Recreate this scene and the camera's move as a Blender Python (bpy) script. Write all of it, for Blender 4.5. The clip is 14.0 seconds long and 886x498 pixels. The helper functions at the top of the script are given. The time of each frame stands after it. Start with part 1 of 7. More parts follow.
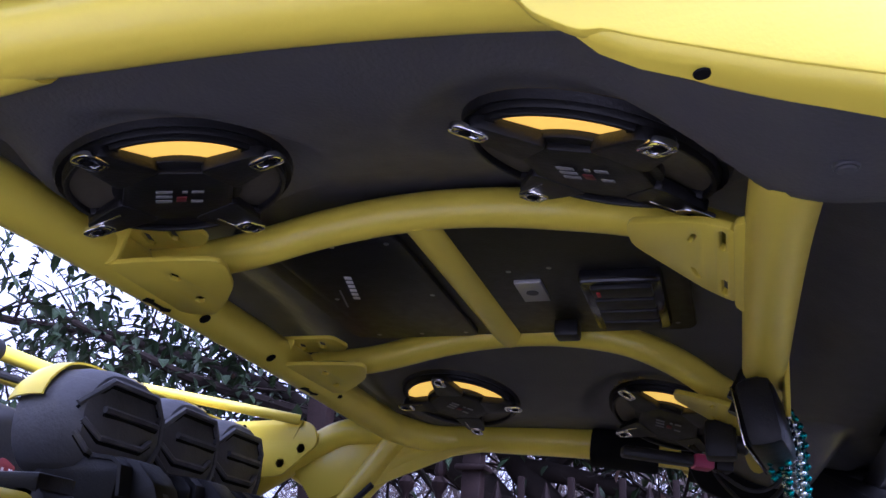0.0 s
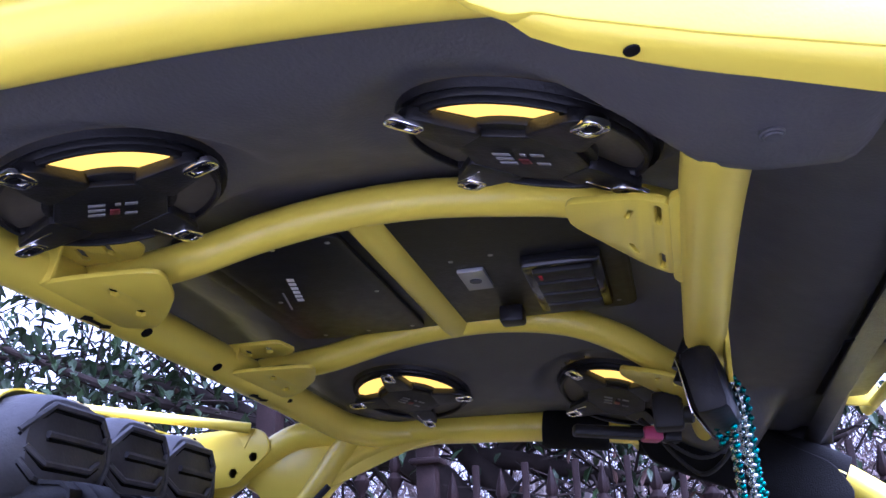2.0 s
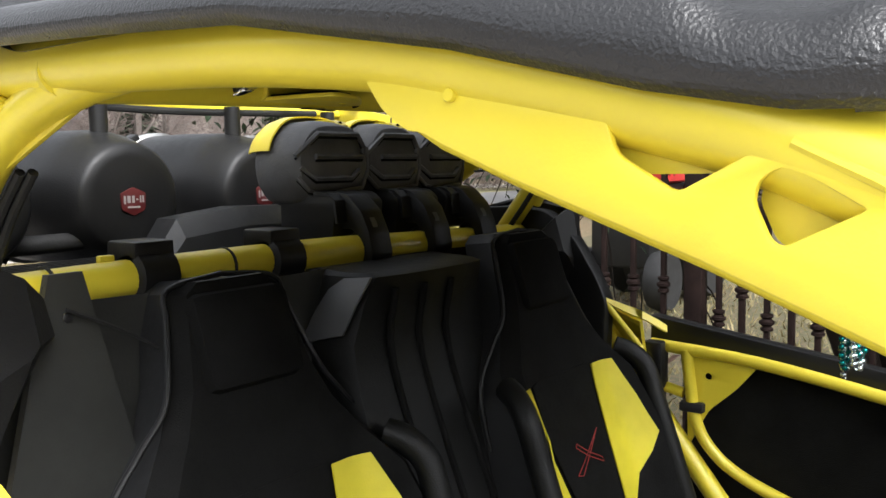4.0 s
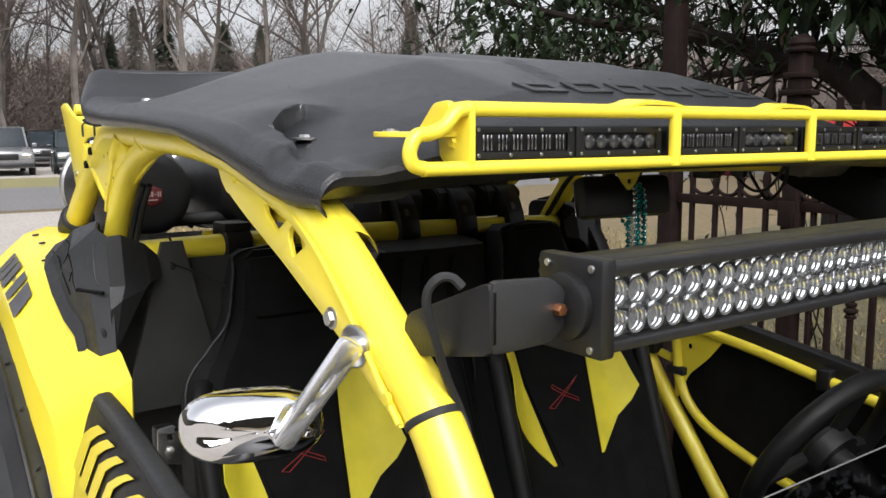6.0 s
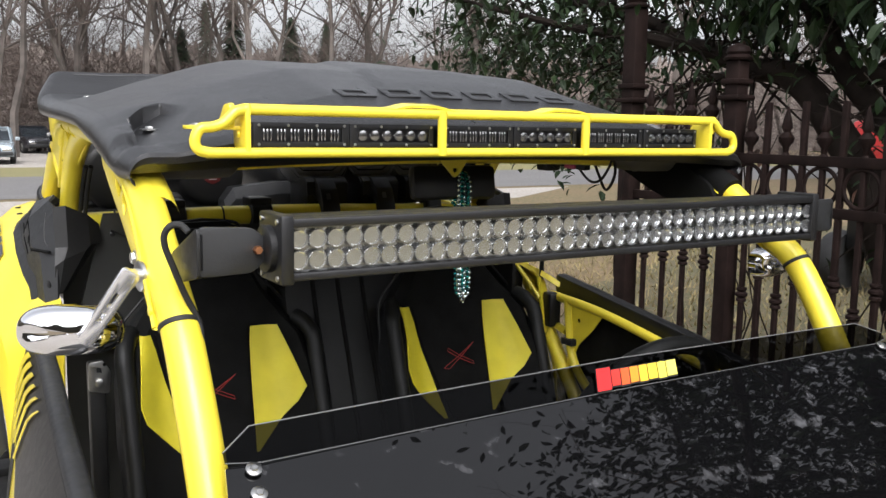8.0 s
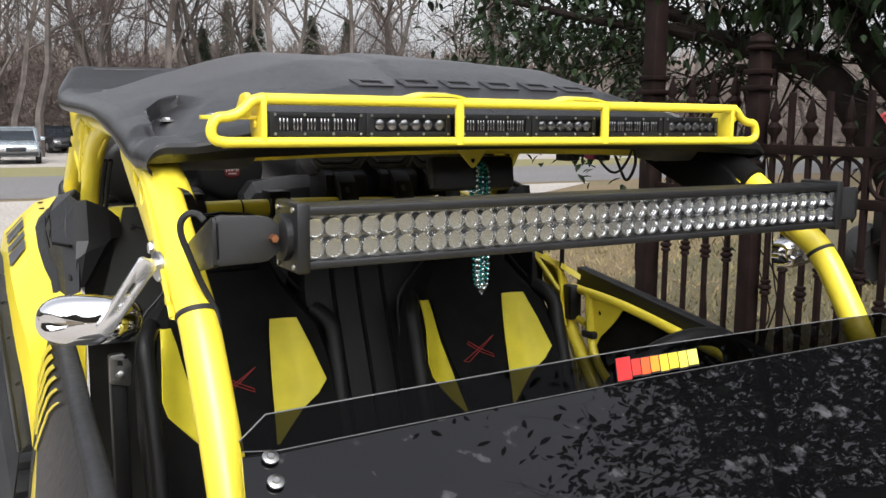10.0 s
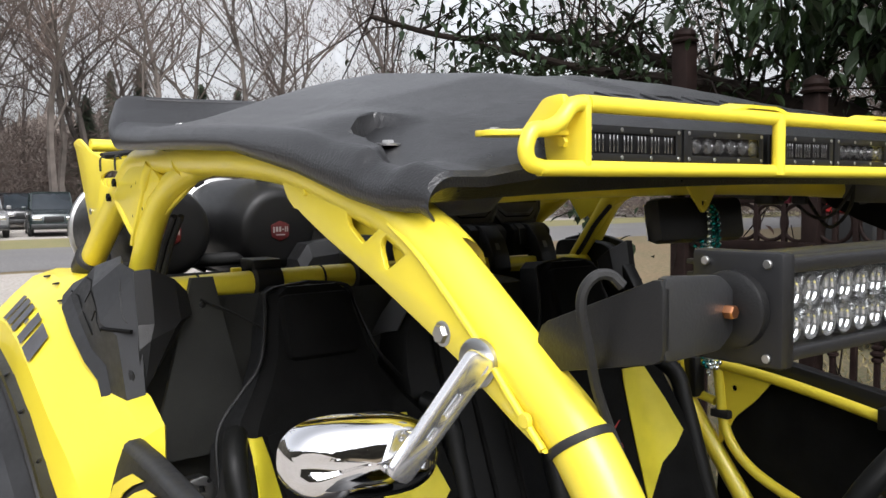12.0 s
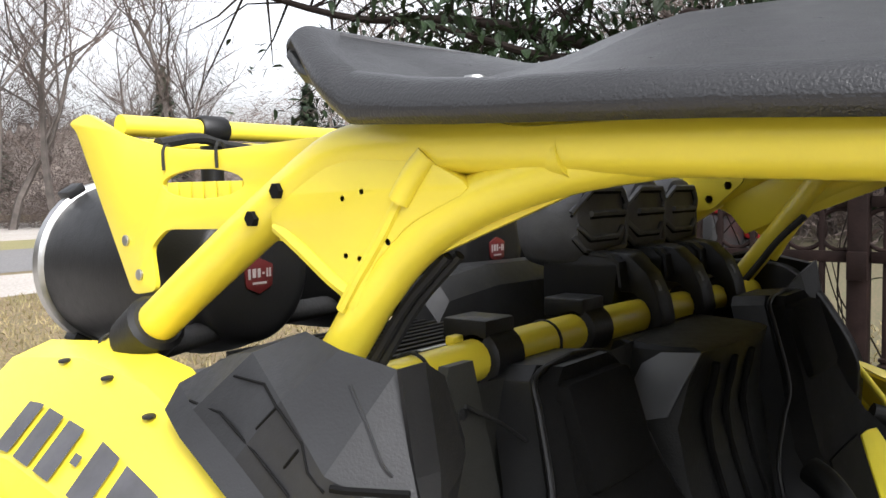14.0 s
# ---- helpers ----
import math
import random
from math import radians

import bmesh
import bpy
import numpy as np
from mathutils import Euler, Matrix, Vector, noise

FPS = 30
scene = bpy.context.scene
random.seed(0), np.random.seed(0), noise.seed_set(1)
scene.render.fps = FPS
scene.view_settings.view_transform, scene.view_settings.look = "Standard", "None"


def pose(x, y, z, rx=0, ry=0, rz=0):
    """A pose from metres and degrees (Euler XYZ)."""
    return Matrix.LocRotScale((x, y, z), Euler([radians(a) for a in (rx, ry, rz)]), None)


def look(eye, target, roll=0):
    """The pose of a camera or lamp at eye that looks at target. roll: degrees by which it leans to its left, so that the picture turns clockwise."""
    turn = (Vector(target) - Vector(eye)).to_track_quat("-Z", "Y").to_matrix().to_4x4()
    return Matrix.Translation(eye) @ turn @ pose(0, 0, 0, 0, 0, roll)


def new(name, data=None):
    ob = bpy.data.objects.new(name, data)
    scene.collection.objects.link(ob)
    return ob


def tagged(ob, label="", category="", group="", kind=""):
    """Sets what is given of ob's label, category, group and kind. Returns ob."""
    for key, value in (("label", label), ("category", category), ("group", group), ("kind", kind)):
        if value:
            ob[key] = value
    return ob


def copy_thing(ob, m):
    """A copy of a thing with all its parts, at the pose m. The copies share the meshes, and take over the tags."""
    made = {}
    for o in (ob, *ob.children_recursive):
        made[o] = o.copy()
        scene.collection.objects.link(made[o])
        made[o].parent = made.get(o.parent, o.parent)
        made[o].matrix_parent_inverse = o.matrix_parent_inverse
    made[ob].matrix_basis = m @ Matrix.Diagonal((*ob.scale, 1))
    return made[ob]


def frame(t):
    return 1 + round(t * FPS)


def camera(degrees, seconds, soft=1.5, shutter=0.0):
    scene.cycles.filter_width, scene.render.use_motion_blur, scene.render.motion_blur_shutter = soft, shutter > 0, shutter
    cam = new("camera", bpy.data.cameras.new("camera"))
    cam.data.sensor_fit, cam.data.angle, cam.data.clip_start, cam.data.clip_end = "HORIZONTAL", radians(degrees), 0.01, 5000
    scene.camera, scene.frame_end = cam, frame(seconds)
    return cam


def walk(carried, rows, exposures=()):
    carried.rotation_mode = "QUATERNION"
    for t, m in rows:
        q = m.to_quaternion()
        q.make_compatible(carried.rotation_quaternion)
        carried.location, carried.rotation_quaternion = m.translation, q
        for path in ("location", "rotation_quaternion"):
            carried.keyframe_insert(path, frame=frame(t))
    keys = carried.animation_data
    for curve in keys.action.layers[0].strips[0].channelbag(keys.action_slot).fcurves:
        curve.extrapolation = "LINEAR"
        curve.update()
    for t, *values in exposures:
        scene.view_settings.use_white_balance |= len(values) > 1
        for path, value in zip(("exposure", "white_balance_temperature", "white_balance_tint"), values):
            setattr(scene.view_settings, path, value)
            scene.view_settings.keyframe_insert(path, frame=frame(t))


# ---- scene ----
cam = camera(54.0, 14.0)
PATH = [
    (0, (-0.9, 0.569, 1.38), (0.843, 1.171, 2.153), 4.2),
    (0.5, (-0.905, 0.565, 1.364), (0.873, 1.069, 2.13), 1.0),
    (1, (-0.898, 0.568, 1.364), (0.891, 1.024, 2.135), -0.8),
    (1.5, (-0.9, 0.574, 1.368), (0.886, 1.022, 2.148), -1.4),
    (2, (-0.903, 0.573, 1.376), (0.885, 1.037, 2.143), -1.7),
    (2.5, (-0.908, 0.556, 1.402), (0.923, 1.076, 2.017), -2.3),
    (3, (-0.941, 0.508, 1.478), (0.92, 1.215, 1.676), -2.2),
    (3.5, (-0.983, 0.401, 1.537), (0.761, 1.378, 1.476), -1.5),
    (3.7, (-1.0, 0.366, 1.554), (0.687, 1.433, 1.429), -1.2),
    (5.8, (-1.02, -0.371, 1.682), (0.148, 1.232, 1.418), -0.2),
    (6, (-1.038, -0.446, 1.677), (0.12, 1.163, 1.409), -0.1),
    (6.5, (-1.062, -0.593, 1.682), (0.092, 1.016, 1.4), 0.3),
    (7, (-1.004, -0.707, 1.681), (0.159, 0.895, 1.397), 0.2),
    (7.5, (-0.918, -0.862, 1.68), (0.186, 0.781, 1.395), 0.8),
    (8, (-0.892, -0.933, 1.678), (0.144, 0.755, 1.403), 0.9),
    (8.2, (-0.889, -0.942, 1.678), (0.132, 0.756, 1.407), 1.0),
    (10.3, (-0.883, -0.922, 1.658), (0.11, 0.791, 1.375), 0.4),
    (10.4, (-0.892, -0.906, 1.654), (0.112, 0.8, 1.37), 0.7),
    (10.5, (-0.899, -0.901, 1.656), (0.102, 0.805, 1.365), 0.4),
    (11, (-0.962, -0.715, 1.621), (0.07, 0.977, 1.356), 0.1),
    (11.5, (-1.053, -0.489, 1.626), (0.075, 1.153, 1.45), -0.7),
    (12, (-1.091, -0.295, 1.617), (0.119, 1.291, 1.487), -0.5),
    (12.1, (-1.093, -0.266, 1.613), (0.128, 1.313, 1.488), -0.2),
    (12.2, (-1.069, -0.198, 1.608), (0.153, 1.38, 1.479), -0.2),
    (12.5, (-1.082, -0.029, 1.616), (0.202, 1.5, 1.494), -0.1),
    (13, (-1.073, 0.208, 1.62), (0.323, 1.635, 1.504), 0.7),
    (13.5, (-1.114, 0.456, 1.613), (0.4, 1.758, 1.499), -0.1),
    (14, (-1.164, 0.699, 1.637), (0.41, 1.926, 1.505), -0.9),
]
walk(cam, [(t, look(eye, target, roll)) for t, eye, target, roll in PATH],
     [(0.0, 0.15, 4800, 42), (1.0, 0.96, 4600, 43), (2.2, 0.98, 4600, 43), (2.7, 0.70, 5200, 32), (3.1, 0.62, 6100, 16), (3.4, 0.2, 6100, 12), (3.7, 0.08, 6300, 10), (5.8, -0.62, 6300, 12), (8.0, -0.52, 6300, 12), (10.0, -0.56, 6300, 12), (11.5, -0.57, 6300, 12), (12.5, -0.62, 6300, 12), (13.1, -0.48, 6300, 12), (13.6, -0.16, 6300, 12), (14.0, -0.08, 6300, 12)])

# ---- light ----
world = bpy.data.worlds.new("overcast")
scene.world = world
world.use_nodes = True
wn, wl = world.node_tree.nodes, world.node_tree.links
wn.clear()
sky = wn.new("ShaderNodeTexSky")
sky.sky_type = "NISHITA"
sky.sun_disc = False
sky.sun_elevation, sky.sun_rotation = radians(48), radians(200)
sky.air_density, sky.dust_density, sky.ozone_density = 1.0, 6.0, 1.0
grey = wn.new("ShaderNodeHueSaturation")
grey.inputs["Saturation"].default_value = 0.14
grey.inputs["Value"].default_value = 3.2
bg = wn.new("ShaderNodeBackground")
bg.inputs["Strength"].default_value = 0.15
wo = wn.new("ShaderNodeOutputWorld")
wl.new(sky.outputs[0], grey.inputs["Color"])
wl.new(grey.outputs[0], bg.inputs["Color"])
wl.new(bg.outputs[0], wo.inputs["Surface"])
sun_data = bpy.data.lights.new("sun", "SUN")
sun_data.energy, sun_data.angle, sun_data.color = 0.4, radians(40), (1.0, 0.97, 0.92)
sun = new("sun", sun_data)
sun.matrix_world = look((-3.0, -7.0, 9.0), (0, 0, 0))

# ---- materials ----
def mat(name, col, rough=0.5, metal=0.0, var=0.25, vscale=3.0, bump=0.0, bscale=200.0, rvar=0.1, col2=None, coat=0.0, island=0.0, detail=6.0, rand=0.0, spec=0.5):
    """A surface with colour variation at two sizes, uneven gloss and fine relief."""
    m = bpy.data.materials.new(name)
    m.use_nodes = True
    n, l = m.node_tree.nodes, m.node_tree.links
    b = n["Principled BSDF"]
    co = n.new("ShaderNodeTexCoord")
    big = n.new("ShaderNodeTexNoise")
    big.inputs["Scale"].default_value, big.inputs["Detail"].default_value = vscale, detail
    l.new(co.outputs["Object"], big.inputs["Vector"])
    ramp = n.new("ShaderNodeValToRGB")
    a = col
    c2 = col2 or tuple(min(1.0, v * (1 + var)) for v in col)
    c1 = col if col2 else tuple(v * (1 - var) for v in col)
    ramp.color_ramp.elements[0].color, ramp.color_ramp.elements[1].color = (*c1, 1), (*c2, 1)
    ramp.color_ramp.elements[0].position, ramp.color_ramp.elements[1].position = 0.32, 0.68
    l.new(big.outputs["Fac"], ramp.inputs["Fac"])
    out = ramp.outputs["Color"]
    if island or rand:
        hs = n.new("ShaderNodeHueSaturation")
        mr = n.new("ShaderNodeMapRange")
        w = island or rand
        mr.inputs["To Min"].default_value, mr.inputs["To Max"].default_value = 1 - w, 1 + w
        src = n.new("ShaderNodeNewGeometry").outputs["Random Per Island"] if island else n.new("ShaderNodeObjectInfo").outputs["Random"]
        l.new(src, mr.inputs["Value"])
        l.new(mr.outputs["Result"], hs.inputs["Value"])
        l.new(out, hs.inputs["Color"])
        out = hs.outputs["Color"]
    l.new(out, b.inputs["Base Color"])
    rr = n.new("ShaderNodeMapRange")
    rr.inputs["To Min"].default_value, rr.inputs["To Max"].default_value = max(0.004, rough - rvar), min(1, rough + rvar)
    fine = n.new("ShaderNodeTexNoise")
    fine.inputs["Scale"].default_value, fine.inputs["Detail"].default_value = vscale * 9, 4
    l.new(co.outputs["Object"], fine.inputs["Vector"])
    l.new(fine.outputs["Fac"], rr.inputs["Value"])
    l.new(rr.outputs["Result"], b.inputs["Roughness"])
    b.inputs["Metallic"].default_value = metal
    b.inputs["Specular IOR Level"].default_value = spec
    b.inputs["Coat Weight"].default_value = coat
    b.inputs["Coat Roughness"].default_value = 0.15
    if bump:
        grain = n.new("ShaderNodeTexNoise")
        grain.inputs["Scale"].default_value, grain.inputs["Detail"].default_value = bscale, 3
        l.new(co.outputs["Object"], grain.inputs["Vector"])
        bp = n.new("ShaderNodeBump")
        bp.inputs["Strength"].default_value, bp.inputs["Distance"].default_value = bump, 0.002
        l.new(grain.outputs["Fac"], bp.inputs["Height"])
        l.new(bp.outputs["Normal"], b.inputs["Normal"])
    return m


def glow(name, col, strength):
    m = bpy.data.materials.new(name)
    m.use_nodes = True
    b = m.node_tree.nodes["Principled BSDF"]
    b.inputs["Base Color"].default_value = (*col, 1)
    b.inputs["Emission Color"].default_value = (*col, 1)
    b.inputs["Emission Strength"].default_value = strength
    return m


def clear(name, col, rough=0.02, ior=1.45, alpha=None):
    """Tinted plastic or glass: a see-through sheet with a gloss."""
    m = bpy.data.materials.new(name)
    m.use_nodes = True
    n, l = m.node_tree.nodes, m.node_tree.links
    n.clear()
    o = n.new("ShaderNodeOutputMaterial")
    mix = n.new("ShaderNodeMixShader")
    fr = n.new("ShaderNodeFresnel")
    fr.inputs["IOR"].default_value = ior
    tr = n.new("ShaderNodeBsdfTransparent")
    tr.inputs["Color"].default_value = (*col, 1)
    gl = n.new("ShaderNodeBsdfGlossy")
    gl.inputs["Roughness"].default_value = rough
    l.new(fr.outputs[0], mix.inputs[0])
    l.new(tr.outputs[0], mix.inputs[1])
    l.new(gl.outputs[0], mix.inputs[2])
    l.new(mix.outputs[0], o.inputs["Surface"])
    return m


YELLOW = mat("yellow_powder_coat", (0.80, 0.655, 0.046), 0.36, var=0.06, vscale=4, bump=0.05, bscale=500, rvar=0.07, coat=0.25)
YELLOW_BODY = mat("yellow_body_plastic", (0.77, 0.625, 0.038), 0.32, var=0.06, vscale=3, bump=0.02, bscale=300, rvar=0.06, coat=0.15)
YELLOW_CLOTH = mat("yellow_vinyl", (0.70, 0.60, 0.03), 0.55, var=0.10, vscale=12, bump=0.25, bscale=420)
ROOF_BLACK = mat("textured_black_plastic", (0.010, 0.010, 0.0108), 0.30, var=0.18, vscale=5, bump=0.5, bscale=400, rvar=0.06, spec=0.75)
# black liner plastic, its grey raised to include the veiling glare
LINER = mat("headliner_plastic_with_glare", (0.082, 0.081, 0.084), 0.5, var=0.2, vscale=4, bump=0.25, bscale=300)
BLACK = mat("black_plastic", (0.010, 0.010, 0.0102), 0.42, var=0.25, vscale=8, bump=0.2, bscale=350, spec=0.35)
BLACK_GLOSS = mat("gloss_black_plastic", (0.01, 0.01, 0.011), 0.14, var=0.2, vscale=6, rvar=0.05)
GREY_PLASTIC = mat("weathered_grey_plastic", (0.014, 0.0145, 0.0155), 0.5, var=0.4, vscale=9, bump=0.14, bscale=380, rvar=0.15)
RUBBER = mat("black_rubber", (0.012, 0.012, 0.012), 0.7, var=0.3, vscale=12, bump=0.4, bscale=180)
CLOTH = mat("black_fabric", (0.0075, 0.0075, 0.0073), 0.82, var=0.3, vscale=14, bump=0.5, bscale=500, spec=0.10)
VINYL = mat("black_vinyl", (0.0085, 0.0088, 0.0085), 0.45, var=0.2, vscale=10, bump=0.3, bscale=400, spec=0.25)
ALU = mat("black_anodised_aluminium", (0.016, 0.016, 0.017), 0.4, 0.3, var=0.2, vscale=10, bump=0.05, bscale=400)
STEEL = mat("zinc_steel", (0.45, 0.45, 0.44), 0.33, 1.0, var=0.15, vscale=30)
CHROME = mat("chrome", (0.85, 0.85, 0.86), 0.05, 1.0, var=0.04, vscale=6, rvar=0.03)
REFLECT = mat("lamp_reflector", (0.93, 0.94, 0.95), 0.09, 0.95, var=0.06, vscale=60, rvar=0.03)
SLIM_REFLECT = mat("dim_lamp_reflector", (0.58, 0.58, 0.58), 0.16, 0.9, var=0.15, vscale=60, rvar=0.06)
COPPER = mat("copper_bolt", (0.62, 0.28, 0.14), 0.35, 1.0, var=0.2, vscale=40)
BRUSHED = mat("polished_aluminium", (0.86, 0.86, 0.87), 0.24, 0.9, var=0.06, vscale=30, rvar=0.05)
RED = mat("red_print", (0.55, 0.02, 0.02), 0.45, var=0.15, vscale=20)
INNER_GREY = mat("grey_inner_trim", (0.022, 0.0225, 0.020), 0.5, var=0.35, vscale=7, bump=0.15, bscale=300, rvar=0.12)
# satin grey; on the tunnel facet its paleness also carries the sky's sheen
SATIN = mat("satin_grey_and_sheen", (0.078, 0.080, 0.085), 0.36, var=0.2, vscale=9, bump=0.15, bscale=300)
STITCH = mat("dull_red_stitching", (0.26, 0.018, 0.016), 0.7, var=0.3, vscale=120)
PINK = mat("pink_plastic", (0.45, 0.06, 0.14), 0.45, var=0.1, vscale=20)
WHITE = mat("white_print", (0.75, 0.75, 0.72), 0.5, var=0.08, vscale=20)
GREY_PRINT = mat("dark_grey_print", (0.06, 0.06, 0.065), 0.5, var=0.2, vscale=25)
# black fasteners; also painted in for the shade in holes, slits and grooves
DARK_CAVITY = mat("black_fasteners_and_hole_shade", (0.005, 0.005, 0.005), 0.7, spec=0.1)
POD_RUBBER = mat("dark_grey_ridged_plastic", (0.095, 0.096, 0.100), 0.46, var=0.3, vscale=12, bump=0.4, bscale=180)
TEAL = mat("teal_metallic_beads", (0.01, 0.24, 0.22), 0.18, 0.8, var=0.2, vscale=50, rand=0.4)
SILVER_BEAD = mat("silver_metallic_beads", (0.62, 0.66, 0.64), 0.16, 0.9, var=0.15, vscale=50, rand=0.3)
LENS = clear("clear_lens", (0.93, 0.93, 0.93), 0.03)
SMOKE = clear("smoked_polycarbonate", (0.10, 0.10, 0.105), 0.02, 1.2)
SMOKE_DARK = mat("dark_smoked_polycarbonate", (0.003, 0.003, 0.0033), 0.012, var=0.2, vscale=5, rvar=0.01, spec=0.5)
# dust and dried splashes on the screen, and painted specks of reflected sky
_n, _l = SMOKE_DARK.node_tree.nodes, SMOKE_DARK.node_tree.links
_b = _n["Principled BSDF"]
_old = _b.inputs["Base Color"].links[0].from_socket
_sp = _n.new("ShaderNodeTexNoise")
_sp.inputs["Scale"].default_value, _sp.inputs["Detail"].default_value = 26.0, 9.0
_rp = _n.new("ShaderNodeValToRGB")
_rp.color_ramp.elements[0].position, _rp.color_ramp.elements[1].position = 0.60, 0.78
_mx = _n.new("ShaderNodeMix")
_mx.data_type = "RGBA"
_l.new(_n["Texture Coordinate"].outputs["Object"], _sp.inputs["Vector"])
_l.new(_sp.outputs["Fac"], _rp.inputs["Fac"])
_l.new(_rp.outputs["Color"], _mx.inputs["Factor"])
_l.new(_old, _mx.inputs["A"])
_mx.inputs["B"].default_value = (0.10, 0.10, 0.105, 1)
_l.new(_mx.outputs["Result"], _b.inputs["Base Color"])
IRON = mat("brown_painted_iron", (0.014, 0.0085, 0.0074), 0.6, 0.0, var=0.35, vscale=14, bump=0.4, bscale=120, spec=0.08)
BARK = mat("tree_bark", (0.020, 0.0155, 0.013), 0.9, var=0.4, vscale=9, bump=0.9, bscale=60, spec=0.08)
BARK_GREY = mat("winter_bark", (0.095, 0.080, 0.070), 0.9, var=0.35, vscale=2.0, bump=0.6, bscale=30, rand=0.25)
# twigs and brush, their colour lifted a little for distance haze
TWIGS = mat("winter_twigs", (0.125, 0.095, 0.080), 0.9, var=0.35, vscale=0.25, rand=0.2)
LEAF = mat("evergreen_leaf", (0.009, 0.020, 0.0065), 0.48, var=0.4, vscale=6, col2=(0.020, 0.036, 0.012), island=0.35, spec=0.22)
LEAF_DRY = mat("dry_leaf", (0.085, 0.045, 0.03), 0.7, var=0.3, vscale=8, island=0.4)
PINE = mat("conifer_needles", (0.028, 0.05, 0.022), 0.7, var=0.4, vscale=3, island=0.4)
# emission on the cone itself, in place of lamplight falling on it
CONE_GLOW = glow("amber_cone_glow", (1.0, 0.60, 0.05), 0.8)
LAMP_DOT = glow("white_speaker_lamp", (1.0, 0.86, 0.45), 5.0)
AMBER = mat("dim_gap_cover", (0.075, 0.066, 0.045), 0.4, var=0.2, vscale=30)
GREEN_SURROUND = mat("green_speaker_surround", (0.03, 0.20, 0.09), 0.5, var=0.2, vscale=30)

# ---- mesh tools ----
def part(name, bm, material, parent=None, label="", smooth=True, sharp=38):
    """Links a bmesh as one object, under a thing or a part."""
    me = bpy.data.meshes.new(name)
    bmesh.ops.recalc_face_normals(bm, faces=bm.faces)
    if smooth:
        for f in bm.faces:
            f.smooth = True
        lim = radians(sharp)
        for e in bm.edges:
            if len(e.link_faces) == 2 and e.calc_face_angle(0) > lim:
                e.smooth = False
    bm.to_mesh(me)
    bm.free()
    me.materials.append(material)
    ob = new(name, me)
    ob.parent = parent
    if label:
        ob["label"] = label
    return ob


def thing(name, label, category, group="", at=(0, 0, 0)):
    ob = new(name)
    ob.empty_display_size = 0.05
    ob.location = at
    return tagged(ob, label, category, group)


def spline(pts, n=6):
    """Catmull-Rom points through the given ones."""
    p = [Vector(q) for q in pts]
    if len(p) < 3:
        return p
    p = [p[0] * 2 - p[1]] + p + [p[-1] * 2 - p[-2]]
    res = []
    for i in range(1, len(p) - 2):
        for k in range(n):
            t = k / n
            a, b, c, d = p[i - 1:i + 3]
            res.append(0.5 * (2 * b + (c - a) * t + (2 * a - 5 * b + 4 * c - d) * t * t + (3 * b - a - 3 * c + d) * t ** 3))
    res.append(p[-2])
    return res


def tube_into(bm, pts, r, seg=12, cap=True, r2=None):
    """A round bar along the points; r2 is the radius at its end."""
    p = [Vector(q) for q in pts]
    rings, side = [], None
    for i, q in enumerate(p):
        d = (p[min(i + 1, len(p) - 1)] - p[max(i - 1, 0)]).normalized()
        if side is None:
            side = d.orthogonal().normalized()
        side = (side - d * side.dot(d))
        side = side.normalized() if side.length > 1e-6 else d.orthogonal().normalized()
        up = d.cross(side)
        rad = r if r2 is None else r + (r2 - r) * i / max(1, len(p) - 1)
        rings.append([bm.verts.new(q + (side * math.cos(a) + up * math.sin(a)) * rad) for a in (2 * math.pi * k / seg for k in range(seg))])
    for a, b in zip(rings, rings[1:]):
        for k in range(seg):
            bm.faces.new((a[k], a[(k + 1) % seg], b[(k + 1) % seg], b[k]))
    if cap and seg > 2:
        bm.faces.new(rings[0][::-1])
        bm.faces.new(rings[-1])
    return bm


def tube(pts, r, seg=14, n=6, smooth_path=True):
    return tube_into(bmesh.new(), spline(pts, n) if smooth_path else pts, r, seg)


def box_into(bm, lo, hi, bevel=0.0, m=None, seg=2):
    res = bmesh.ops.create_cube(bm, size=1)
    vs = res["verts"]
    lo, hi = Vector(lo), Vector(hi)
    for v in vs:
        v.co = Vector([lo[i] + (v.co[i] + 0.5) * (hi[i] - lo[i]) for i in range(3)])
    if bevel:
        es = list({e for v in vs for e in v.link_edges})
        r = bmesh.ops.bevel(bm, geom=es, offset=bevel, segments=seg, affect="EDGES", profile=0.5)
        vs = list({v for f in r["faces"] for v in f.verts} | {v for v in vs if v.is_valid})
    if m is not None:
        bmesh.ops.transform(bm, matrix=m, verts=vs)
    return bm


def box(lo, hi, bevel=0.0, m=None):
    return box_into(bmesh.new(), lo, hi, bevel, m)


def lathe_into(bm, prof, m=None, seg=24, cap=True):
    """A turned body about z from (radius, height) pairs."""
    rings = []
    for r, z in prof:
        rings.append([bm.verts.new((r * math.cos(2 * math.pi * k / seg), r * math.sin(2 * math.pi * k / seg), z)) for k in range(seg)])
    for a, b in zip(rings, rings[1:]):
        for k in range(seg):
            bm.faces.new((a[k], a[(k + 1) % seg], b[(k + 1) % seg], b[k]))
    if cap:
        bm.faces.new(rings[0][::-1])
        bm.faces.new(rings[-1])
    if m is not None:
        bmesh.ops.transform(bm, matrix=m, verts=[v for r in rings for v in r])
    return bm


def lathe(prof, m=None, seg=24, cap=True):
    return lathe_into(bmesh.new(), prof, m, seg, cap)


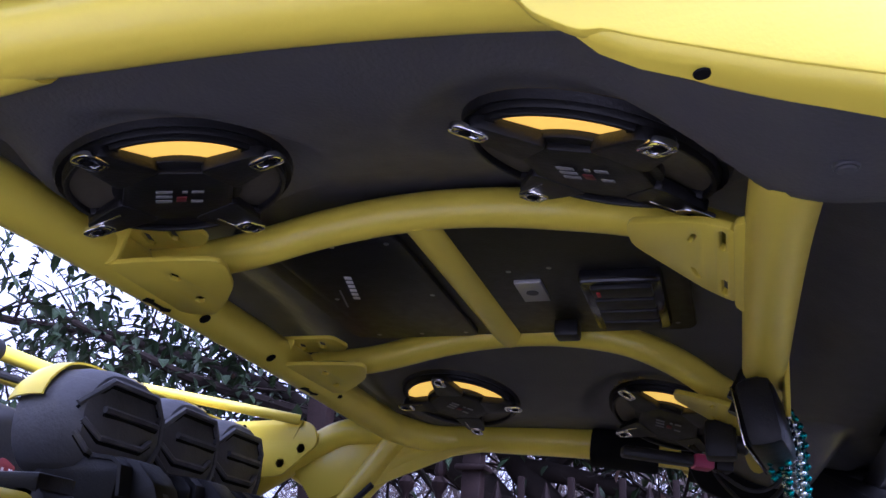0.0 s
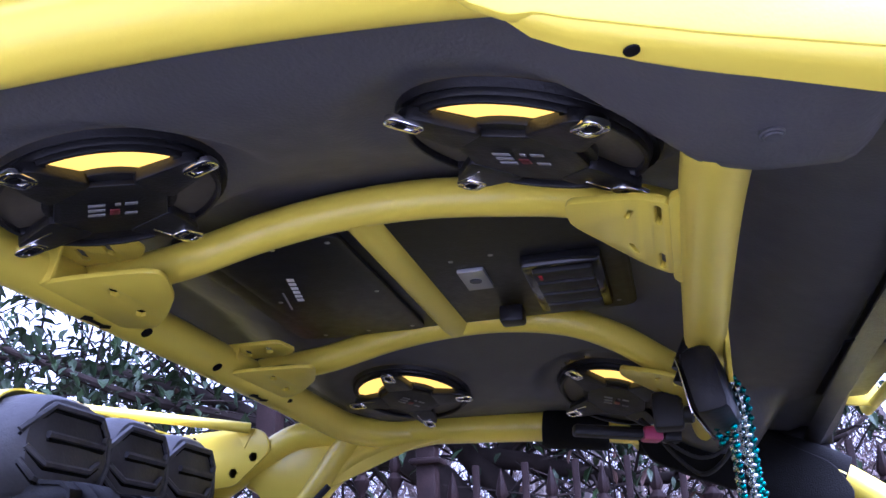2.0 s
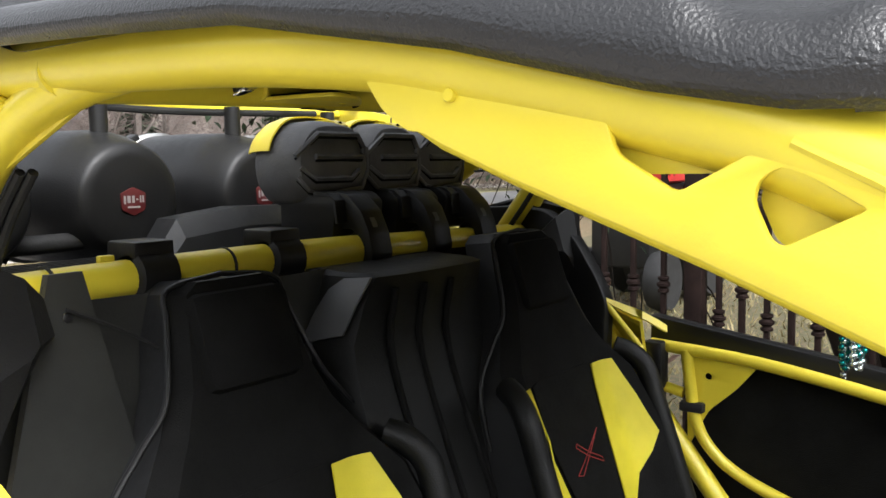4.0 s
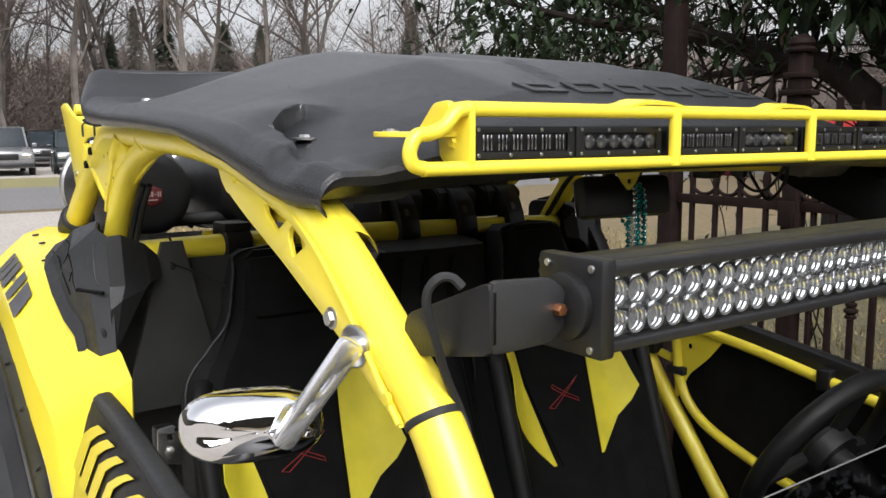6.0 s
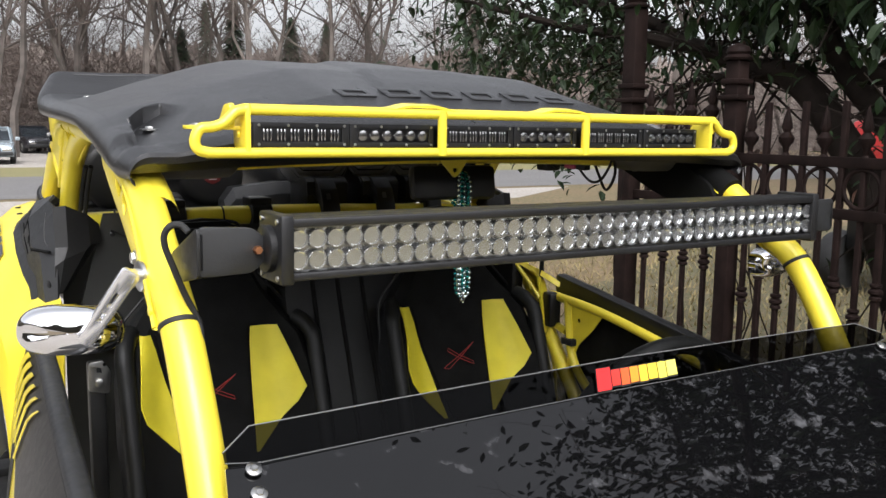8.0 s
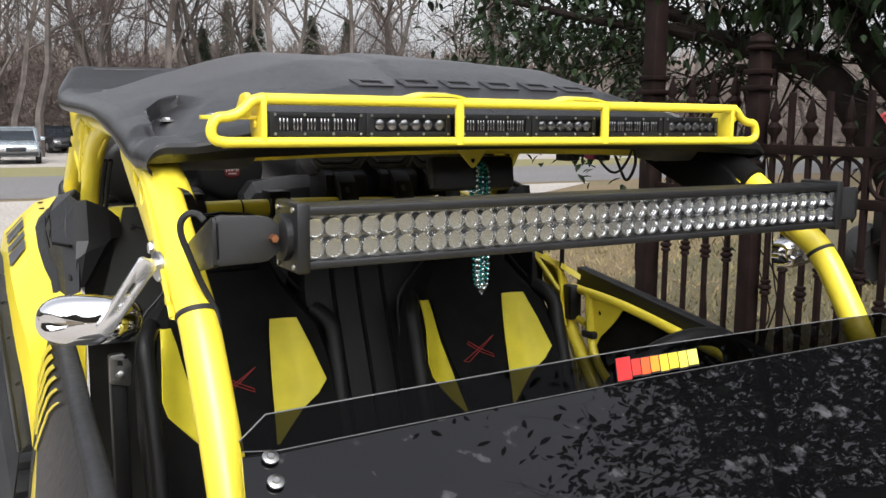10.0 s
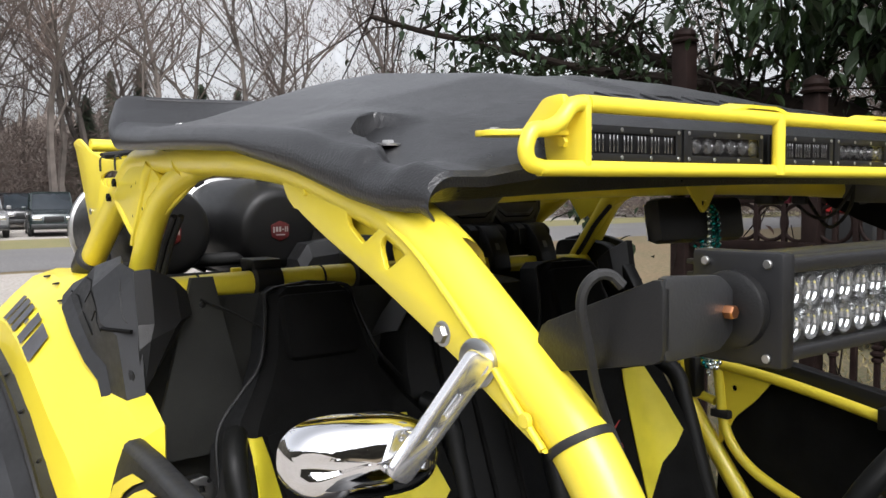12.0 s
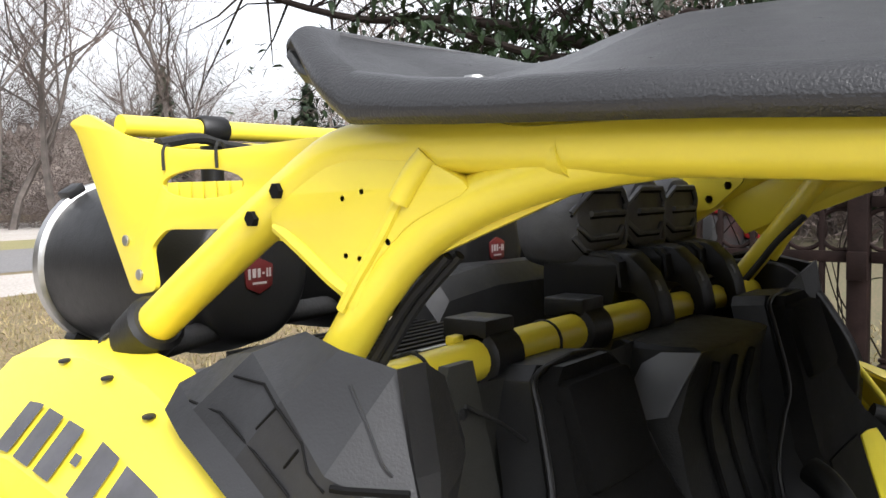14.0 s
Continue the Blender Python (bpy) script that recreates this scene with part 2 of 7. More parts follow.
def sheet(outline, thick, m, holes=(), bevel=0.0):
    """A plate of the given outline (2D), as thick as said, its plane's x, y laid by m; holes are outlines cut through it."""
    cu = bpy.data.curves.new("outline", "CURVE")
    cu.dimensions, cu.fill_mode = "2D", "BOTH"
    for ring in (outline, *holes):
        sp = cu.splines.new("POLY")
        sp.points.add(len(ring) - 1)
        for q, (a, b) in zip(sp.points, ring):
            q.co = (a, b, 0, 1)
        sp.use_cyclic_u = True
    cu.extrude = thick / 2
    cu.bevel_depth = bevel
    cu.bevel_resolution = 1
    ob = bpy.data.objects.new("outline", cu)
    scene.collection.objects.link(ob)
    dg = bpy.context.evaluated_depsgraph_get()
    me = bpy.data.meshes.new_from_object(ob.evaluated_get(dg))
    bm = bmesh.new()
    bm.from_mesh(me)
    bmesh.ops.remove_doubles(bm, verts=bm.verts, dist=1e-5)
    bmesh.ops.transform(bm, matrix=m, verts=bm.verts)
    bpy.data.objects.remove(ob)
    bpy.data.curves.remove(cu)
    bpy.data.meshes.remove(me)
    return bm


def rounded(pts, r=0.01, n=3):
    """Outline with its corners rounded off."""
    res, k = [], len(pts)
    for i in range(k):
        p, q, s = Vector(pts[i - 1]), Vector(pts[i]), Vector(pts[(i + 1) % k])
        a = q + (p - q).normalized() * min(r, (p - q).length * 0.45)
        b = q + (s - q).normalized() * min(r, (s - q).length * 0.45)
        for j in range(n + 1):
            t = j / n
            v = a * (1 - t) ** 2 + q * 2 * t * (1 - t) + b * t * t
            res.append((v.x, v.y))
    return res


def yz(x):
    """Lays a plate's x, y on the world's y, z at the given x."""
    return Matrix(((0, 0, 1, x), (1, 0, 0, 0), (0, 1, 0, 0), (0, 0, 0, 1)))


def xz(y):
    return Matrix(((1, 0, 0, 0), (0, 0, -1, y), (0, 1, 0, 0), (0, 0, 0, 1)))


def along(p, q, roll=0):
    """A pose at p whose z axis points to q."""
    d = Vector(q) - Vector(p)
    return Matrix.Translation(p) @ d.to_track_quat("Z", "Y").to_matrix().to_4x4() @ pose(0, 0, 0, 0, 0, roll)


def bolt(parent, at, to, r=0.008, h=0.006, material=STEEL, name="bolt", hexagon=True, washer=0.0):
    bm = lathe([(r, 0), (r, h * 0.8), (r * 0.86, h)], along(at, to), 6 if hexagon else 14)
    if washer:
        lathe_into(bm, [(washer, -0.0005), (washer, 0.0018), (washer * 0.9, 0.0025)], along(at, to), 20)
    return part(name, bm, material, parent)


def grid(rows):
    """A sheet through rows of points."""
    bm = bmesh.new()
    vs = [[bm.verts.new(p) for p in r] for r in rows]
    for a, b in zip(vs, vs[1:]):
        for k in range(len(a) - 1):
            bm.faces.new((a[k], a[k + 1], b[k + 1], b[k]))
    return bm


def thicken(bm, d):
    bmesh.ops.recalc_face_normals(bm, faces=bm.faces)
    bmesh.ops.solidify(bm, geom=bm.faces[:], thickness=d)
    return bm


def lerp_table(tab, v):
    for (a, p), (b, q) in zip(tab, tab[1:]):
        if v <= b:
            t = max(0.0, (v - a) / (b - a))
            return p + (q - p) * t
    return tab[-1][1]


def smoothstep(a, b, v):
    t = min(1.0, max(0.0, (v - a) / (b - a)))
    return t * t * (3 - 2 * t)


# ---- roll cage ----
cage = thing("roll_cage", "yellow powder-coated tubular roll cage of an off-road buggy", "roll cage")
HOOP = [(0.614, -0.16, 0.72), (0.612, -0.06, 0.98), (0.611, 0.01, 1.17), (0.610, 0.062, 1.27), (0.610, 0.114, 1.357), (0.610, 0.163, 1.424), (0.609, 0.214, 1.464), (0.606, 0.272, 1.506),
        (0.604, 0.345, 1.558), (0.602, 0.41, 1.590), (0.600, 0.48, 1.611), (0.597, 0.58, 1.636), (0.594, 0.66, 1.651), (0.590, 0.79, 1.663),
        (0.583, 0.96, 1.670), (0.577, 1.12, 1.676), (0.573, 1.225, 1.677), (0.573, 1.272, 1.673), (0.573, 1.315, 1.655), (0.573, 1.392, 1.611), (0.573, 1.497, 1.546), (0.572, 1.607, 1.476)]
DOWN = [(0.576, 0.94, 1.668), (0.574, 1.035, 1.655), (0.573, 1.12, 1.630), (0.573, 1.187, 1.594), (0.573, 1.235, 1.548), (0.573, 1.272, 1.500), (0.573, 1.313, 1.448), (0.573, 1.38, 1.36), (0.573, 1.45, 1.26)]
def slant(s):
    """The slightly converging plane of the side plates."""
    return Matrix(((-s * 0.06, 0, 1, s * 0.647), (1, 0, 0, 0), (0, 1, 0, 0), (0, 0, 0, 1)))


def plate_x(y):
    return 0.647 - 0.06 * y + 0.0025


for s in (-1, 1):
    sd = lambda pts: [(s * x, y, z) for x, y, z in pts]
    far = lambda pts: [(x, y - 0.03 * smoothstep(1.12, 1.30, y) * (s > 0), z) for x, y, z in pts]
    part("side_hoop", tube(far(sd(HOOP)), 0.0255, 20, 6), YELLOW, cage)
    if s < 0:
        part("down_tube", tube(sd(DOWN), 0.0225, 16, 5), YELLOW, cage)
    else:
        part("down_tube", tube(far([(x + 0.007, y, z) for x, y, z in DOWN[:6]]), 0.018, 16, 5), YELLOW, cage)
        part("rear_leg", tube(sd([(0.568, 1.137, 1.664), (0.569, 1.235, 1.532), (0.570, 1.272, 1.486), (0.571, 1.33, 1.41), (0.572, 1.45, 1.26)]), 0.021, 16, 1, False), YELLOW, cage)
    part("inner_web", sheet([(0.955, 1.654), (1.02, 1.640), (1.195, 1.572), (1.150, 1.650), (1.05, 1.662)], 0.004, yz(s * 0.568), (), 0.001), YELLOW, cage)
    part("inner_gusset", sheet([(1.150, 1.660), (1.185, 1.590), (1.285, 1.545), (1.335, 1.610), (1.26, 1.660)], 0.004, yz(s * 0.568), (), 0.001), YELLOW, cage)
    for k in range(2):
        part("wire_loom", tube([(s * (0.552 - 0.010 * k), y - 0.016 - 0.006 * k, z - 0.014) for x, y, z in DOWN[3:]], 0.0055, 8, 4), RUBBER, cage)
    # side plate welded between rail and pillar
    outer = rounded([(0.656, 1.641), (0.637, 1.614), (0.617, 1.6005), (0.608, 1.6005), (0.595, 1.594), (0.543, 1.573), (0.44, 1.536), (0.29, 1.476), (0.213, 1.437), (0.175, 1.420), (0.215, 1.452), (0.27, 1.50), (0.345, 1.556), (0.405, 1.588), (0.452, 1.564), (0.484, 1.583), (0.491, 1.606), (0.58, 1.632)], 0.005, 2)
    hexa = rounded([(0.415, 1.572), (0.418, 1.562), (0.410, 1.544), (0.404, 1.541), (0.368, 1.559), (0.390, 1.572), (0.405, 1.578)], 0.004, 2)
    pl = part("side_plate", sheet(outer, 0.004, slant(s), [hexa], 0.0012), YELLOW, cage)
    inner = rounded([(0.600, 1.625), (0.580, 1.585), (0.543, 1.5685), (0.44, 1.5315), (0.29, 1.4715), (0.20, 1.430), (0.25, 1.485), (0.345, 1.553), (0.58, 1.628)], 0.012, 3)
    part("inner_plate", sheet(inner, 0.004, Matrix.Translation((-s * 0.015, 0, 0)) @ slant(s), [hexa], 0.0012), YELLOW, cage)
    part("weld_bead", tube([(s * (plate_x(y) - 0.001), y, z) for y, z in ((0.664, 1.646), (0.63, 1.644), (0.58, 1.635), (0.53, 1.622), (0.494, 1.608))], 0.0034, 8, 4), YELLOW, pl)
    bend = lambda y, z, k: [(s * (plate_x(y) - 0.0008), y, z + 0.013 * k), (s * (plate_x(y) + 0.0004 * k), y, z + 0.009 * k), (s * (plate_x(y) - 0.0008 * k), y, z + 0.005 * k), (s * (plate_x(y) - 0.004 * k), y, z + 0.0018 * k), (s * (plate_x(y) - 0.008 * k), y, z + 0.0006), (s * (plate_x(y) - min(1, 1.25 * k) * (plate_x(y) - 0.600)), y, z)]
    part("bottom_bend", grid([bend(y, z, k) for y, z, k in ((0.630, 1.6092, 0.05), (0.620, 1.6023, 0.4), (0.611, 1.5965, 0.9), (0.595, 1.587, 1), (0.570, 1.577, 1), (0.543, 1.566, 1), (0.44, 1.529, 1), (0.29, 1.469, 1), (0.21, 1.430, 0.9), (0.178, 1.418, 0.3))]), YELLOW, pl, sharp=70)
    part("weld_bead", tube([(s * plate_x(y), y, z) for y, z in ((0.175, 1.421), (0.215, 1.455), (0.27, 1.503), (0.345, 1.558), (0.40, 1.587))], 0.0032, 8, 5), YELLOW, pl)
    for (y, z, r) in ((0.584, 1.618, 0.0040), (0.194, 1.440, 0.0065)):
        bolt(pl, (s * plate_x(y), y, z), (s * 1.0, y, z), r, 0.004, YELLOW, "rivet", False)
    bolt(pl, (s * plate_x(0.308), 0.308, 1.493), (s * 1.0, 0.308, 1.493), 0.0088, 0.007, STEEL, "bolt", True, 0.0115)
    # dark disc laid on for the shade inside the drain hole
    part("drain_hole_shade", lathe([(0.0036, 0), (0.0033, 0.0008), (0.002, 0.0006)], along((s * 0.6070, 0.571, 1.5768), (s * 0.609, 0.566, 1.53)), 18), DARK_CAVITY, pl)
    # roof-side cover tongue on the pillar top
    part("roof_tab", grid([[(s * (0.596 + 0.033 * math.sin(a)), y, z + 0.029 * math.cos(a)) for a in (-1.5, -1.1, -0.7, -0.3, 0.1, 0.5)]
                           for y, z in ((0.33, 1.547), (0.36, 1.566), (0.40, 1.585), (0.43, 1.596))]), YELLOW, cage)
    # clamp ring half way down the pillar
    p0 = Vector((s * 0.610, 0.163, 1.424))
    part("pillar_band", lathe([(0.0268, -0.0035), (0.0275, -0.002), (0.0275, 0.002), (0.0268, 0.0035)], along(p0, (s * 0.610, 0.116, 1.360)), 28), RUBBER, cage)
    # rear junction: gusset, stub and ribs
    gus = part("rear_gusset", sheet(rounded([(1.115, 1.640), (1.18, 1.672), (1.275, 1.672), (1.35, 1.632), (1.355, 1.606), (1.315, 1.586), (1.272, 1.556), (1.248, 1.528), (1.224, 1.574), (1.18, 1.612)], 0.01, 2), 0.012, yz(s * 0.587), (), 0.003), YELLOW, cage)
    part("rib", tube([(s * 0.595, 1.180, 1.645), (s * 0.596, 1.206, 1.604), (s * 0.596, 1.238, 1.562), (s * 0.594, 1.262, 1.530)], 0.006, 8, 4), YELLOW, gus)
    part("rib", tube([(s * 0.588, 1.352, 1.606), (s * 0.591, 1.316, 1.586), (s * 0.591, 1.274, 1.558), (s * 0.590, 1.25, 1.545)], 0.009, 8, 4), YELLOW, gus)
    part("socket", tube([(s * 0.592, 1.158, 1.668), (s * 0.595, 1.172, 1.652), (s * 0.595, 1.188, 1.630)], 0.0115, 12, 3), YELLOW, gus)
    # dark discs drawn for the shade in the gusset's holes
    for (y, z) in ((1.257, 1.632), (1.233, 1.638), (1.254, 1.580), (1.237, 1.578), (1.203, 1.594), (1.035, 1.655)):
        bolt(gus, (s * 0.5945, y, z), (s, y, z), 0.0032, 0.0015, DARK_CAVITY, "hole_shade_disc", False)
    for (y, z) in ((1.342, 1.640), (1.380, 1.613)):
        bolt(cage, (s * 0.5955, y, z), (s, y, z), 0.0085, 0.007, DARK_CAVITY, "nut", True)
        if s > 0:
            bolt(cage, (0.5485, y - 0.03, z), (0, y - 0.03, z), 0.0105, 0.007, DARK_CAVITY, "nut", True)
    # clamp and foot at the rear fender
    d0, d1 = (s * 0.573, 1.587, 1.489), (s * 0.571, 1.642, 1.454)
    part("rear_clamp", lathe([(0.030, -0.03), (0.036, -0.025), (0.036, 0.025), (0.030, 0.03)], along(d0, d1) @ pose(0, 0, 0.025), 18), BLACK, cage)
    part("rear_foot", tube([(s * 0.573, 1.61, 1.475), (s * 0.573, 1.67, 1.443), (s * 0.573, 1.73, 1.416)], 0.0235, 14, 3), YELLOW, cage)
    bolt(cage, (s * 0.605, 1.612, 1.444), (s, 1.612, 1.444), 0.008, 0.01, STEEL, "bolt")
    part("cable_tie", tube([(s * (0.573 + 0.0255 * math.cos(a)), 1.675 + 0.01 * math.sin(a), 1.442 + 0.0255 * math.sin(a)) for a in np.linspace(0, 6.2, 14)], 0.002, 6, 1), RUBBER, cage)

part("rear_crossbar", tube([(s0 * x, y, z) for s0, x, y, z in ((-1, 0.583, 1.02, 1.668), (-1, 0.560, 1.080, 1.668), (-1, 0.515, 1.118, 1.672), (-1, 0.44, 1.130, 1.676), (-1, 0.22, 1.136, 1.682), (1, 0.0, 1.138, 1.684), (1, 0.22, 1.136, 1.682), (1, 0.44, 1.130, 1.676), (1, 0.515, 1.118, 1.672), (1, 0.560, 1.080, 1.668), (1, 0.583, 1.02, 1.668))], 0.025, 18, 6), YELLOW, cage)
part("front_crossbar", tube([(-0.597, 0.515, 1.626), (-0.45, 0.527, 1.622), (-0.3, 0.531, 1.627), (0, 0.531, 1.631), (0.3, 0.531, 1.627), (0.45, 0.527, 1.622), (0.597, 0.515, 1.626)], 0.0215, 18, 6), YELLOW, cage)
CX = {-1: -0.200, 1: 0.180}


def slot(cx, cy, a, k=0.011, w=0.0022):
    """A short round-ended slot at the given angle."""
    return [(cx + math.cos(a) * u - math.sin(a) * v, cy + math.sin(a) * u + math.cos(a) * v) for u, v in ((-k, -w), (k, -w), (k + w, 0), (k, w), (-k, w), (-k - w, 0))]


for s in (-1, 1):
    x = CX[s]
    w = s * 0.03
    part("centre_tube", tube([(x, 1.12, 1.690), (x, 1.06, 1.695), (x, 1.01, 1.702), (x, 0.93, 1.720), (x, 0.85, 1.730), (x, 0.77, 1.730), (x + w * 0.2, 0.69, 1.718), (x + w, 0.63, 1.697), (x + w * 1.9, 0.58, 1.668), (x + w * 2.4, 0.535, 1.640)], 0.0188, 16, 6), YELLOW, cage)
    # rear bracket: a flat plate under the tube's foot, an open upper wing and the web between them
    x, dy, bz = (-0.198, 0.0, 1.664) if s < 0 else (0.170, 0.010, 1.669)
    plan = [(x + a, b + dy) for a, b in rounded([(-0.075, 1.126), (-0.078, 1.09), (-0.076, 1.048), (-0.071, 1.006), (-0.056, 1.003), (-0.006, 1.024), (0.040, 1.060), (0.074, 1.094), (0.062, 1.126)], 0.012, 3)]
    m = Matrix.Translation((0, 0, bz))
    br = part("rear_bracket", sheet(plan, 0.003, m, [slot(x - 0.037, 1.070 + dy, 0.35, 0.007, 0.0055), slot(x + 0.025, 1.080 + dy, 0.60, 0.007, 0.0055)], 0.0010), YELLOW, cage)
    # dark sheet added above the plate so its slots look shaded
    part("bracket_pad", sheet([(x + a, b + dy) for a, b in ((-0.066, 1.115), (-0.066, 1.04), (-0.058, 1.016), (-0.006, 1.036), (0.034, 1.068), (0.060, 1.098), (0.052, 1.115))], 0.002, Matrix.Translation((0, 0, bz + 0.005))), DARK_CAVITY, br)
    part("bracket_web", sheet(rounded([(1.108 + dy, bz), (1.140 + dy, bz - 0.004), (1.140 + dy, 1.695), (1.100 + dy, 1.702)], 0.006, 2), 0.003, yz(x - 0.077), (), 0.001), YELLOW, br)
    part("bracket_lip", sheet([(x + a, b + dy) for a, b in rounded([(-0.078, 1.136), (-0.020, 1.136), (-0.018, 1.060), (-0.036, 1.040), (-0.078, 1.046)], 0.010, 3)], 0.003, Matrix.Translation((0, 0, 1.704)), [slot(x - 0.050, 1.072 + dy, 0.3, 0.012, 0.005), slot(x - 0.044, 1.104 + dy, 0.3, 0.012, 0.005)], 0.001), YELLOW, br)
    # dark plate on the bar in place of a shaded keyhole
    part("slot_recess", sheet([(x + a, b) for a, b in ((0.002, 1.128), (0.010, 1.124), (0.016, 1.129), (0.034, 1.129), (0.040, 1.124), (0.046, 1.130), (0.040, 1.138), (0.034, 1.134), (0.016, 1.134), (0.008, 1.138))], 0.0012, Matrix.Translation((0, 0, 1.6572 if s < 0 else 1.6574))), DARK_CAVITY, br)
    # more dark discs where holes would show only shade
    for dx in (0.094, 0.250 if s < 0 else 0.16):
        part("hole_shade_disc", lathe([(0.0065, 0), (0.0065, 0.0012), (0.004, 0.0016)], along((x + dx, 1.118, 1.6655), (x + dx, 1.10, 1.64)), 14), DARK_CAVITY, br)
    # front bracket: a fan of folded sheet with slots, its flange running along the bar
    xf = CX[s] + s * 0.072
    fan = rounded([(xf - 0.072, 0.556), (xf + 0.072, 0.556), (xf + 0.064, 0.582), (xf + 0.020, 0.640), (xf - 0.020, 0.640), (xf - 0.064, 0.582)], 0.010, 3)
    m = Matrix.Translation((0, 0.556, 1.630)) @ pose(0, 0, 0, 24, 0, 0) @ Matrix.Translation((0, -0.556, 0))
    fb = part("front_bracket", sheet(fan, 0.004, m, [slot(xf - 0.046, 0.5655, 0, 0.015, 0.0035), slot(xf + 0.046, 0.5655, 0, 0.015, 0.0035), slot(xf - 0.034, 0.588, 0.3, 0.008, 0.003), slot(xf + 0.034, 0.588, -0.3, 0.008, 0.003)], 0.0012), YELLOW, cage)
    notch = [(xf + 0.006, 0.541), (xf + 0.028, 0.541), (xf + 0.034, 0.547), (xf + 0.030, 0.550), (xf + 0.024, 0.546), (xf + 0.012, 0.546), (xf + 0.006, 0.550), (xf, 0.547)]
    part("bracket_cheek", sheet(rounded([(xf - 0.088, 0.556), (xf + 0.074, 0.556), (xf + 0.100, 0.536), (xf - 0.100, 0.536)], 0.006, 2), 0.004, Matrix.Translation((0, 0.5, 1.626)) @ pose(0, 0, 0, 12, 0, 0) @ Matrix.Translation((0, -0.5, -0.011)), [notch], 0.001), YELLOW, fb)
part("cross_link", tube([(CX[-1], 0.840, 1.730), (CX[1], 0.838, 1.730)], 0.0195, 16, 1, False), YELLOW, cage)

# ---- roof ----
roof = thing("audio_roof", "textured black moulded plastic roof with sculpted hump and four bolt pockets", "roof")
Z_EDGE = [(0.33, 1.636), (0.37, 1.646), (0.5, 1.668), (0.65, 1.690), (0.8, 1.703), (1.0, 1.716), (1.15, 1.730), (1.22, 1.742), (1.27, 1.770), (1.31, 1.796), (1.33, 1.802)]
Z_MID = [(0.33, 1.682), (0.37, 1.704), (0.44, 1.732), (0.64, 1.784), (0.66, 1.788), (0.95, 1.820), (1.05, 1.822), (1.12, 1.812), (1.18, 1.795), (1.24, 1.786), (1.29, 1.794), (1.33, 1.808)]
Z_LOW = [(0.33, 1.598), (0.40, 1.600), (0.465, 1.612), (0.573, 1.640), (0.743, 1.671), (0.9, 1.680), (1.10, 1.688), (1.21, 1.694), (1.26, 1.728), (1.33, 1.785)]


def roof_top(x, y):
    u = abs(x)
    half = lerp_table([(0.33, 0.56), (0.5, 0.615), (0.7, 0.64), (1.05, 0.63), (1.2, 0.50), (1.33, 0.55)], y)
    t = min(1.0, max(0.0, (u - 0.24) / (half - 0.24)))
    k = smoothstep(0.95, 1.12, y)
    w = lerp_table([(0, 1), (0.10, 0.985), (0.60, 0.48), (0.80, 0.22), (1, 0)], t) * (1 - k) + (1 - smoothstep(0.24, half, u)) * k
    z = lerp_table(Z_EDGE, y) * (1 - w) + lerp_table(Z_MID, y) * w
    # raised wedge down the middle
    rib = 0.05 + 0.22 * max(0, 0.9 - y)
    z += 0.008 * (1 - smoothstep(rib, rib + 0.03, u)) * smoothstep(0.40, 0.55, y) * (1 - smoothstep(0.95, 1.1, y))
    # bolt pockets at the front corners: a low floor cut back into the raised roll
    z += 0.013 * math.exp(-((u - 0.565) ** 2 / 0.0030 + (y - 0.575) ** 2 / 0.0045))
    z += 0.003 * smoothstep(0.575, 0.60, u) * smoothstep(0.43, 0.45, y) * (1 - smoothstep(0.475, 0.52, y))
    back = lerp_table([(0.44, 0.44), (0.49, 0.500), (0.530, 0.572), (0.56, 0.556), (0.588, 0.526), (0.596, 0.447), (0.612, 0.440)], u)
    soft = lerp_table([(0.49, 0.050), (0.515, 0.020), (0.530, 0.0036), (0.586, 0.0036), (0.596, 0.010), (0.612, 0.018)], u)
    a = smoothstep(0.44, 0.52, u) * (1 - smoothstep(back - soft, back + soft, y)) * smoothstep(0.37, 0.40, y) * (1 - 0.55 * smoothstep(0.598, 0.612, u))
    z = z * (1 - a) + min(z, 1.640 + 0.44 * (0.605 - u) + 0.14 * (y - 0.425)) * a
    z -= 0.006 * math.exp(-((u - 0.54) ** 2 + (y - 1.146) ** 2) / 0.0012)
    return z


def skirt(low, z):
    """The rounded side roll, from its lower lip up to the top edge: offsets and heights."""
    run = [(0.020, low), (0.0255, low + 0.006), (0.0275, low + (z - low) * 0.35), (0.0245, low + (z - low) * 0.60), (0.017, low + (z - low) * 0.82), (0.008, low + (z - low) * 0.95), (0.0, z)]
    return [(p.x, p.z) for p in spline([(a, 0, b) for a, b in run], 3)][:-1]


def warp(u, y):
    """Bends the mesh lines along the rear wall of the bolt pocket."""
    pull = max(0.0, 1 - abs(y - 0.55) / 0.05) * smoothstep(0.47, 0.528, u) * (1 - smoothstep(0.588, 0.602, u))
    return y + (lerp_table([(0.530, 0.572), (0.56, 0.556), (0.588, 0.526)], u) - 0.55) * pull


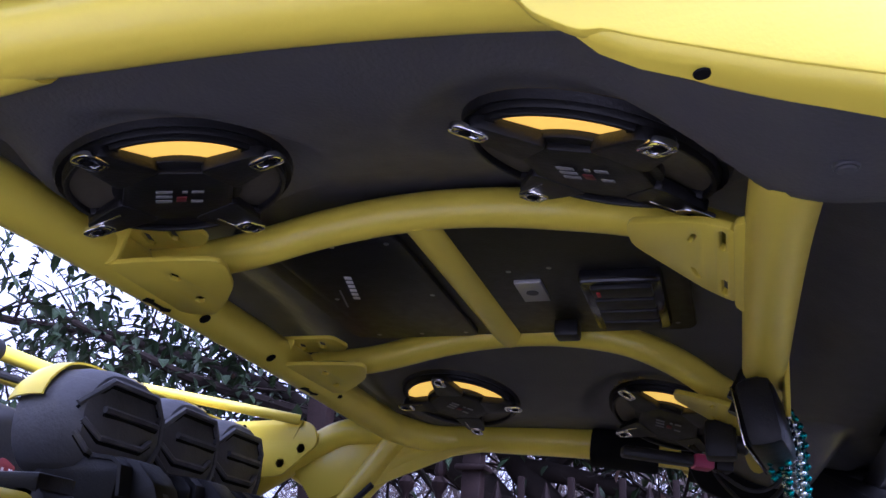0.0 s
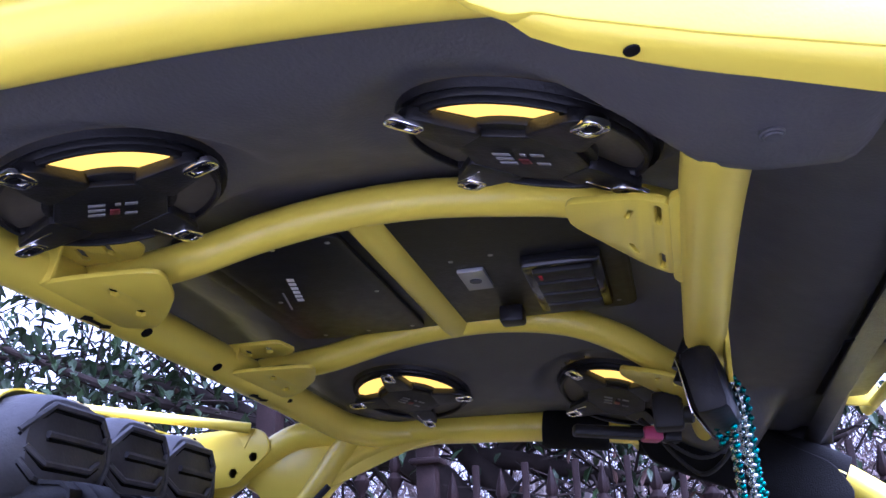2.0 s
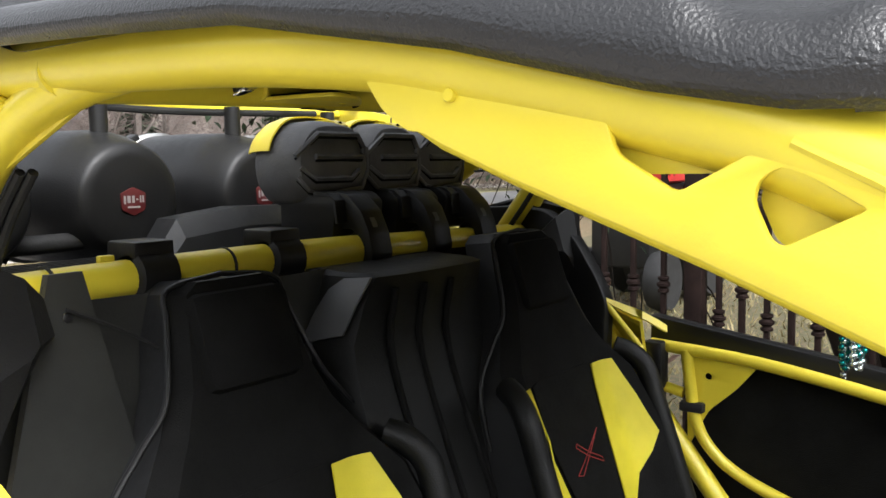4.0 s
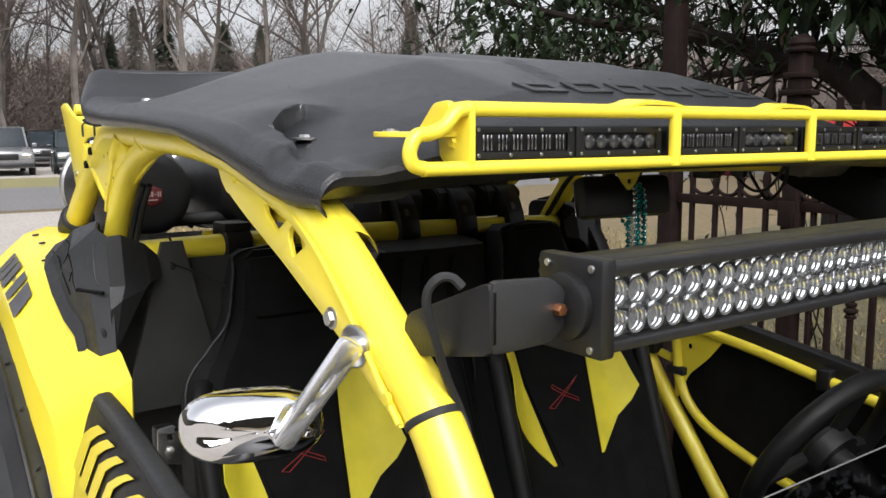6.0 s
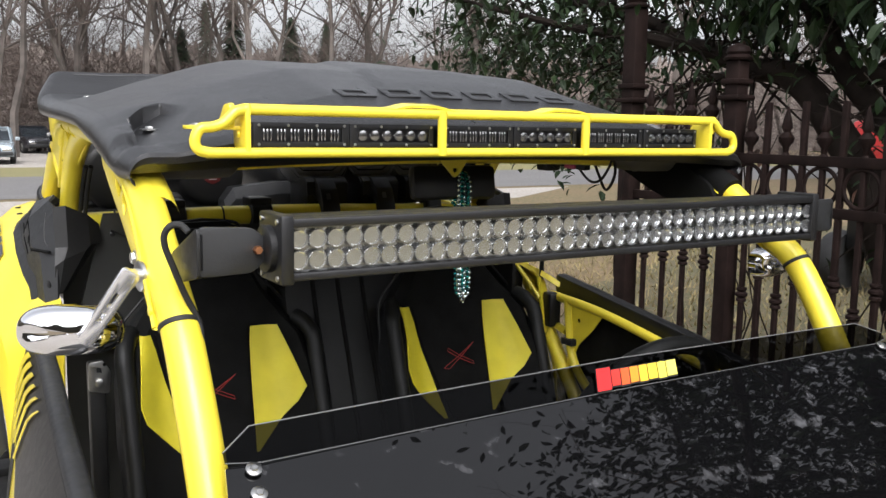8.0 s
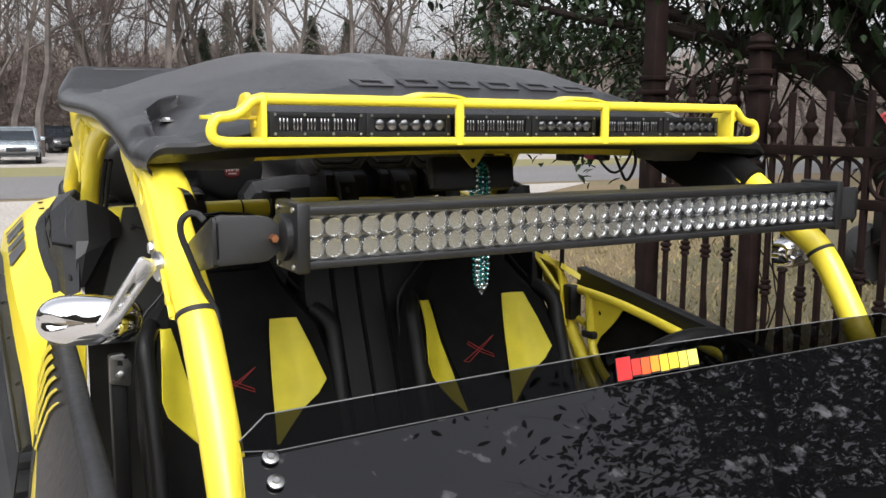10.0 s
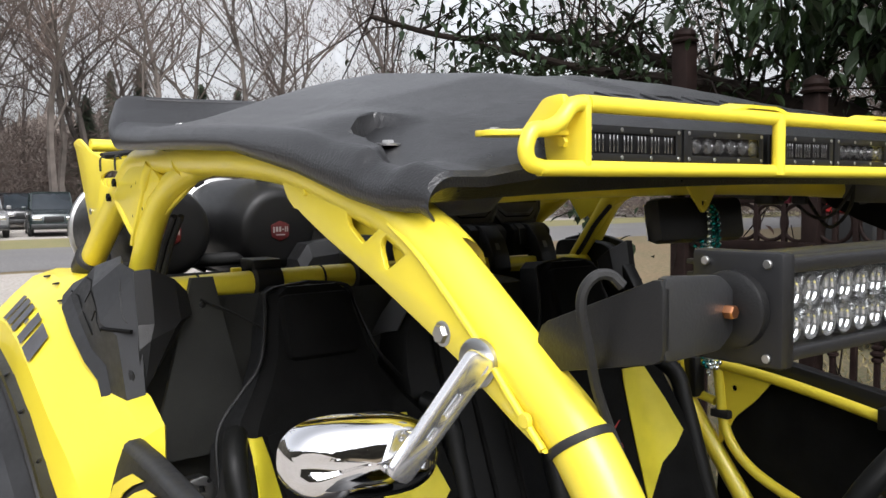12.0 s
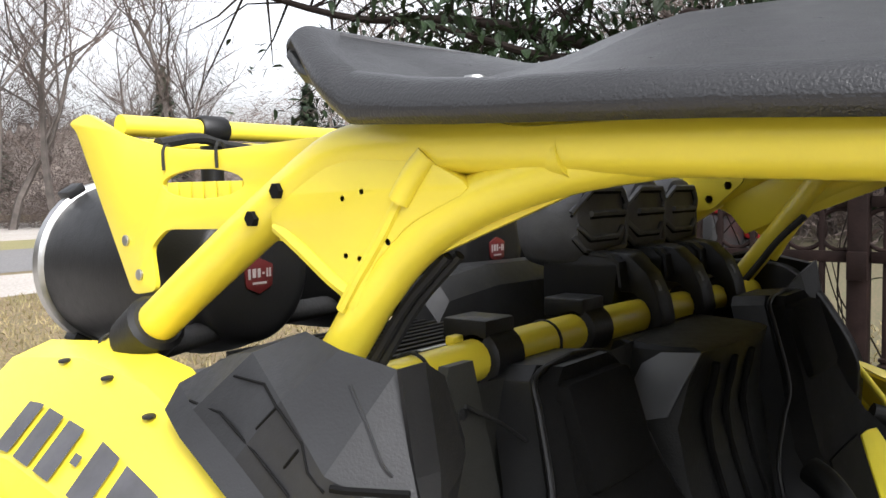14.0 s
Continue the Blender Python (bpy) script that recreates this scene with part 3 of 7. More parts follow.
def roof_rows(drop=0.0, inset=0.0, y0=0.335, y1=1.312, ny=150):
    rows = []
    cols = [lerp_table([(-1, -1), (-0.5, -0.76), (0.5, 0.76), (1, 1)], -1 + 2 * k / 150) for k in range(151)]
    for j in range(ny + 1):
        y = lerp_table([(0, y0), (0.10, 0.42), (0.42, 0.58), (1, y1)], j / ny)
        hw = 0.612 - inset - 0.05 * smoothstep(1.22, 1.36, y) - 0.012 * smoothstep(0.40, 0.30, y)
        low = lerp_table(Z_LOW, y)
        row = []
        z = roof_top(-hw, y) - drop
        row += [(-hw - o, y, q) for o, q in skirt(low, z)]
        row += [(c * hw, warp(abs(c * hw), y), roof_top(c * hw, warp(abs(c * hw), y)) - drop) for c in cols]
        row += [(hw + o, y, q) for o, q in reversed(skirt(low, z))]
        rows.append(row)
    return rows


rr = roof_rows()
# rounded nose and tail lips
nose = [[(x, y - 0.006, z - 0.006) for x, y, z in rr[0]], [(x, y - 0.004, z - 0.3 * max(0, z - 1.612) - 0.008) for x, y, z in rr[0]], [(x, y + 0.016, min(z, 1.606 + 0.018 * (1 - (x / 0.64) ** 2))) for x, y, z in rr[0]], [(x, y + 0.042, min(z, 1.612 + 0.018 * (1 - (x / 0.64) ** 2))) for x, y, z in rr[0]]]
tail = [[(x, y + 0.006, z - 0.004) for x, y, z in rr[-1]], [(x, y + 0.006, z - 0.014) for x, y, z in rr[-1]], [(x, y - 0.01, z - 0.03) for x, y, z in rr[-1]], [(x, y - 0.05, z - 0.045) for x, y, z in rr[-1]]]
shell = part("shell", grid(nose[::-1] + rr + tail), ROOF_BLACK, roof, sharp=9)
for s in (-1, 1):
    for (u, y, z0) in ((0.565, 0.491, 0),):
        z = roof_top(s * u, y)
        bolt(roof, (s * u, y, z + 0.001), (s * u, y, z + 1), 0.007, 0.006, STEEL, "roof_bolt", True, 0.015)
    bolt(roof, (s * 0.546, 1.143, 1.7275), (s * 0.546, 1.143, 3), 0.010, 0.009, STEEL, "roof_bolt", False, 0.016)
# underside liner, dished round the four speakers
SPEAKERS = [((-0.354, 0.996, 1.699), (-13.0, 1.3, 34.4), 0.984), ((-0.361, 0.650, 1.685), (14.7, -6.0, -7.9), 0.980),
            ((0.411, 0.974, 1.698), (9.5, 6.7, 41.2), 0.977), ((0.440, 0.652, 1.676), (14.7, 15.0, 8.5), 0.965)]


def liner_z(x, y):
    u = abs(x)
    w = 1 - smoothstep(0.10, 0.50, u)
    f = smoothstep(0.36, 0.56, y) * (1 - smoothstep(1.02, 1.16, y) * 0.5)
    corner = 0.064 * smoothstep(0.400, 0.445, u) * (1 - smoothstep(0.50, 0.68, y)) * smoothstep(0.40, 0.47, y)
    z = min(roof_top(x, y) - 0.012, 1.655 - corner + 0.03 * smoothstep(0.5, 0.8, y) + (0.085 * w) * f + 0.085 * smoothstep(1.05, 1.26, y))
    for (cx, cy, cz), turn, size in SPEAKERS:
        n = pose(0, 0, 0, *turn).to_3x3() @ Vector((0, 0, 1))
        d = math.hypot(x - cx, y - cy)
        flat_z = cz + 0.006 - (n.x * (x - cx) + n.y * (y - cy)) / n.z
        k = 1 - smoothstep(0.098 * size, 0.140 * size, d)
        z = z * (1 - k) + (flat_z + (0.030 if d < 0.086 * size else 0.0)) * k
    return z


part("liner", grid([[(c * 0.605, y, liner_z(c * 0.605, y)) for c in [-1 + 2 * k / 150 for k in range(151)]] for y in [0.35 + 0.95 * j / 120 for j in range(121)]]), LINER, roof, sharp=60)
part("liner_tail", grid([[(x, 1.30, min(1.74, liner_z(x, 1.30))) , (x, 1.30, roof_top(x, 1.31) - 0.004)] for x in [-0.55 + 1.1 * k / 20 for k in range(21)]]), LINER, roof)
for s in (-1, 1):
    bolt(roof, (s * 0.493, 0.508, liner_z(s * 0.493, 0.508) + 0.001), (s * 0.493, 0.50, 1.0), 0.0050, 0.004, SATIN, "liner_bolt", False, 0.0065)
# embossed lettering blocks across the nose slope
for k in range(6):
    x0 = -0.26 + k * 0.088
    y = 0.455
    tilt = math.degrees(math.atan2(roof_top(x0 + 0.035, y + 0.03) - roof_top(x0 + 0.035, y - 0.03), 0.06))
    roll = math.degrees(math.atan2(roof_top(x0 + 0.065, y) - roof_top(x0 + 0.005, y), 0.06))
    m = Matrix.Translation((x0 + 0.035, y, roof_top(x0 + 0.035, y) + 0.0006)) @ pose(0, 0, 0, tilt, -roll, 0)
    part("raised_outline", sheet(rounded([(-0.033, -0.024), (0.033, -0.024), (0.033, 0.024), (-0.033, 0.024)], 0.005, 2), 0.0022, m, [rounded([(-0.020, -0.011), (0.020, -0.011), (0.020, 0.011), (-0.020, 0.011)], 0.003, 2)], 0.0005), ROOF_BLACK, shell)


EMBLEM = mat("worn_white_print", (0.22, 0.22, 0.21), 0.5)
EMBLEM_RED = mat("dull_red_emblem", (0.14, 0.02, 0.02), 0.5)


def speaker(place, tilt, size, label, lit=(180,)):
    """A co-axial speaker in its moulded pod, facing down."""
    sp = thing("roof_speaker", label, "speaker", "roof speakers")
    P = Matrix.Translation(place) @ pose(0, 0, 0, *tilt) @ pose(0, 0, 0, 180, 0, 0) @ Matrix.Scale(size, 4)
    def put(bm):
        bmesh.ops.transform(bm, matrix=P, verts=bm.verts)
        return bm
    part("frame", put(lathe([(0.098, -0.005), (0.096, 0.001), (0.091, -0.001), (0.091, 0.002), (0.090, 0.004), (0.087, 0.005), (0.084, 0.0), (0.084, -0.012), (0.091, -0.012)], None, 40, False)), BLACK, sp)
    part("surround", put(lathe([(0.084, -0.004), (0.079, 0.001), (0.073, -0.003), (0.070, -0.008)], None, 40, False)), BLACK, sp)
    # the whole cone glows to stand for the light of its small lamps
    part("cone", put(lathe([(0.0875, 0.003), (0.080, -0.002), (0.071, -0.005), (0.05, -0.019), (0.026, -0.030), (0.006, -0.033)], None, 40)), CONE_GLOW, sp, "amber cone, its lamplight put in as own glow")
    arc = lambda r, a0, a1, n=12: [(r * math.cos(radians(a0 + (a1 - a0) * k / n)), r * math.sin(radians(a0 + (a1 - a0) * k / n))) for k in range(n + 1)]
    gaps = [180, 270, 0, 90]
    window = lambda c: arc(0.0865, c - 33, c + 33) + arc(0.076, c + 36, c + 36, 1)[:1] + arc(0.052, c + 24, c - 24, 6) + arc(0.076, c - 36, c - 36, 1)[:1]
    gp = part("grille_plate", put(sheet(arc(0.0885, 0, 352, 44), 0.004, pose(0, 0, 0.006), [window(c) for c in gaps], 0.0012)), BLACK, sp)
    for c in gaps:
        if c in lit:
            # a row of small lamps deep in the lit gap
            for k in range(5):
                a = radians(c - 20 + 10 * k)
                part("lamp", put(lathe([(0.0026, 0), (0.0022, 0.002), (0.001, 0.003)], pose(0.054 * math.cos(a), 0.054 * math.sin(a), -0.0165), 8)), LAMP_DOT, sp)
            part("green_ring", put(grid([[(x, y, z) for x, y in arc(r, c - 22, c + 22)] for r, z in ((0.0510, 0.003), (0.0470, -0.006))])), GREEN_SURROUND, gp)
        else:
            # added sheet that hides the cone's glow in the dimmer gaps
            part("side_gap_cover", put(grid([[(x, y, 0.0035) for x, y in arc(r, c - 37, c + 37, 10)] for r in (0.045, 0.0885)])), AMBER if c != 0 else BLACK, gp)
    part("centre_plate", put(sheet(rounded([(-0.040, -0.040), (0.046, -0.046), (0.046, 0.046), (-0.040, 0.040)], 0.012), 0.005, pose(0, 0, 0.0105), (), 0.0015)), BLACK, gp)
    for k in range(4):
        a = 45 + k * 90
        R = pose(0, 0, 0, 0, 0, a)
        arm = part("grille_arm", put(sheet(rounded([(0.044, -0.022), (0.094, -0.012), (0.097, 0.0), (0.094, 0.012), (0.044, 0.022)], 0.006), 0.007, R @ pose(0, 0, 0.0105), (), 0.0015)), BLACK, sp)
        part("chrome_clip", put(sheet(rounded([(0.080, -0.008), (0.104, -0.009), (0.107, 0.0), (0.104, 0.009), (0.080, 0.008)], 0.005), 0.003, R @ pose(0, 0, 0.0155), [rounded([(0.085, -0.0045), (0.101, -0.005), (0.103, 0.0), (0.101, 0.005), (0.085, 0.0045)], 0.003)], 0.0010)), CHROME, arm)
        if k in (0, 3):
            part("clip_edge", put(box((0.058, -0.010, 0.012), (0.100, -0.008, 0.0160), 0.0008, R)), CHROME, arm)
        bolt(arm, P @ (R @ Vector((0.095, 0, 0.017))), P @ (R @ Vector((0.095, 0, 1))), 0.0042, 0.0015, DARK_CAVITY, "socket_screw", False)
    for (x, y0, y1) in ((-0.010, -0.017, -0.005), (-0.004, -0.017, -0.005), (0.002, -0.017, -0.005), (-0.010, 0.002, 0.006), (-0.010, 0.009, 0.018), (0.002, 0.009, 0.018)):
        part("emblem_bar", put(box((x * 1.5, y0 * 1.1, 0.0165), (x * 1.5 + 0.0045, y1 * 1.1, 0.0174), 0.0003)), EMBLEM, gp)
    part("emblem_bar", put(box((-0.004, -0.002, 0.0166), (0.006, 0.006, 0.0173), 0.0003)), EMBLEM_RED, gp)
    return sp


for (place, tilt, size), text, lit in zip(SPEAKERS, ("black coaxial speaker with amber-lit cone above the passenger seat", "black coaxial speaker with amber-lit cone in a tilted pod", "black coaxial speaker, two gaps amber-lit, above the driver seat", "black coaxial speaker with amber-lit cone behind a hanging cable"), ((180,), (180,), (180, 270), (180,))):
    speaker(place, tilt, size, text, lit)

# console between the centre tubes
BADGE_GREY = mat("grey_print", (0.30, 0.30, 0.30), 0.5)
console = thing("overhead_console", "black overhead console panel with amplifier cover, switches and small badge", "console")
part("panel", sheet(rounded([(-0.19, 0.60), (0.16, 0.60), (0.16, 1.05), (-0.19, 1.05)], 0.02), 0.006, Matrix.Translation((0, 0, 1.728)), (), 0.0015), BLACK, console)
amp = part("amplifier_cover", sheet(rounded([(-0.172, 0.872), (0.145, 0.872), (0.145, 1.02), (-0.172, 1.02)], 0.012), 0.006, Matrix.Translation((0, 0, 1.722)), (), 0.0015), BLACK, console)
for (x, y) in ((-0.16, 0.885), (-0.01, 0.885), (0.13, 0.885), (-0.16, 1.005), (-0.01, 1.005), (0.13, 1.005), (-0.16, 0.945), (0.13, 0.945)):
    bolt(amp, (x, y, 1.7185), (x, y, 1.5), 0.003, 0.0015, STEEL, "screw", False)
ring = [(0.040 * math.cos(a), 0.015 * math.sin(a)) for a in np.linspace(-2.6, 1.2, 20)]
ring += [(0.035 * math.cos(a) + 0.001, 0.011 * math.sin(a)) for a in np.linspace(1.2, -2.6, 20)]
part("emblem", sheet(ring, 0.001, pose(-0.010, 0.978, 1.718, 0, 0, 14)), WHITE, amp)
for k in range(6):
    part("emblem_bar", box((-0.040 + k * 0.013, -0.004, -0.0005), (-0.031 + k * 0.013, 0.004, 0.0005), 0, pose(-0.040, 0.972, 1.7178, 0, 0, 14)), WHITE, amp)
part("emblem_bar", box((-0.03, -0.0012, -0.0005), (0.03, 0.0012, 0.0005), 0, pose(-0.010, 0.996, 1.7178, 0, 0, 14)), BADGE_GREY, amp)
part("print_patch", sheet(rounded([(-0.045, -0.020), (0.040, -0.014), (0.046, 0.018), (-0.040, 0.016)], 0.006), 0.001, pose(0.092, 0.978, 1.718, 0, 0, -14)), mat("dull_red_print", (0.12, 0.02, 0.025), 0.4, var=0.7, vscale=60), amp)
badge = part("badge", box((-0.03, 0.755, 1.719), (0.03, 0.785, 1.7245), 0.001), mat("satin_badge", (0.42, 0.42, 0.42), 0.4, 0.6), console)
part("badge_emblem", lathe([(0.007, 0), (0.007, 0.001)], pose(0, 0.77, 1.718), 16), GREY_PRINT, badge)
for (x, y) in ((-0.06, 0.74), (-0.055, 0.785), (0.13, 0.66), (0.135, 0.62), (-0.12, 0.62)):
    bolt(console, (x, y, 1.7245), (x, y, 1.5), 0.003, 0.0015, STEEL, "screw", False)
sw = part("switch_panel", box((-0.05, 0.625, 1.708), (0.11, 0.712, 1.726), 0.006), BLACK_GLOSS, console)
for k in range(4):
    part("switch", box((-0.042 + k * 0.037, 0.636, 1.703), (-0.012 + k * 0.037, 0.70, 1.712), 0.003), BLACK, sw)
part("switch_lamp", box((-0.035, 0.69, 1.7015), (-0.023, 0.694, 1.7035), 0.0005), RED, sw)
part("microphone", box((0.10, 0.735, 1.700), (0.128, 0.765, 1.722), 0.004), BLACK, console)
# ---- roof lamp guard with its three slim lamps ----
guard = thing("lamp_guard", "yellow welded tube guard round the slim roof lamps", "lamp guard")
GY = 0.288
part("bottom_bar", tube([(-0.535, GY, 1.6385), (0.535, GY, 1.6385)], 0.0078, 12, 1, False), YELLOW, guard)
part("top_bar", tube([(-0.472, GY, 1.7005), (0.478, GY, 1.7005)], 0.0085, 12, 1, False), YELLOW, guard)
for x in (-0.150, 0.153):
    part("upright", tube([(x, GY - 0.004, 1.634), (x, GY - 0.004, 1.705)], 0.0078, 12, 1, False), YELLOW, guard)
for s in (-1, 1):
    part("end_loop", tube([(s * 0.478, GY, 1.700), (s * 0.492, GY, 1.697), (s * 0.508, GY, 1.682), (s * 0.525, GY, 1.675), (s * 0.543, GY, 1.672), (s * 0.551, GY, 1.656), (s * 0.546, GY, 1.643), (s * 0.53, GY, 1.6385)], 0.0078, 12, 6), YELLOW, guard)
    part("end_plate", sheet(rounded([(GY - 0.006, 1.633), (GY + 0.045, 1.640), (GY + 0.05, 1.675), (GY + 0.03, 1.706), (GY - 0.006, 1.708)], 0.008), 0.005, yz(s * 0.476), (), 0.0015), YELLOW, guard)
    tab = part("mount_tab", sheet(rounded([(s * 0.475, GY + 0.015), (s * 0.50, GY + 0.02), (s * 0.545, GY + 0.055), (s * 0.547, GY + 0.080), (s * 0.52, GY + 0.085), (s * 0.475, GY + 0.05)], 0.008), 0.004, Matrix.Translation((0, 0, 1.674)), (), 0.001), YELLOW, guard)
    bolt(tab, (s * 0.530, GY + 0.068, 1.676), (s * 0.530, GY + 0.068, 2), 0.005, 0.004, STEEL, "bolt", True, 0.009)
    part("mount_web", sheet(rounded([(GY + 0.005, 1.676), (GY + 0.062, 1.676), (GY + 0.030, 1.706), (GY + 0.004, 1.708)], 0.006), 0.005, yz(s * 0.496), (), 0.0015), YELLOW, guard)
    bolt(guard, (s * 0.479, GY + 0.022, 1.665), (s, GY + 0.022, 1.665), 0.006, 0.005, YELLOW, "bolt")
for x in (-0.185, 0.105):
    part("roof_plate", thicken(grid([[(x - 0.062 + 0.124 * u, GY - 0.007 + 0.030 * v, 1.7055 + 0.0075 * smoothstep(0, 0.3, u) * smoothstep(1, 0.7, u) + 0.004 * v) for u in np.linspace(0, 1, 11)] for v in (0, 0.25, 0.6, 1.0)]), 0.004), YELLOW, guard)
drop = part("drop_bracket", sheet(rounded([(-0.035, 1.640), (0.065, 1.640), (0.050, 1.622), (0.032, 1.595), (0.018, 1.582), (0.006, 1.595), (-0.020, 1.622)], 0.006), 0.003, xz(0.512), [[(0.013, 1.595), (0.019, 1.590), (0.025, 1.595), (0.025, 1.602), (0.013, 1.602)]], 0.001), YELLOW, guard)

slim = None
for k, (x0, x1) in enumerate(((-0.466, -0.156), (-0.143, 0.147), (0.160, 0.456))):
    lb = thing("slim_lamp", "slim black lamp bar with clear lenses in the yellow guard", "lamp", "roof lamps")
    part("housing", box((x0, 0.302, 1.6455), (x1, 0.345, 1.6835), 0.002), ALU, lb)
    part("heat_sink", box((x0 + 0.004, 0.345, 1.650), (x1 - 0.004, 0.362, 1.680), 0.001), ALU, lb)
    for j in range(5):
        part("cooling_rib", box((x0 + 0.006, 0.345, 1.652 + j * 0.006), (x1 - 0.006, 0.369, 1.6545 + j * 0.006), 0.0), ALU, lb)
    half = (x1 - x0) / 2
    for j in range(2):
        a, b = x0 + j * half + 0.016, x0 + (j + 1) * half - 0.010
        bez = part("bezel", sheet([(a - 0.012, 1.6475), (b + 0.008, 1.6475), (b + 0.008, 1.682), (a - 0.012, 1.682)], 0.003, xz(0.3012), [[(a, 1.654), (b, 1.654), (b, 1.6755), (a, 1.6755)]], 0.0006), ALU, lb)
        bk = part("reflector_tray", box((a, 0.3022, 1.654), (b, 0.3035, 1.6755)), SLIM_REFLECT, bez)
        nn = 6
        for q in range(nn):
            cx = a + (b - a) * (q + 0.5) / nn
            if j == 0:
                for g in range(3):
                    part("lens_rib", box((cx - 0.008 + g * 0.0055, 0.2998, 1.656), (cx - 0.005 + g * 0.0055, 0.3022, 1.6735), 0.0008), SLIM_REFLECT, bez)
            else:
                part("lens_bowl", lathe([(0.0095, 0), (0.008, 0.002), (0.004, 0.0028)], along((cx, 0.3022, 1.6648), (cx, 0, 1.6648)), 12), SLIM_REFLECT, bez)
        part("lens", grid([[(a, 0.2993, 1.654), (b, 0.2993, 1.654)], [(a, 0.2993, 1.6755), (b, 0.2993, 1.6755)]]), LENS, bez)
        for q in range(4):
            for z in (1.6507, 1.6788):
                bolt(bez, (a - 0.004 + (b - a + 0.008) * q / 3, 0.2998, z), (a, -5, z), 0.0022, 0.0015, STEEL, "screw", False)

# ---- long double-row light bar on the pillars ----
bar = thing("light_bar", "long black double-row light bar with round chrome reflectors on pillars", "light bar")
part("housing", box((-0.506, 0.072, 1.489), (0.506, 0.128, 1.566), 0.003), ALU, bar)
for j in range(7):
    part("cooling_fin", box((-0.50, 0.126, 1.494 + j * 0.0105), (0.50, 0.150, 1.498 + j * 0.0105), 0.0005), ALU, bar)
part("top_lip", box((-0.506, 0.056, 1.555), (0.506, 0.078, 1.566), 0.002), ALU, bar)
part("bottom_lip", box((-0.506, 0.056, 1.489), (0.506, 0.078, 1.499), 0.002), ALU, bar)
part("reflector_plate", box((-0.503, 0.0702, 1.499), (0.503, 0.0722, 1.555)), mat("reflector_plate", (0.62, 0.63, 0.64), 0.22, 1.0, var=0.2, vscale=40), bar)
part("lens", grid([[(-0.503, 0.0600, 1.499), (0.503, 0.0600, 1.499)], [(-0.503, 0.0600, 1.555), (0.503, 0.0600, 1.555)]]), LENS, bar).visible_shadow = False
bowl_a = lathe([(0.0121, 0.0), (0.0118, 0.0022), (0.0108, 0.0022), (0.0104, 0.0004), (0.0096, -0.0020), (0.0082, -0.0044), (0.0062, -0.0062), (0.0042, -0.0071), (0.0022, -0.0074)], None, 20)
lathe_into(bowl_a, [(0.0026, -0.0072), (0.0024, -0.0048), (0.0008, -0.0042)], None, 8)
first = None
for row in range(2):
    for k in range(40):
        x, z = -0.4895 + k * 0.0251, 1.5135 + row * 0.0262
        if first is None:
            first = part("reflector", bowl_a, REFLECT, bar)
            bowl = first
        else:
            bowl = new("reflector", first.data)
            bowl.parent = bar
        bowl.matrix_world = Matrix.Translation((x, 0.0625, z)) @ pose(0, 0, 0, 90, 0, 0)
for k in range(1, 20):
    bolt(bar, (-0.502 + k * 0.0502, 0.0695, 1.5265), (-0.502 + k * 0.0502, -5, 1.5265), 0.0024, 0.001, STEEL, "screw", False)
for s in (-1, 1):
    cap = part("end_cap", box((s * 0.506 - 0.009, 0.054, 1.484), (s * 0.506 + 0.009, 0.134, 1.571), 0.004), ALU, bar)
    for (y, z) in ((0.066, 1.492), (0.066, 1.562), (0.120, 1.562), (0.120, 1.492)):
        bolt(cap, (s * 0.515, y, z), (s * 2, y, z), 0.0035, 0.0025, STEEL, "screw", False)
    part("pivot", lathe([(0.030, 0), (0.030, 0.008), (0.027, 0.010)], along((s * 0.515, 0.094, 1.5265), (s, 0.094, 1.5265)), 24), BLACK, cap)
    br = part("bracket", sheet(rounded([(s * 0.603, 1.497), (s * 0.540, 1.499), (s * 0.524, 1.512), (s * 0.522, 1.5265), (s * 0.524, 1.541), (s * 0.540, 1.553), (s * 0.603, 1.556)], 0.006, 2), 0.006, xz(0.093), (), 0.0012), GREY_PLASTIC, bar)
    part("bracket_arm", sheet(rounded([(0.090, 1.497), (0.20, 1.474), (0.215, 1.49), (0.21, 1.51), (0.090, 1.556)], 0.008, 2), 0.006, yz(s * 0.603), (), 0.0012), BLACK, bar)
    bolt(br, (s * 0.533, 0.089, 1.5265), (s * 0.533, -5, 1.5265), 0.0055, 0.008, COPPER, "bolt")
part("cable", tube([(-0.607, 0.125, 1.548), (-0.614, 0.13, 1.556), (-0.624, 0.135, 1.556), (-0.6315, 0.14, 1.546), (-0.631, 0.143, 1.530), (-0.622, 0.145, 1.505), (-0.607, 0.150, 1.468), (-0.592, 0.150, 1.435), (-0.590, 0.140, 1.412), (-0.600, 0.125, 1.385)], 0.0042, 8, 6), RUBBER, bar)

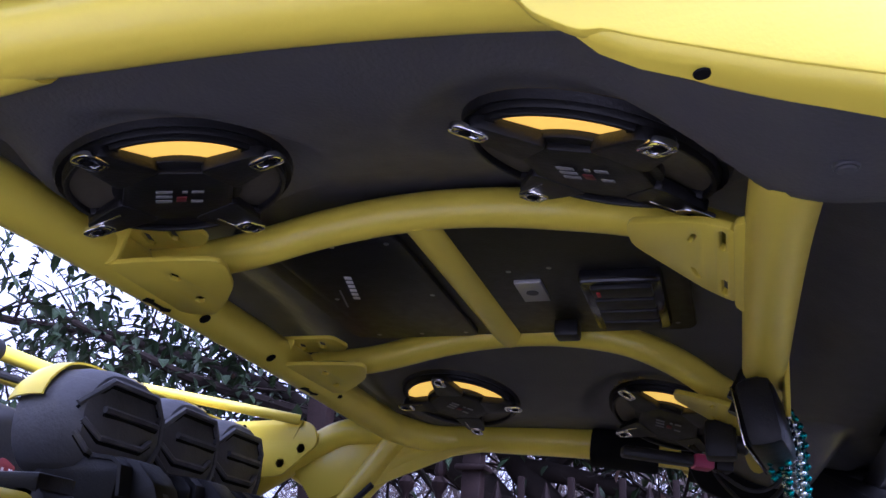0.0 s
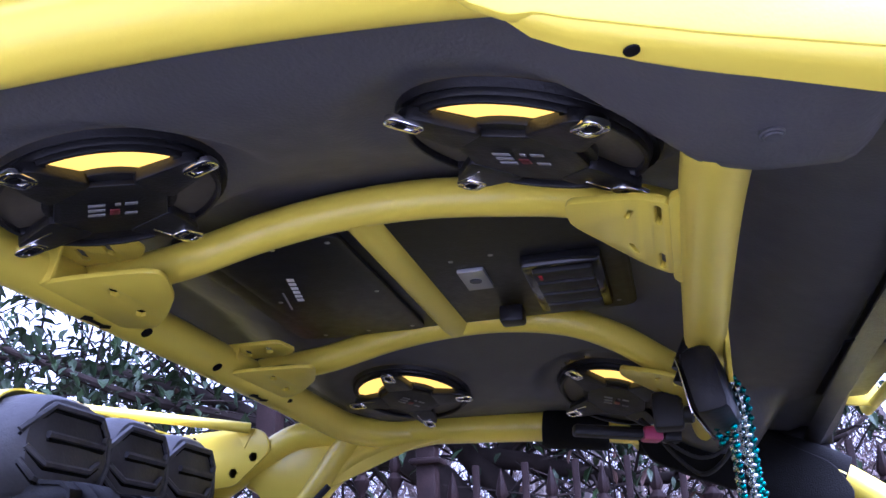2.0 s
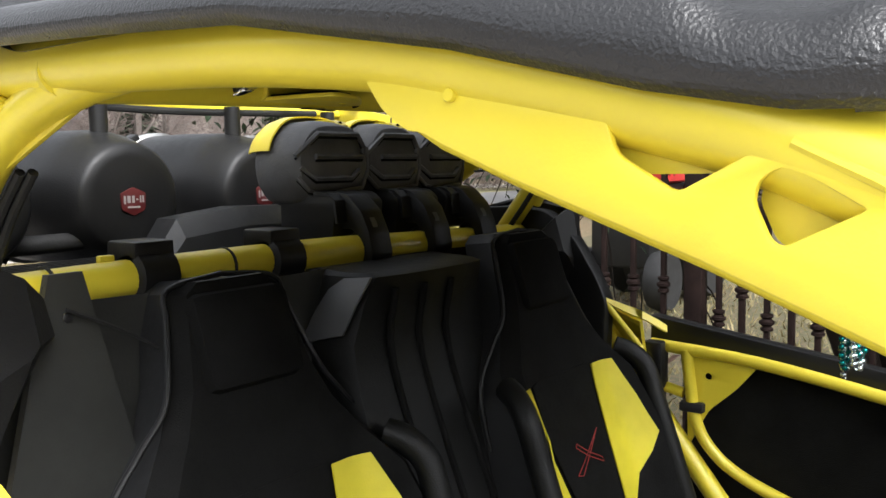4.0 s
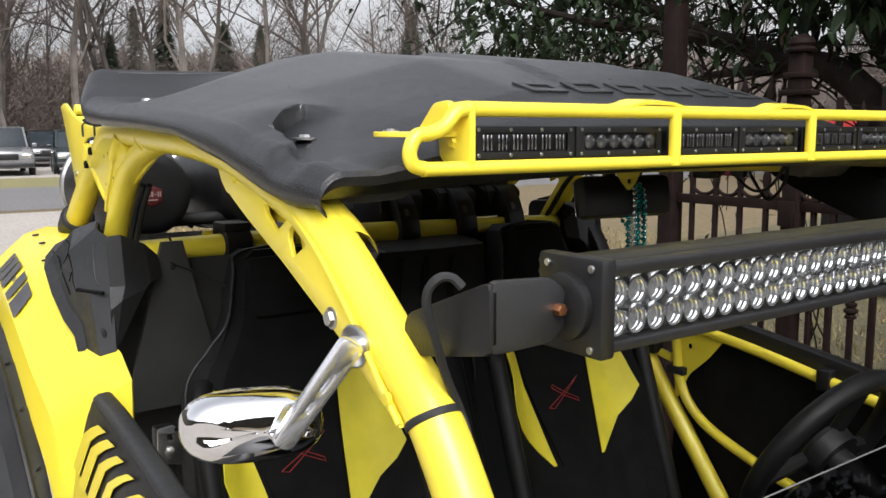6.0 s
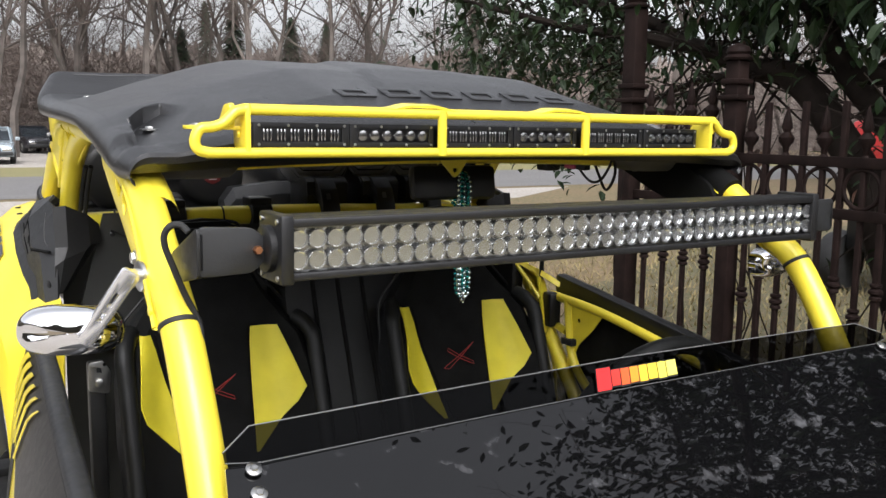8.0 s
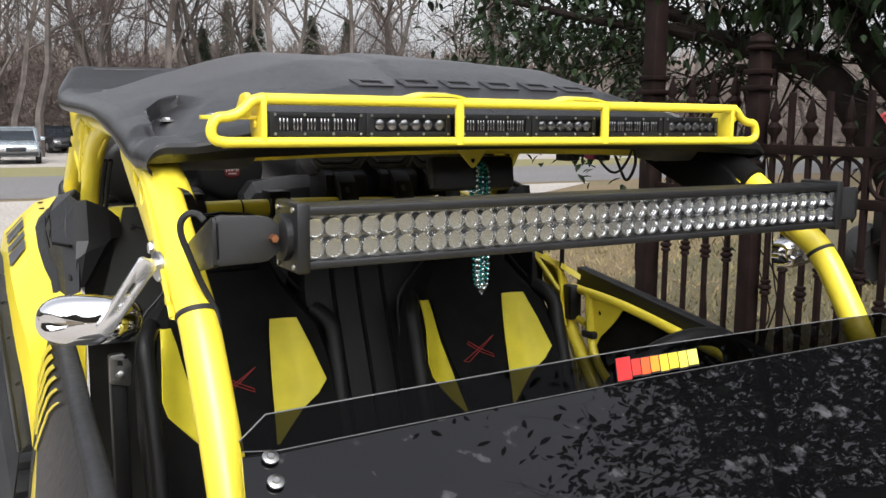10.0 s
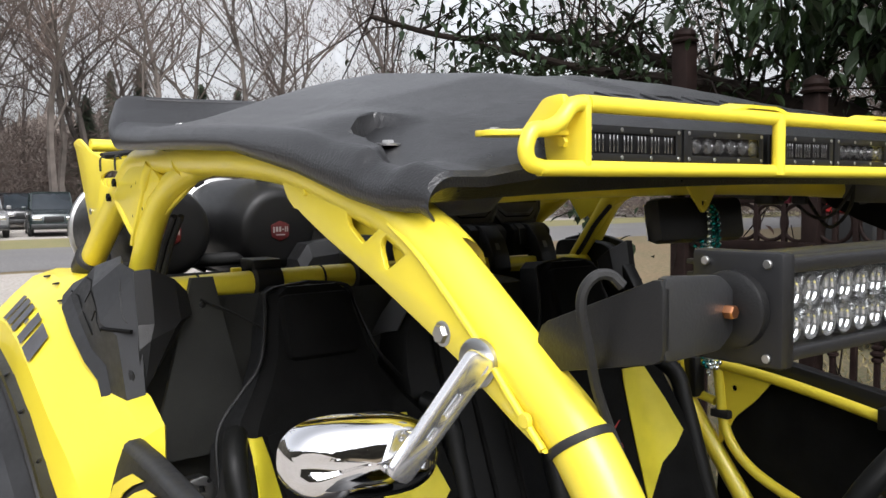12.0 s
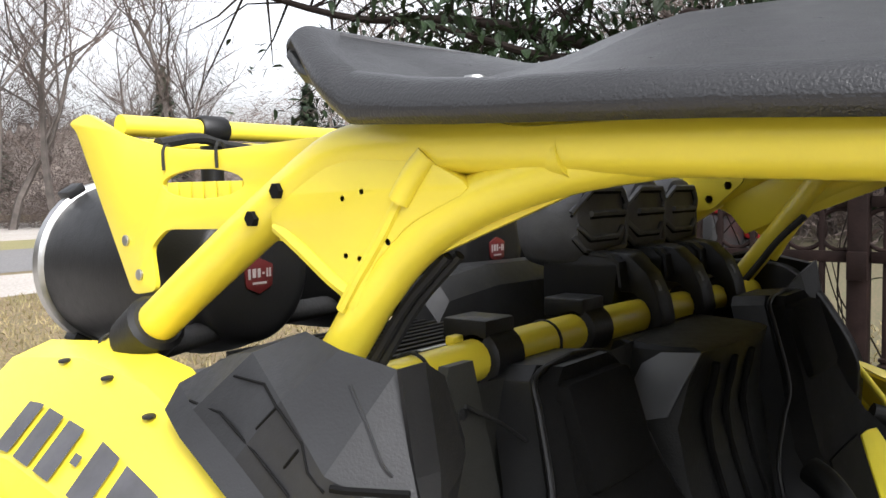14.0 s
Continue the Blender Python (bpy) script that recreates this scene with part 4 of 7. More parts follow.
# ---- mirrors ----
def side_mirror(s):
    mr = thing("side_mirror", "oval chrome side mirror on slotted arm at the pillar plate", "mirror", "side mirrors")
    C = Vector((s * 0.718, 0.306, 1.400))
    body = bmesh.new()
    W, Hh = 0.068, 0.034
    prev = []
    for (k, dy) in ((1.0, 0.016), (1.0, 0.004), (0.97, -0.008), (0.88, -0.018), (0.70, -0.024), (0.4, -0.027), (0.05, -0.028)):
        ringv = []
        for i in range(40):
            a = 2 * math.pi * i / 40
            cx, cz = math.cos(a), math.sin(a)
            ex = math.copysign(abs(cx) ** 0.65, cx) * W
            ez = math.copysign(abs(cz) ** 0.8, cz) * Hh
            ringv.append(body.verts.new(C + Vector((ex * (k * 0.6 + 0.4 * k), dy + (0.003 if abs(ez) < 0.012 and dy < -0.015 else 0), ez * k))))
        prev.append(ringv)
    for a, b in zip(prev, prev[1:]):
        for i in range(40):
            body.faces.new((a[i], a[(i + 1) % 40], b[(i + 1) % 40], b[i]))
    body.faces.new(prev[-1])
    bmesh.ops.rotate(body, verts=body.verts, cent=C, matrix=Euler((radians(-4), radians(s * -3), radians(s * 10))).to_matrix())
    bd = part("housing", body, CHROME, mr)
    gl = lathe([(1, 0), (1, 0.002)], Matrix.Translation(C + Vector((0, 0.017, 0))) @ pose(0, 0, 0, 90, 0, s * 14) @ Matrix.Diagonal((0.063, 0.031, 1, 1)), 32)
    part("glass", gl, CHROME, mr)
    bolt(bd, C + Vector((-s * 0.008, -0.030, -0.006)), C + Vector((-s * 0.008, -1, -0.006)), 0.004, 0.004, STEEL, "screw", False)
    base = Vector((s * 0.635, 0.254, 1.476))
    part("mount_disc", lathe([(0.021, 0), (0.021, 0.004), (0.018, 0.006)], along(base, base + Vector((s, -0.1, 0))), 28), STEEL, mr)
    elbow = base + Vector((s * 0.022, -0.022, 0.004))
    tip = C + Vector((-s * 0.010, -0.036, -0.010))
    d = tip - elbow
    L = d.length
    A = along(elbow, tip, 0)
    lug = part("arm_lug", tube([base, base + Vector((s * 0.012, -0.012, 0.003)), elbow], 0.010, 12, 4), BRUSHED, mr)
    prof = rounded([(-0.011, -0.008), (0.011, -0.008), (0.009, L), (-0.009, L)], 0.006)
    hole1 = rounded([(-0.004, L * 0.22), (0.004, L * 0.22), (0.004, L * 0.44), (-0.004, L * 0.44)], 0.003)
    hole2 = rounded([(-0.004, L * 0.52), (0.004, L * 0.52), (0.004, L * 0.66), (-0.004, L * 0.66)], 0.003)
    part("arm", sheet(prof, 0.006, A @ pose(0, 0, 0, 0, 0, 60) @ pose(0, 0, 0, 90, 0, 0), [hole1, hole2], 0.002), BRUSHED, mr)
    return mr


side_mirror(-1)
side_mirror(1)

# rear-view mirror under the front crossbar
rv = thing("rear_view_mirror", "wide black rear-view mirror clamped under the front roof bar", "mirror")
RV = pose(0.025, 0.528, 1.572, -10, 0, -8)
part("housing", box((-0.090, -0.016, -0.034), (0.090, 0.020, 0.034), 0.012, RV), BLACK, rv)
part("glass", box((-0.083, 0.0205, -0.028), (0.083, 0.0225, 0.028), 0.0008, RV), CHROME, rv)
for x in (0.02, 0.085):
    part("clamp", tube([(x, 0.535, 1.648), (x, 0.548, 1.625), (x, 0.560, 1.600)], 0.010, 10, 3), BLACK, rv)

# ---- beads hung from the drop bracket ----
beads = thing("bead_necklaces", "teal and silver bead necklaces hung from the yellow roof bracket", "necklace")
bead_mesh = {}
def strand(path, material):
    """A thread with its round beads, each its own piece on one mesh."""
    pts = spline(path, 24)
    line = part("strand", tube_into(bmesh.new(), pts[::3], 0.0007, 4), material, beads)
    if material.name not in bead_mesh:
        bm = bmesh.new()
        bmesh.ops.create_icosphere(bm, subdivisions=2, radius=0.0037)
        for f in bm.faces:
            f.smooth = True
        me = bpy.data.meshes.new("bead")
        bm.to_mesh(me)
        bm.free()
        me.materials.append(material)
        bead_mesh[material.name] = me
    last = None
    for q in pts:
        if last is None or (q - last).length >= 0.0085:
            ob = new("bead", bead_mesh[material.name])
            ob.parent = line
            ob.location = q
            last = q
rng = random.Random(4)
for k in range(7):
    cx, cy = 0.040 + rng.uniform(-0.008, 0.008), 0.515 + rng.uniform(-0.008, 0.008)
    w, lo = rng.uniform(0.005, 0.014), rng.choice((1.46, 1.44, 1.355, 1.335, 1.33, 1.37, 1.345))
    oy = rng.uniform(-0.012, 0.012)
    strand([(cx, cy, 1.592), (cx - w, cy + oy, 1.565), (cx - w * 0.9, cy + oy, (lo + 1.57) / 2), (cx - w * 0.6, cy + oy, lo + 0.02), (cx, cy + oy * 1.4, lo), (cx + w * 0.6, cy + oy * 1.6, lo + 0.02), (cx + w * 0.9, cy + oy, (lo + 1.57) / 2), (cx + w, cy + oy * 0.6, 1.565), (cx + 0.004, cy, 1.594)], (TEAL, SILVER_BEAD, SILVER_BEAD)[k % 3])
for k in range(1):
    cx, cy, w = 0.034, 0.518, 0.012
    strand([(cx + 0.02, cy, 1.60), (cx - w, cy + 0.01, 1.585), (cx - w * 1.2, cy + 0.015, 1.55), (cx, cy + 0.01, 1.525), (cx + w, cy, 1.55), (cx + w * 0.7, cy, 1.59)], TEAL)

# ---- wraps, cables and small things by the driver's speaker ----
wrap = thing("foam_wrap", "black foam pad round the driver roof rail", "pad", "foam pads")
part("foam", lathe([(0.030, -0.055), (0.033, -0.05), (0.033, 0.05), (0.030, 0.055)], along((0.582, 0.735, 1.651), (0.578, 0.80, 1.657)), 20), CLOTH, wrap)
wrap2 = thing("foam_wrap", "long black foam pad strapped round the driver pillar top", "pad", "foam pads")
part("foam", tube([(0.586, 0.63, 1.638), (0.589, 0.55, 1.622), (0.593, 0.46, 1.604), (0.597, 0.37, 1.570), (0.598, 0.33, 1.549)], 0.0345, 18, 5), CLOTH, wrap2)
part("flap", sheet(rounded([(0.645, 1.655), (0.615, 1.592), (0.545, 1.560), (0.44, 1.520), (0.355, 1.486), (0.325, 1.520), (0.350, 1.565), (0.46, 1.625)], 0.015, 3), 0.016, yz(0.566), (), 0.004), CLOTH, wrap2)
cord = thing("charging_cable", "thin black looped cable hanging from the driver roof pod", "cable")
part("cord", tube([(0.44, 0.625, 1.632), (0.45, 0.607, 1.620), (0.45, 0.580, 1.580), (0.44, 0.545, 1.548), (0.43, 0.515, 1.560), (0.42, 0.492, 1.590), (0.40, 0.478, 1.622)], 0.0034, 8, 6), RUBBER, cord)
part("cord", tube([(0.41, 0.620, 1.628), (0.40, 0.585, 1.590), (0.40, 0.548, 1.566), (0.40, 0.515, 1.572), (0.40, 0.488, 1.604), (0.39, 0.470, 1.628)], 0.003, 8, 6), RUBBER, cord)
lampt = thing("pocket_lamp", "black pocket torch with a pink grip hung below the driver speaker", "torch")
T = along((0.36, 0.715, 1.610), (0.41, 0.56, 1.598))
part("body", box((-0.012, -0.008, 0.0), (0.012, 0.008, 0.10), 0.004, T), BLACK, lampt)
part("grip", box((-0.014, -0.010, 0.10), (0.014, 0.010, 0.128), 0.004, T), PINK, lampt)
part("head", box((-0.013, -0.010, 0.130), (0.013, 0.010, 0.155), 0.004, T), BLACK, lampt)
cam_mount = thing("camera_mount", "small black clip mount on the front roof bar", "mount")
part("block", box((0.285, 0.56, 1.590), (0.325, 0.60, 1.640), 0.006), BLACK, cam_mount)
part("knob", lathe([(0.012, 0), (0.012, 0.012), (0.009, 0.015)], along((0.305, 0.56, 1.61), (0.305, 0.5, 1.60)), 16), BLACK, cam_mount)
# ---- seats ----
def seat(cx, label):
    """A bucket seat with a bolstered back, an open headrest and vinyl panels; facing -y."""
    st = thing("bucket_seat", label, "seat", "front seats")
    lean = lambda z: 1.005 + (z - 0.93) * 0.34      # front face of the back at height z
    prof = [(0.62, 0.215), (0.80, 0.232), (0.95, 0.238), (1.08, 0.232), (1.17, 0.215), (1.22, 0.175), (1.27, 0.135), (1.32, 0.110), (1.39, 0.092), (1.428, 0.083), (1.442, 0.06)]
    rows_f, rows_b = [], []
    for z, hw in prof:
        r = []
        for k in range(17):
            u = -1 + k / 8
            bol = 0.055 * smoothstep(0.55, 0.95, abs(u)) * (1 - smoothstep(1.12, 1.25, z))
            edge = 0.03 * smoothstep(0.9, 1.0, abs(u))
            r.append((cx + u * hw, lean(z) - bol + edge, z))
        rows_f.append(r)
        rows_b.append([(x, lean(z) + 0.085, z - 0.005) for x, y, z2 in r])
    bm = grid(rows_f)
    bk = grid(rows_b)
    part("backrest", bm, CLOTH, st)
    part("back_shell", bk, BLACK, st)
    side = bmesh.new()
    for s in (0, -1):
        a = [side.verts.new(r[s]) for r in rows_f]
        b = [side.verts.new(r[s]) for r in rows_b]
        for i in range(len(a) - 1):
            side.faces.new((a[i], a[i + 1], b[i + 1], b[i]))
    a = [side.verts.new(q) for q in rows_f[-1]]
    b = [side.verts.new(q) for q in rows_b[-1]]
    for i in range(len(a) - 1):
        side.faces.new((a[i], a[i + 1], b[i + 1], b[i]))
    part("shell_edge", side, GREY_PLASTIC, st)
    def on_back(x, z):
        u = min(1, abs(x - cx) / lerp_table([(a, b) for a, b in prof], z))
        return lean(z) - 0.055 * smoothstep(0.55, 0.95, u) * (1 - smoothstep(1.12, 1.25, z)) + 0.03 * smoothstep(0.9, 1.0, u)
    def panel(name, outline, material, lift=0.004, n=9):
        """A vinyl panel laid on the back, between its left and right edge lines."""
        rows = []
        zs = np.linspace(outline[0][0], outline[-1][0], n)
        L = [(z, l) for z, l, r in outline]
        R = [(z, r) for z, l, r in outline]
        for z in zs:
            l, r = lerp_table(L, z), lerp_table(R, z)
            rows.append([(cx + l + (r - l) * k / 6, on_back(cx + l + (r - l) * k / 6, z) - lift, z) for k in range(7)])
        return part(name, thicken(grid(rows), 0.003), material, st)
    panel("yellow_panel", [(0.905, -0.092, -0.083), (0.96, -0.145, -0.100), (1.03, -0.203, -0.118), (1.10, -0.196, -0.138), (1.17, -0.190, -0.152), (1.197, -0.183, -0.160)], YELLOW_CLOTH)
    panel("yellow_panel", [(0.905, 0.060, 0.066), (0.96, 0.063, 0.120), (1.035, 0.066, 0.196), (1.10, 0.070, 0.176), (1.15, 0.074, 0.160), (1.19, 0.080, 0.146)], YELLOW_CLOTH)
    panel("centre_panel", [(0.90, -0.065, 0.05), (1.00, -0.10, 0.058), (1.10, -0.13, 0.062), (1.195, -0.15, 0.07)], CLOTH, 0.003)
    # stitched cross, as two slanted strokes
    for run in ([(-0.074, 1.030), (-0.030, 1.052), (0.030, 1.086), (-0.012, 1.056), (-0.058, 1.026), (-0.074, 1.030)], [(-0.052, 1.078), (-0.018, 1.056), (0.020, 1.038), (0.022, 1.030), (-0.022, 1.050), (-0.056, 1.072), (-0.052, 1.078)]):
        pts = [(cx + x, on_back(cx + x, z) - 0.0072, z) for x, z in run]
        part("red_stitching", tube(pts, 0.0010, 6, 1, False), STITCH, st)
    for s in (-1, 1):
        part("bolster_roll", tube([(cx + s * 0.226, lean(z) - 0.042, z) for z in (0.66, 0.8, 0.92, 1.02, 1.10, 1.16)] + [(cx + s * 0.214, lean(1.19) - 0.025, 1.19), (cx + s * 0.20, lean(1.2) + 0.0, 1.202)], 0.021, 12, 5), VINYL, st)
    part("headrest", box((cx - 0.078, -0.018, -0.06), (cx + 0.078, 0.02, 0.066), 0.016, Matrix.Translation((0, lean(1.37), 1.365)) @ pose(0, 0, 0, -18, 0, 0)), CLOTH, st)
    for s in (-1, 1):
        part("shoulder_rim", tube([(cx + s * 0.225, lean(1.10) + 0.05, 1.10), (cx + s * 0.215, lean(1.19) + 0.045, 1.20), (cx + s * 0.165, lean(1.26) + 0.03, 1.262), (cx + s * 0.125, lean(1.30) + 0.02, 1.31), (cx + s * 0.098, lean(1.39) + 0.02, 1.395), (cx + s * 0.085, lean(1.43) + 0.02, 1.434), (cx, lean(1.44) + 0.02, 1.446)], 0.004, 8, 5), BLACK, st)
    part("cushion", box((cx - 0.22, 0.50, 0.60), (cx + 0.22, 1.02, 0.74), 0.05), CLOTH, st)
    part("seat_base", box((cx - 0.20, 0.55, 0.42), (cx + 0.20, 1.0, 0.61), 0.02), BLACK, st)
    return st


seat(-0.283, "black bucket seat with yellow vinyl panels and red stitched cross")
driver_seat = seat(0.405, "black driver bucket seat with yellow vinyl panels and red stitched cross")

driver_seat.location = (-0.035, -0.045, 0.013)      # set further forward on its runners

# ---- buggy body ----
buggy = thing("buggy_body", "yellow and black off-road buggy body with textured plastic trim", "vehicle body")
part("cabin_tub", box((-0.64, -0.10, 0.36), (0.64, 1.22, 0.44), 0.02), BLACK, buggy)
part("rear_bulkhead", grid([[(x, 1.235 + 0.02 * math.sin(x * 9), z) for x in np.linspace(-0.60, 0.60, 25)] for z in np.linspace(0.42, 1.428, 9)]), INNER_GREY, buggy)
def tunnel_half(z):
    return lerp_table([(0.60, 0.21), (1.10, 0.195), (1.25, 0.19), (1.337, 0.178), (1.42, 0.150)], z)


def tunnel_front(z):
    return lerp_table([(0.60, 0.91), (1.00, 1.04), (1.20, 1.118), (1.30, 1.150), (1.345, 1.155), (1.39, 1.140), (1.419, 1.130)], z)


TUN_X = 0.078
tun_rows = []
for z in (0.60, 0.80, 1.00, 1.15, 1.25, 1.32, 1.38, 1.41, 1.419):
    hw, fy = tunnel_half(z), tunnel_front(z)
    tun_rows.append([(TUN_X - hw - 0.02, 1.245, z), (TUN_X - hw, fy + 0.09, z), (TUN_X - hw * 0.98, fy + 0.03, z), (TUN_X - hw * 0.90, fy, z)] + [(TUN_X + hw * u, fy - 0.012 * (1 - u * u), z) for u in (-0.5, 0, 0.5)] + [(TUN_X + hw * 0.90, fy, z), (TUN_X + hw, fy + 0.03, z), (TUN_X + hw, 1.245, z)])
tun_rows.append([(x * 0.97 + TUN_X * 0.03, min(1.245, y + 0.012), 1.424) for x, y, z in tun_rows[-1]])
tun_rows.append([(x, 1.244, 1.428) for x, y, z in tun_rows[-1]])
part("tunnel", grid(tun_rows), VINYL, buggy, sharp=26)
# far paler than the tunnel: the light it catches is in its colour
part("tunnel_facet", thicken(grid([[(-0.128, 1.222, 1.320), (-0.114, 1.196, 1.330), (-0.100, 1.160, 1.337)], [(-0.102, 1.212, 1.370), (-0.098, 1.182, 1.375), (-0.090, 1.142, 1.381)], [(-0.066, 1.204, 1.414), (-0.074, 1.168, 1.418), (-0.076, 1.124, 1.422)]]), 0.004), SATIN, buggy, "tunnel shoulder facet, its sky sheen painted in satin grey")
for k in range(3):
    x = -0.02 + k * 0.07
    part("tunnel_crease", tube([(x, tunnel_front(z) - 0.012, z) for z in (1.40, 1.28, 1.0, 0.7)], 0.006, 8, 4), CLOTH, buggy)
part("dash", grid([[(x, y, z) for x in np.linspace(-0.60, 0.60, 13)] for y, z in ((0.30, 0.80), (0.28, 1.02), (0.22, 1.10), (0.10, 1.13), (-0.06, 1.14))]), BLACK, buggy)
part("floor_wall", grid([[(x, -0.08, z) for x in (-0.62, 0.62)] for z in (0.40, 1.13)]), BLACK, buggy)
COVER = [(-0.132, 1.27), (-0.118, 1.46), (-0.09, 1.497), (0.05, 1.512), (0.36, 1.506), (0.50, 1.47), (0.53, 1.27)]
part("engine_cover", grid([[(x, y, min(z, z * k + 1.27 * (1 - k))) for x, z in COVER] for y, k in ((1.47, 0.0), (1.525, 0.86), (1.55, 1.0), (1.603, 1.0))]), GREY_PLASTIC, buggy, "dark grey angular engine cover", sharp=15)
part("rear_deck", box((-0.58, 1.30, 1.22), (0.58, 2.25, 1.27), 0.02), BLACK, buggy)

# rear plastic above the shoulder, both sides
def facet(rows, material, name, parent, label=""):
    bm = grid(rows)
    thicken(bm, 0.006)
    return part(name, bm, material, parent, label, sharp=14)

for s in (-1, 1):
    g = lambda rows: [[(s * x, y, z) for x, y, z in r] for r in rows]
    FEN = [  # ridge to outer edge, from the tail forward
        [(0.600, 1.78, 1.455), (0.650, 1.78, 1.440), (0.690, 1.78, 1.405), (0.735, 1.78, 1.360), (0.748, 1.78, 1.30)],
        [(0.575, 1.64, 1.462), (0.638, 1.64, 1.452), (0.690, 1.62, 1.415), (0.738, 1.62, 1.362), (0.752, 1.62, 1.30)],
        [(0.590, 1.50, 1.448), (0.648, 1.50, 1.440), (0.698, 1.49, 1.398), (0.745, 1.48, 1.342), (0.758, 1.47, 1.28)],
        [(0.620, 1.40, 1.425), (0.660, 1.40, 1.408), (0.706, 1.38, 1.362), (0.748, 1.36, 1.30), (0.760, 1.35, 1.24)],
        [(0.630, 1.30, 1.375), (0.664, 1.30, 1.350), (0.706, 1.28, 1.300), (0.746, 1.26, 1.245), (0.758, 1.25, 1.18)],
        [(0.628, 1.20, 1.305), (0.662, 1.20, 1.288), (0.694, 1.19, 1.255), (0.738, 1.17, 1.19), (0.752, 1.16, 1.11)],
        [(0.626, 1.10, 1.292), (0.660, 1.10, 1.275), (0.686, 1.10, 1.235), (0.730, 1.10, 1.13), (0.746, 1.10, 1.03)],
        [(0.632, 1.02, 1.262), (0.660, 1.03, 1.245), (0.684, 1.04, 1.20), (0.728, 1.05, 1.05), (0.744, 1.06, 0.93)],
        [(0.640, 1.00, 1.10), (0.664, 1.01, 1.09), (0.690, 1.02, 1.05), (0.728, 1.04, 0.90), (0.744, 1.05, 0.80)]]
    fen = facet(g(FEN), YELLOW_BODY, "rear_fender", buggy)
    VENT = [
        [(0.585, 1.360, 1.492), (0.618, 1.395, 1.478), (0.655, 1.430, 1.452), (0.676, 1.425, 1.430)],
        [(0.605, 1.300, 1.508), (0.640, 1.335, 1.490), (0.672, 1.385, 1.435), (0.688, 1.385, 1.412)],
        [(0.625, 1.235, 1.500), (0.664, 1.270, 1.458), (0.676, 1.320, 1.400), (0.690, 1.320, 1.372)],
        [(0.618, 1.175, 1.488), (0.668, 1.215, 1.402), (0.672, 1.260, 1.352), (0.684, 1.262, 1.330)],
        [(0.622, 1.150, 1.400), (0.655, 1.170, 1.385), (0.662, 1.215, 1.330), (0.676, 1.215, 1.305)],
        [(0.630, 1.110, 1.288), (0.654, 1.130, 1.282), (0.662, 1.180, 1.274), (0.674, 1.195, 1.266)]]
    vent = facet(g(VENT), GREY_PLASTIC, "intake_cover", buggy, "faceted grey intake cover")
    part("cover_inner", thicken(grid(g([[(0.625, 1.17, 1.49), (0.60, 1.165, 1.492), (0.555, 1.18, 1.470), (0.528, 1.195, 1.445)], [(0.625, 1.155, 1.40), (0.60, 1.15, 1.40), (0.555, 1.16, 1.405), (0.528, 1.18, 1.410)], [(0.630, 1.14, 1.36), (0.610, 1.142, 1.375), (0.565, 1.155, 1.395), (0.53, 1.18, 1.415)], [(0.632, 1.13, 1.30), (0.626, 1.132, 1.30), (0.620, 1.14, 1.30), (0.612, 1.16, 1.30)]])), 0.005), BLACK, buggy, sharp=8)
    if s > 0:
        part("inner_shoulder", sheet(rounded([(1.385, 1.482), (1.30, 1.486), (1.213, 1.477), (1.151, 1.425), (1.100, 1.345), (1.080, 1.300), (1.090, 1.10), (1.10, 0.80), (1.385, 0.80)], 0.02, 3), 0.030, yz(0.598), (), 0.006), BLACK, buggy)
    # dark bar laid on for the shade inside the slit
    part("vent_slit_shade", tube([(s * 0.638, 1.147, 1.392), (s * 0.664, 1.195, 1.393), (s * 0.667, 1.208, 1.393)], 0.0038, 6, 1, False), DARK_CAVITY, vent)
    # moulded grooves, as dark tubes for their shade, and the parting seam of the cover
    for run in ([(0.651, 1.348, 1.468), (0.655, 1.302, 1.467), (0.665, 1.274, 1.452), (0.666, 1.242, 1.425), (0.668, 1.234, 1.402), (0.667, 1.216, 1.388)],
                [(0.665, 1.274, 1.452), (0.669, 1.297, 1.430)], [(0.667, 1.246, 1.419), (0.668, 1.263, 1.401)],
                [(0.666, 1.397, 1.441), (0.666, 1.352, 1.436), (0.672, 1.298, 1.410), (0.670, 1.256, 1.377)]):
        part("groove_shade", tube([(s * (x + 0.0005), y, z) for x, y, z in run], 0.0014, 6, 1, False), DARK_CAVITY, vent)
    part("parting_seam", tube([(s * 0.6345, 1.215, 1.473), (s * 0.6415, 1.190, 1.445), (s * 0.6445, 1.171, 1.415), (s * 0.6395, 1.164, 1.404)], 0.0016, 6, 3), GREY_PLASTIC, vent)
    bolt(vent, (s * 0.645, 1.144, 1.318), (s, 1.0, 1.33), 0.009, 0.004, BLACK, "rivet", False, 0.013)
    COL = [[(r[k][1], r[k][j]) for r in reversed(FEN[:6])] for k in (1, 2, 3) for j in (0, 2)]
    def on_fender(y, v):
        """A place on the fender between its shoulder crease (v = 0) and lower crease (v = 1)."""
        x1, z1, x2, z2, x3, z3 = [lerp_table(c, y) for c in COL]
        p = Vector((x2, y, z2)).lerp(Vector((x3, y, z3)), v) if v > 0 else Vector((x2, y, z2)).lerp(Vector((x1, y, z1)), -v)
        return Vector((s * (p.x + 0.0035), p.y, p.z + 0.0035))
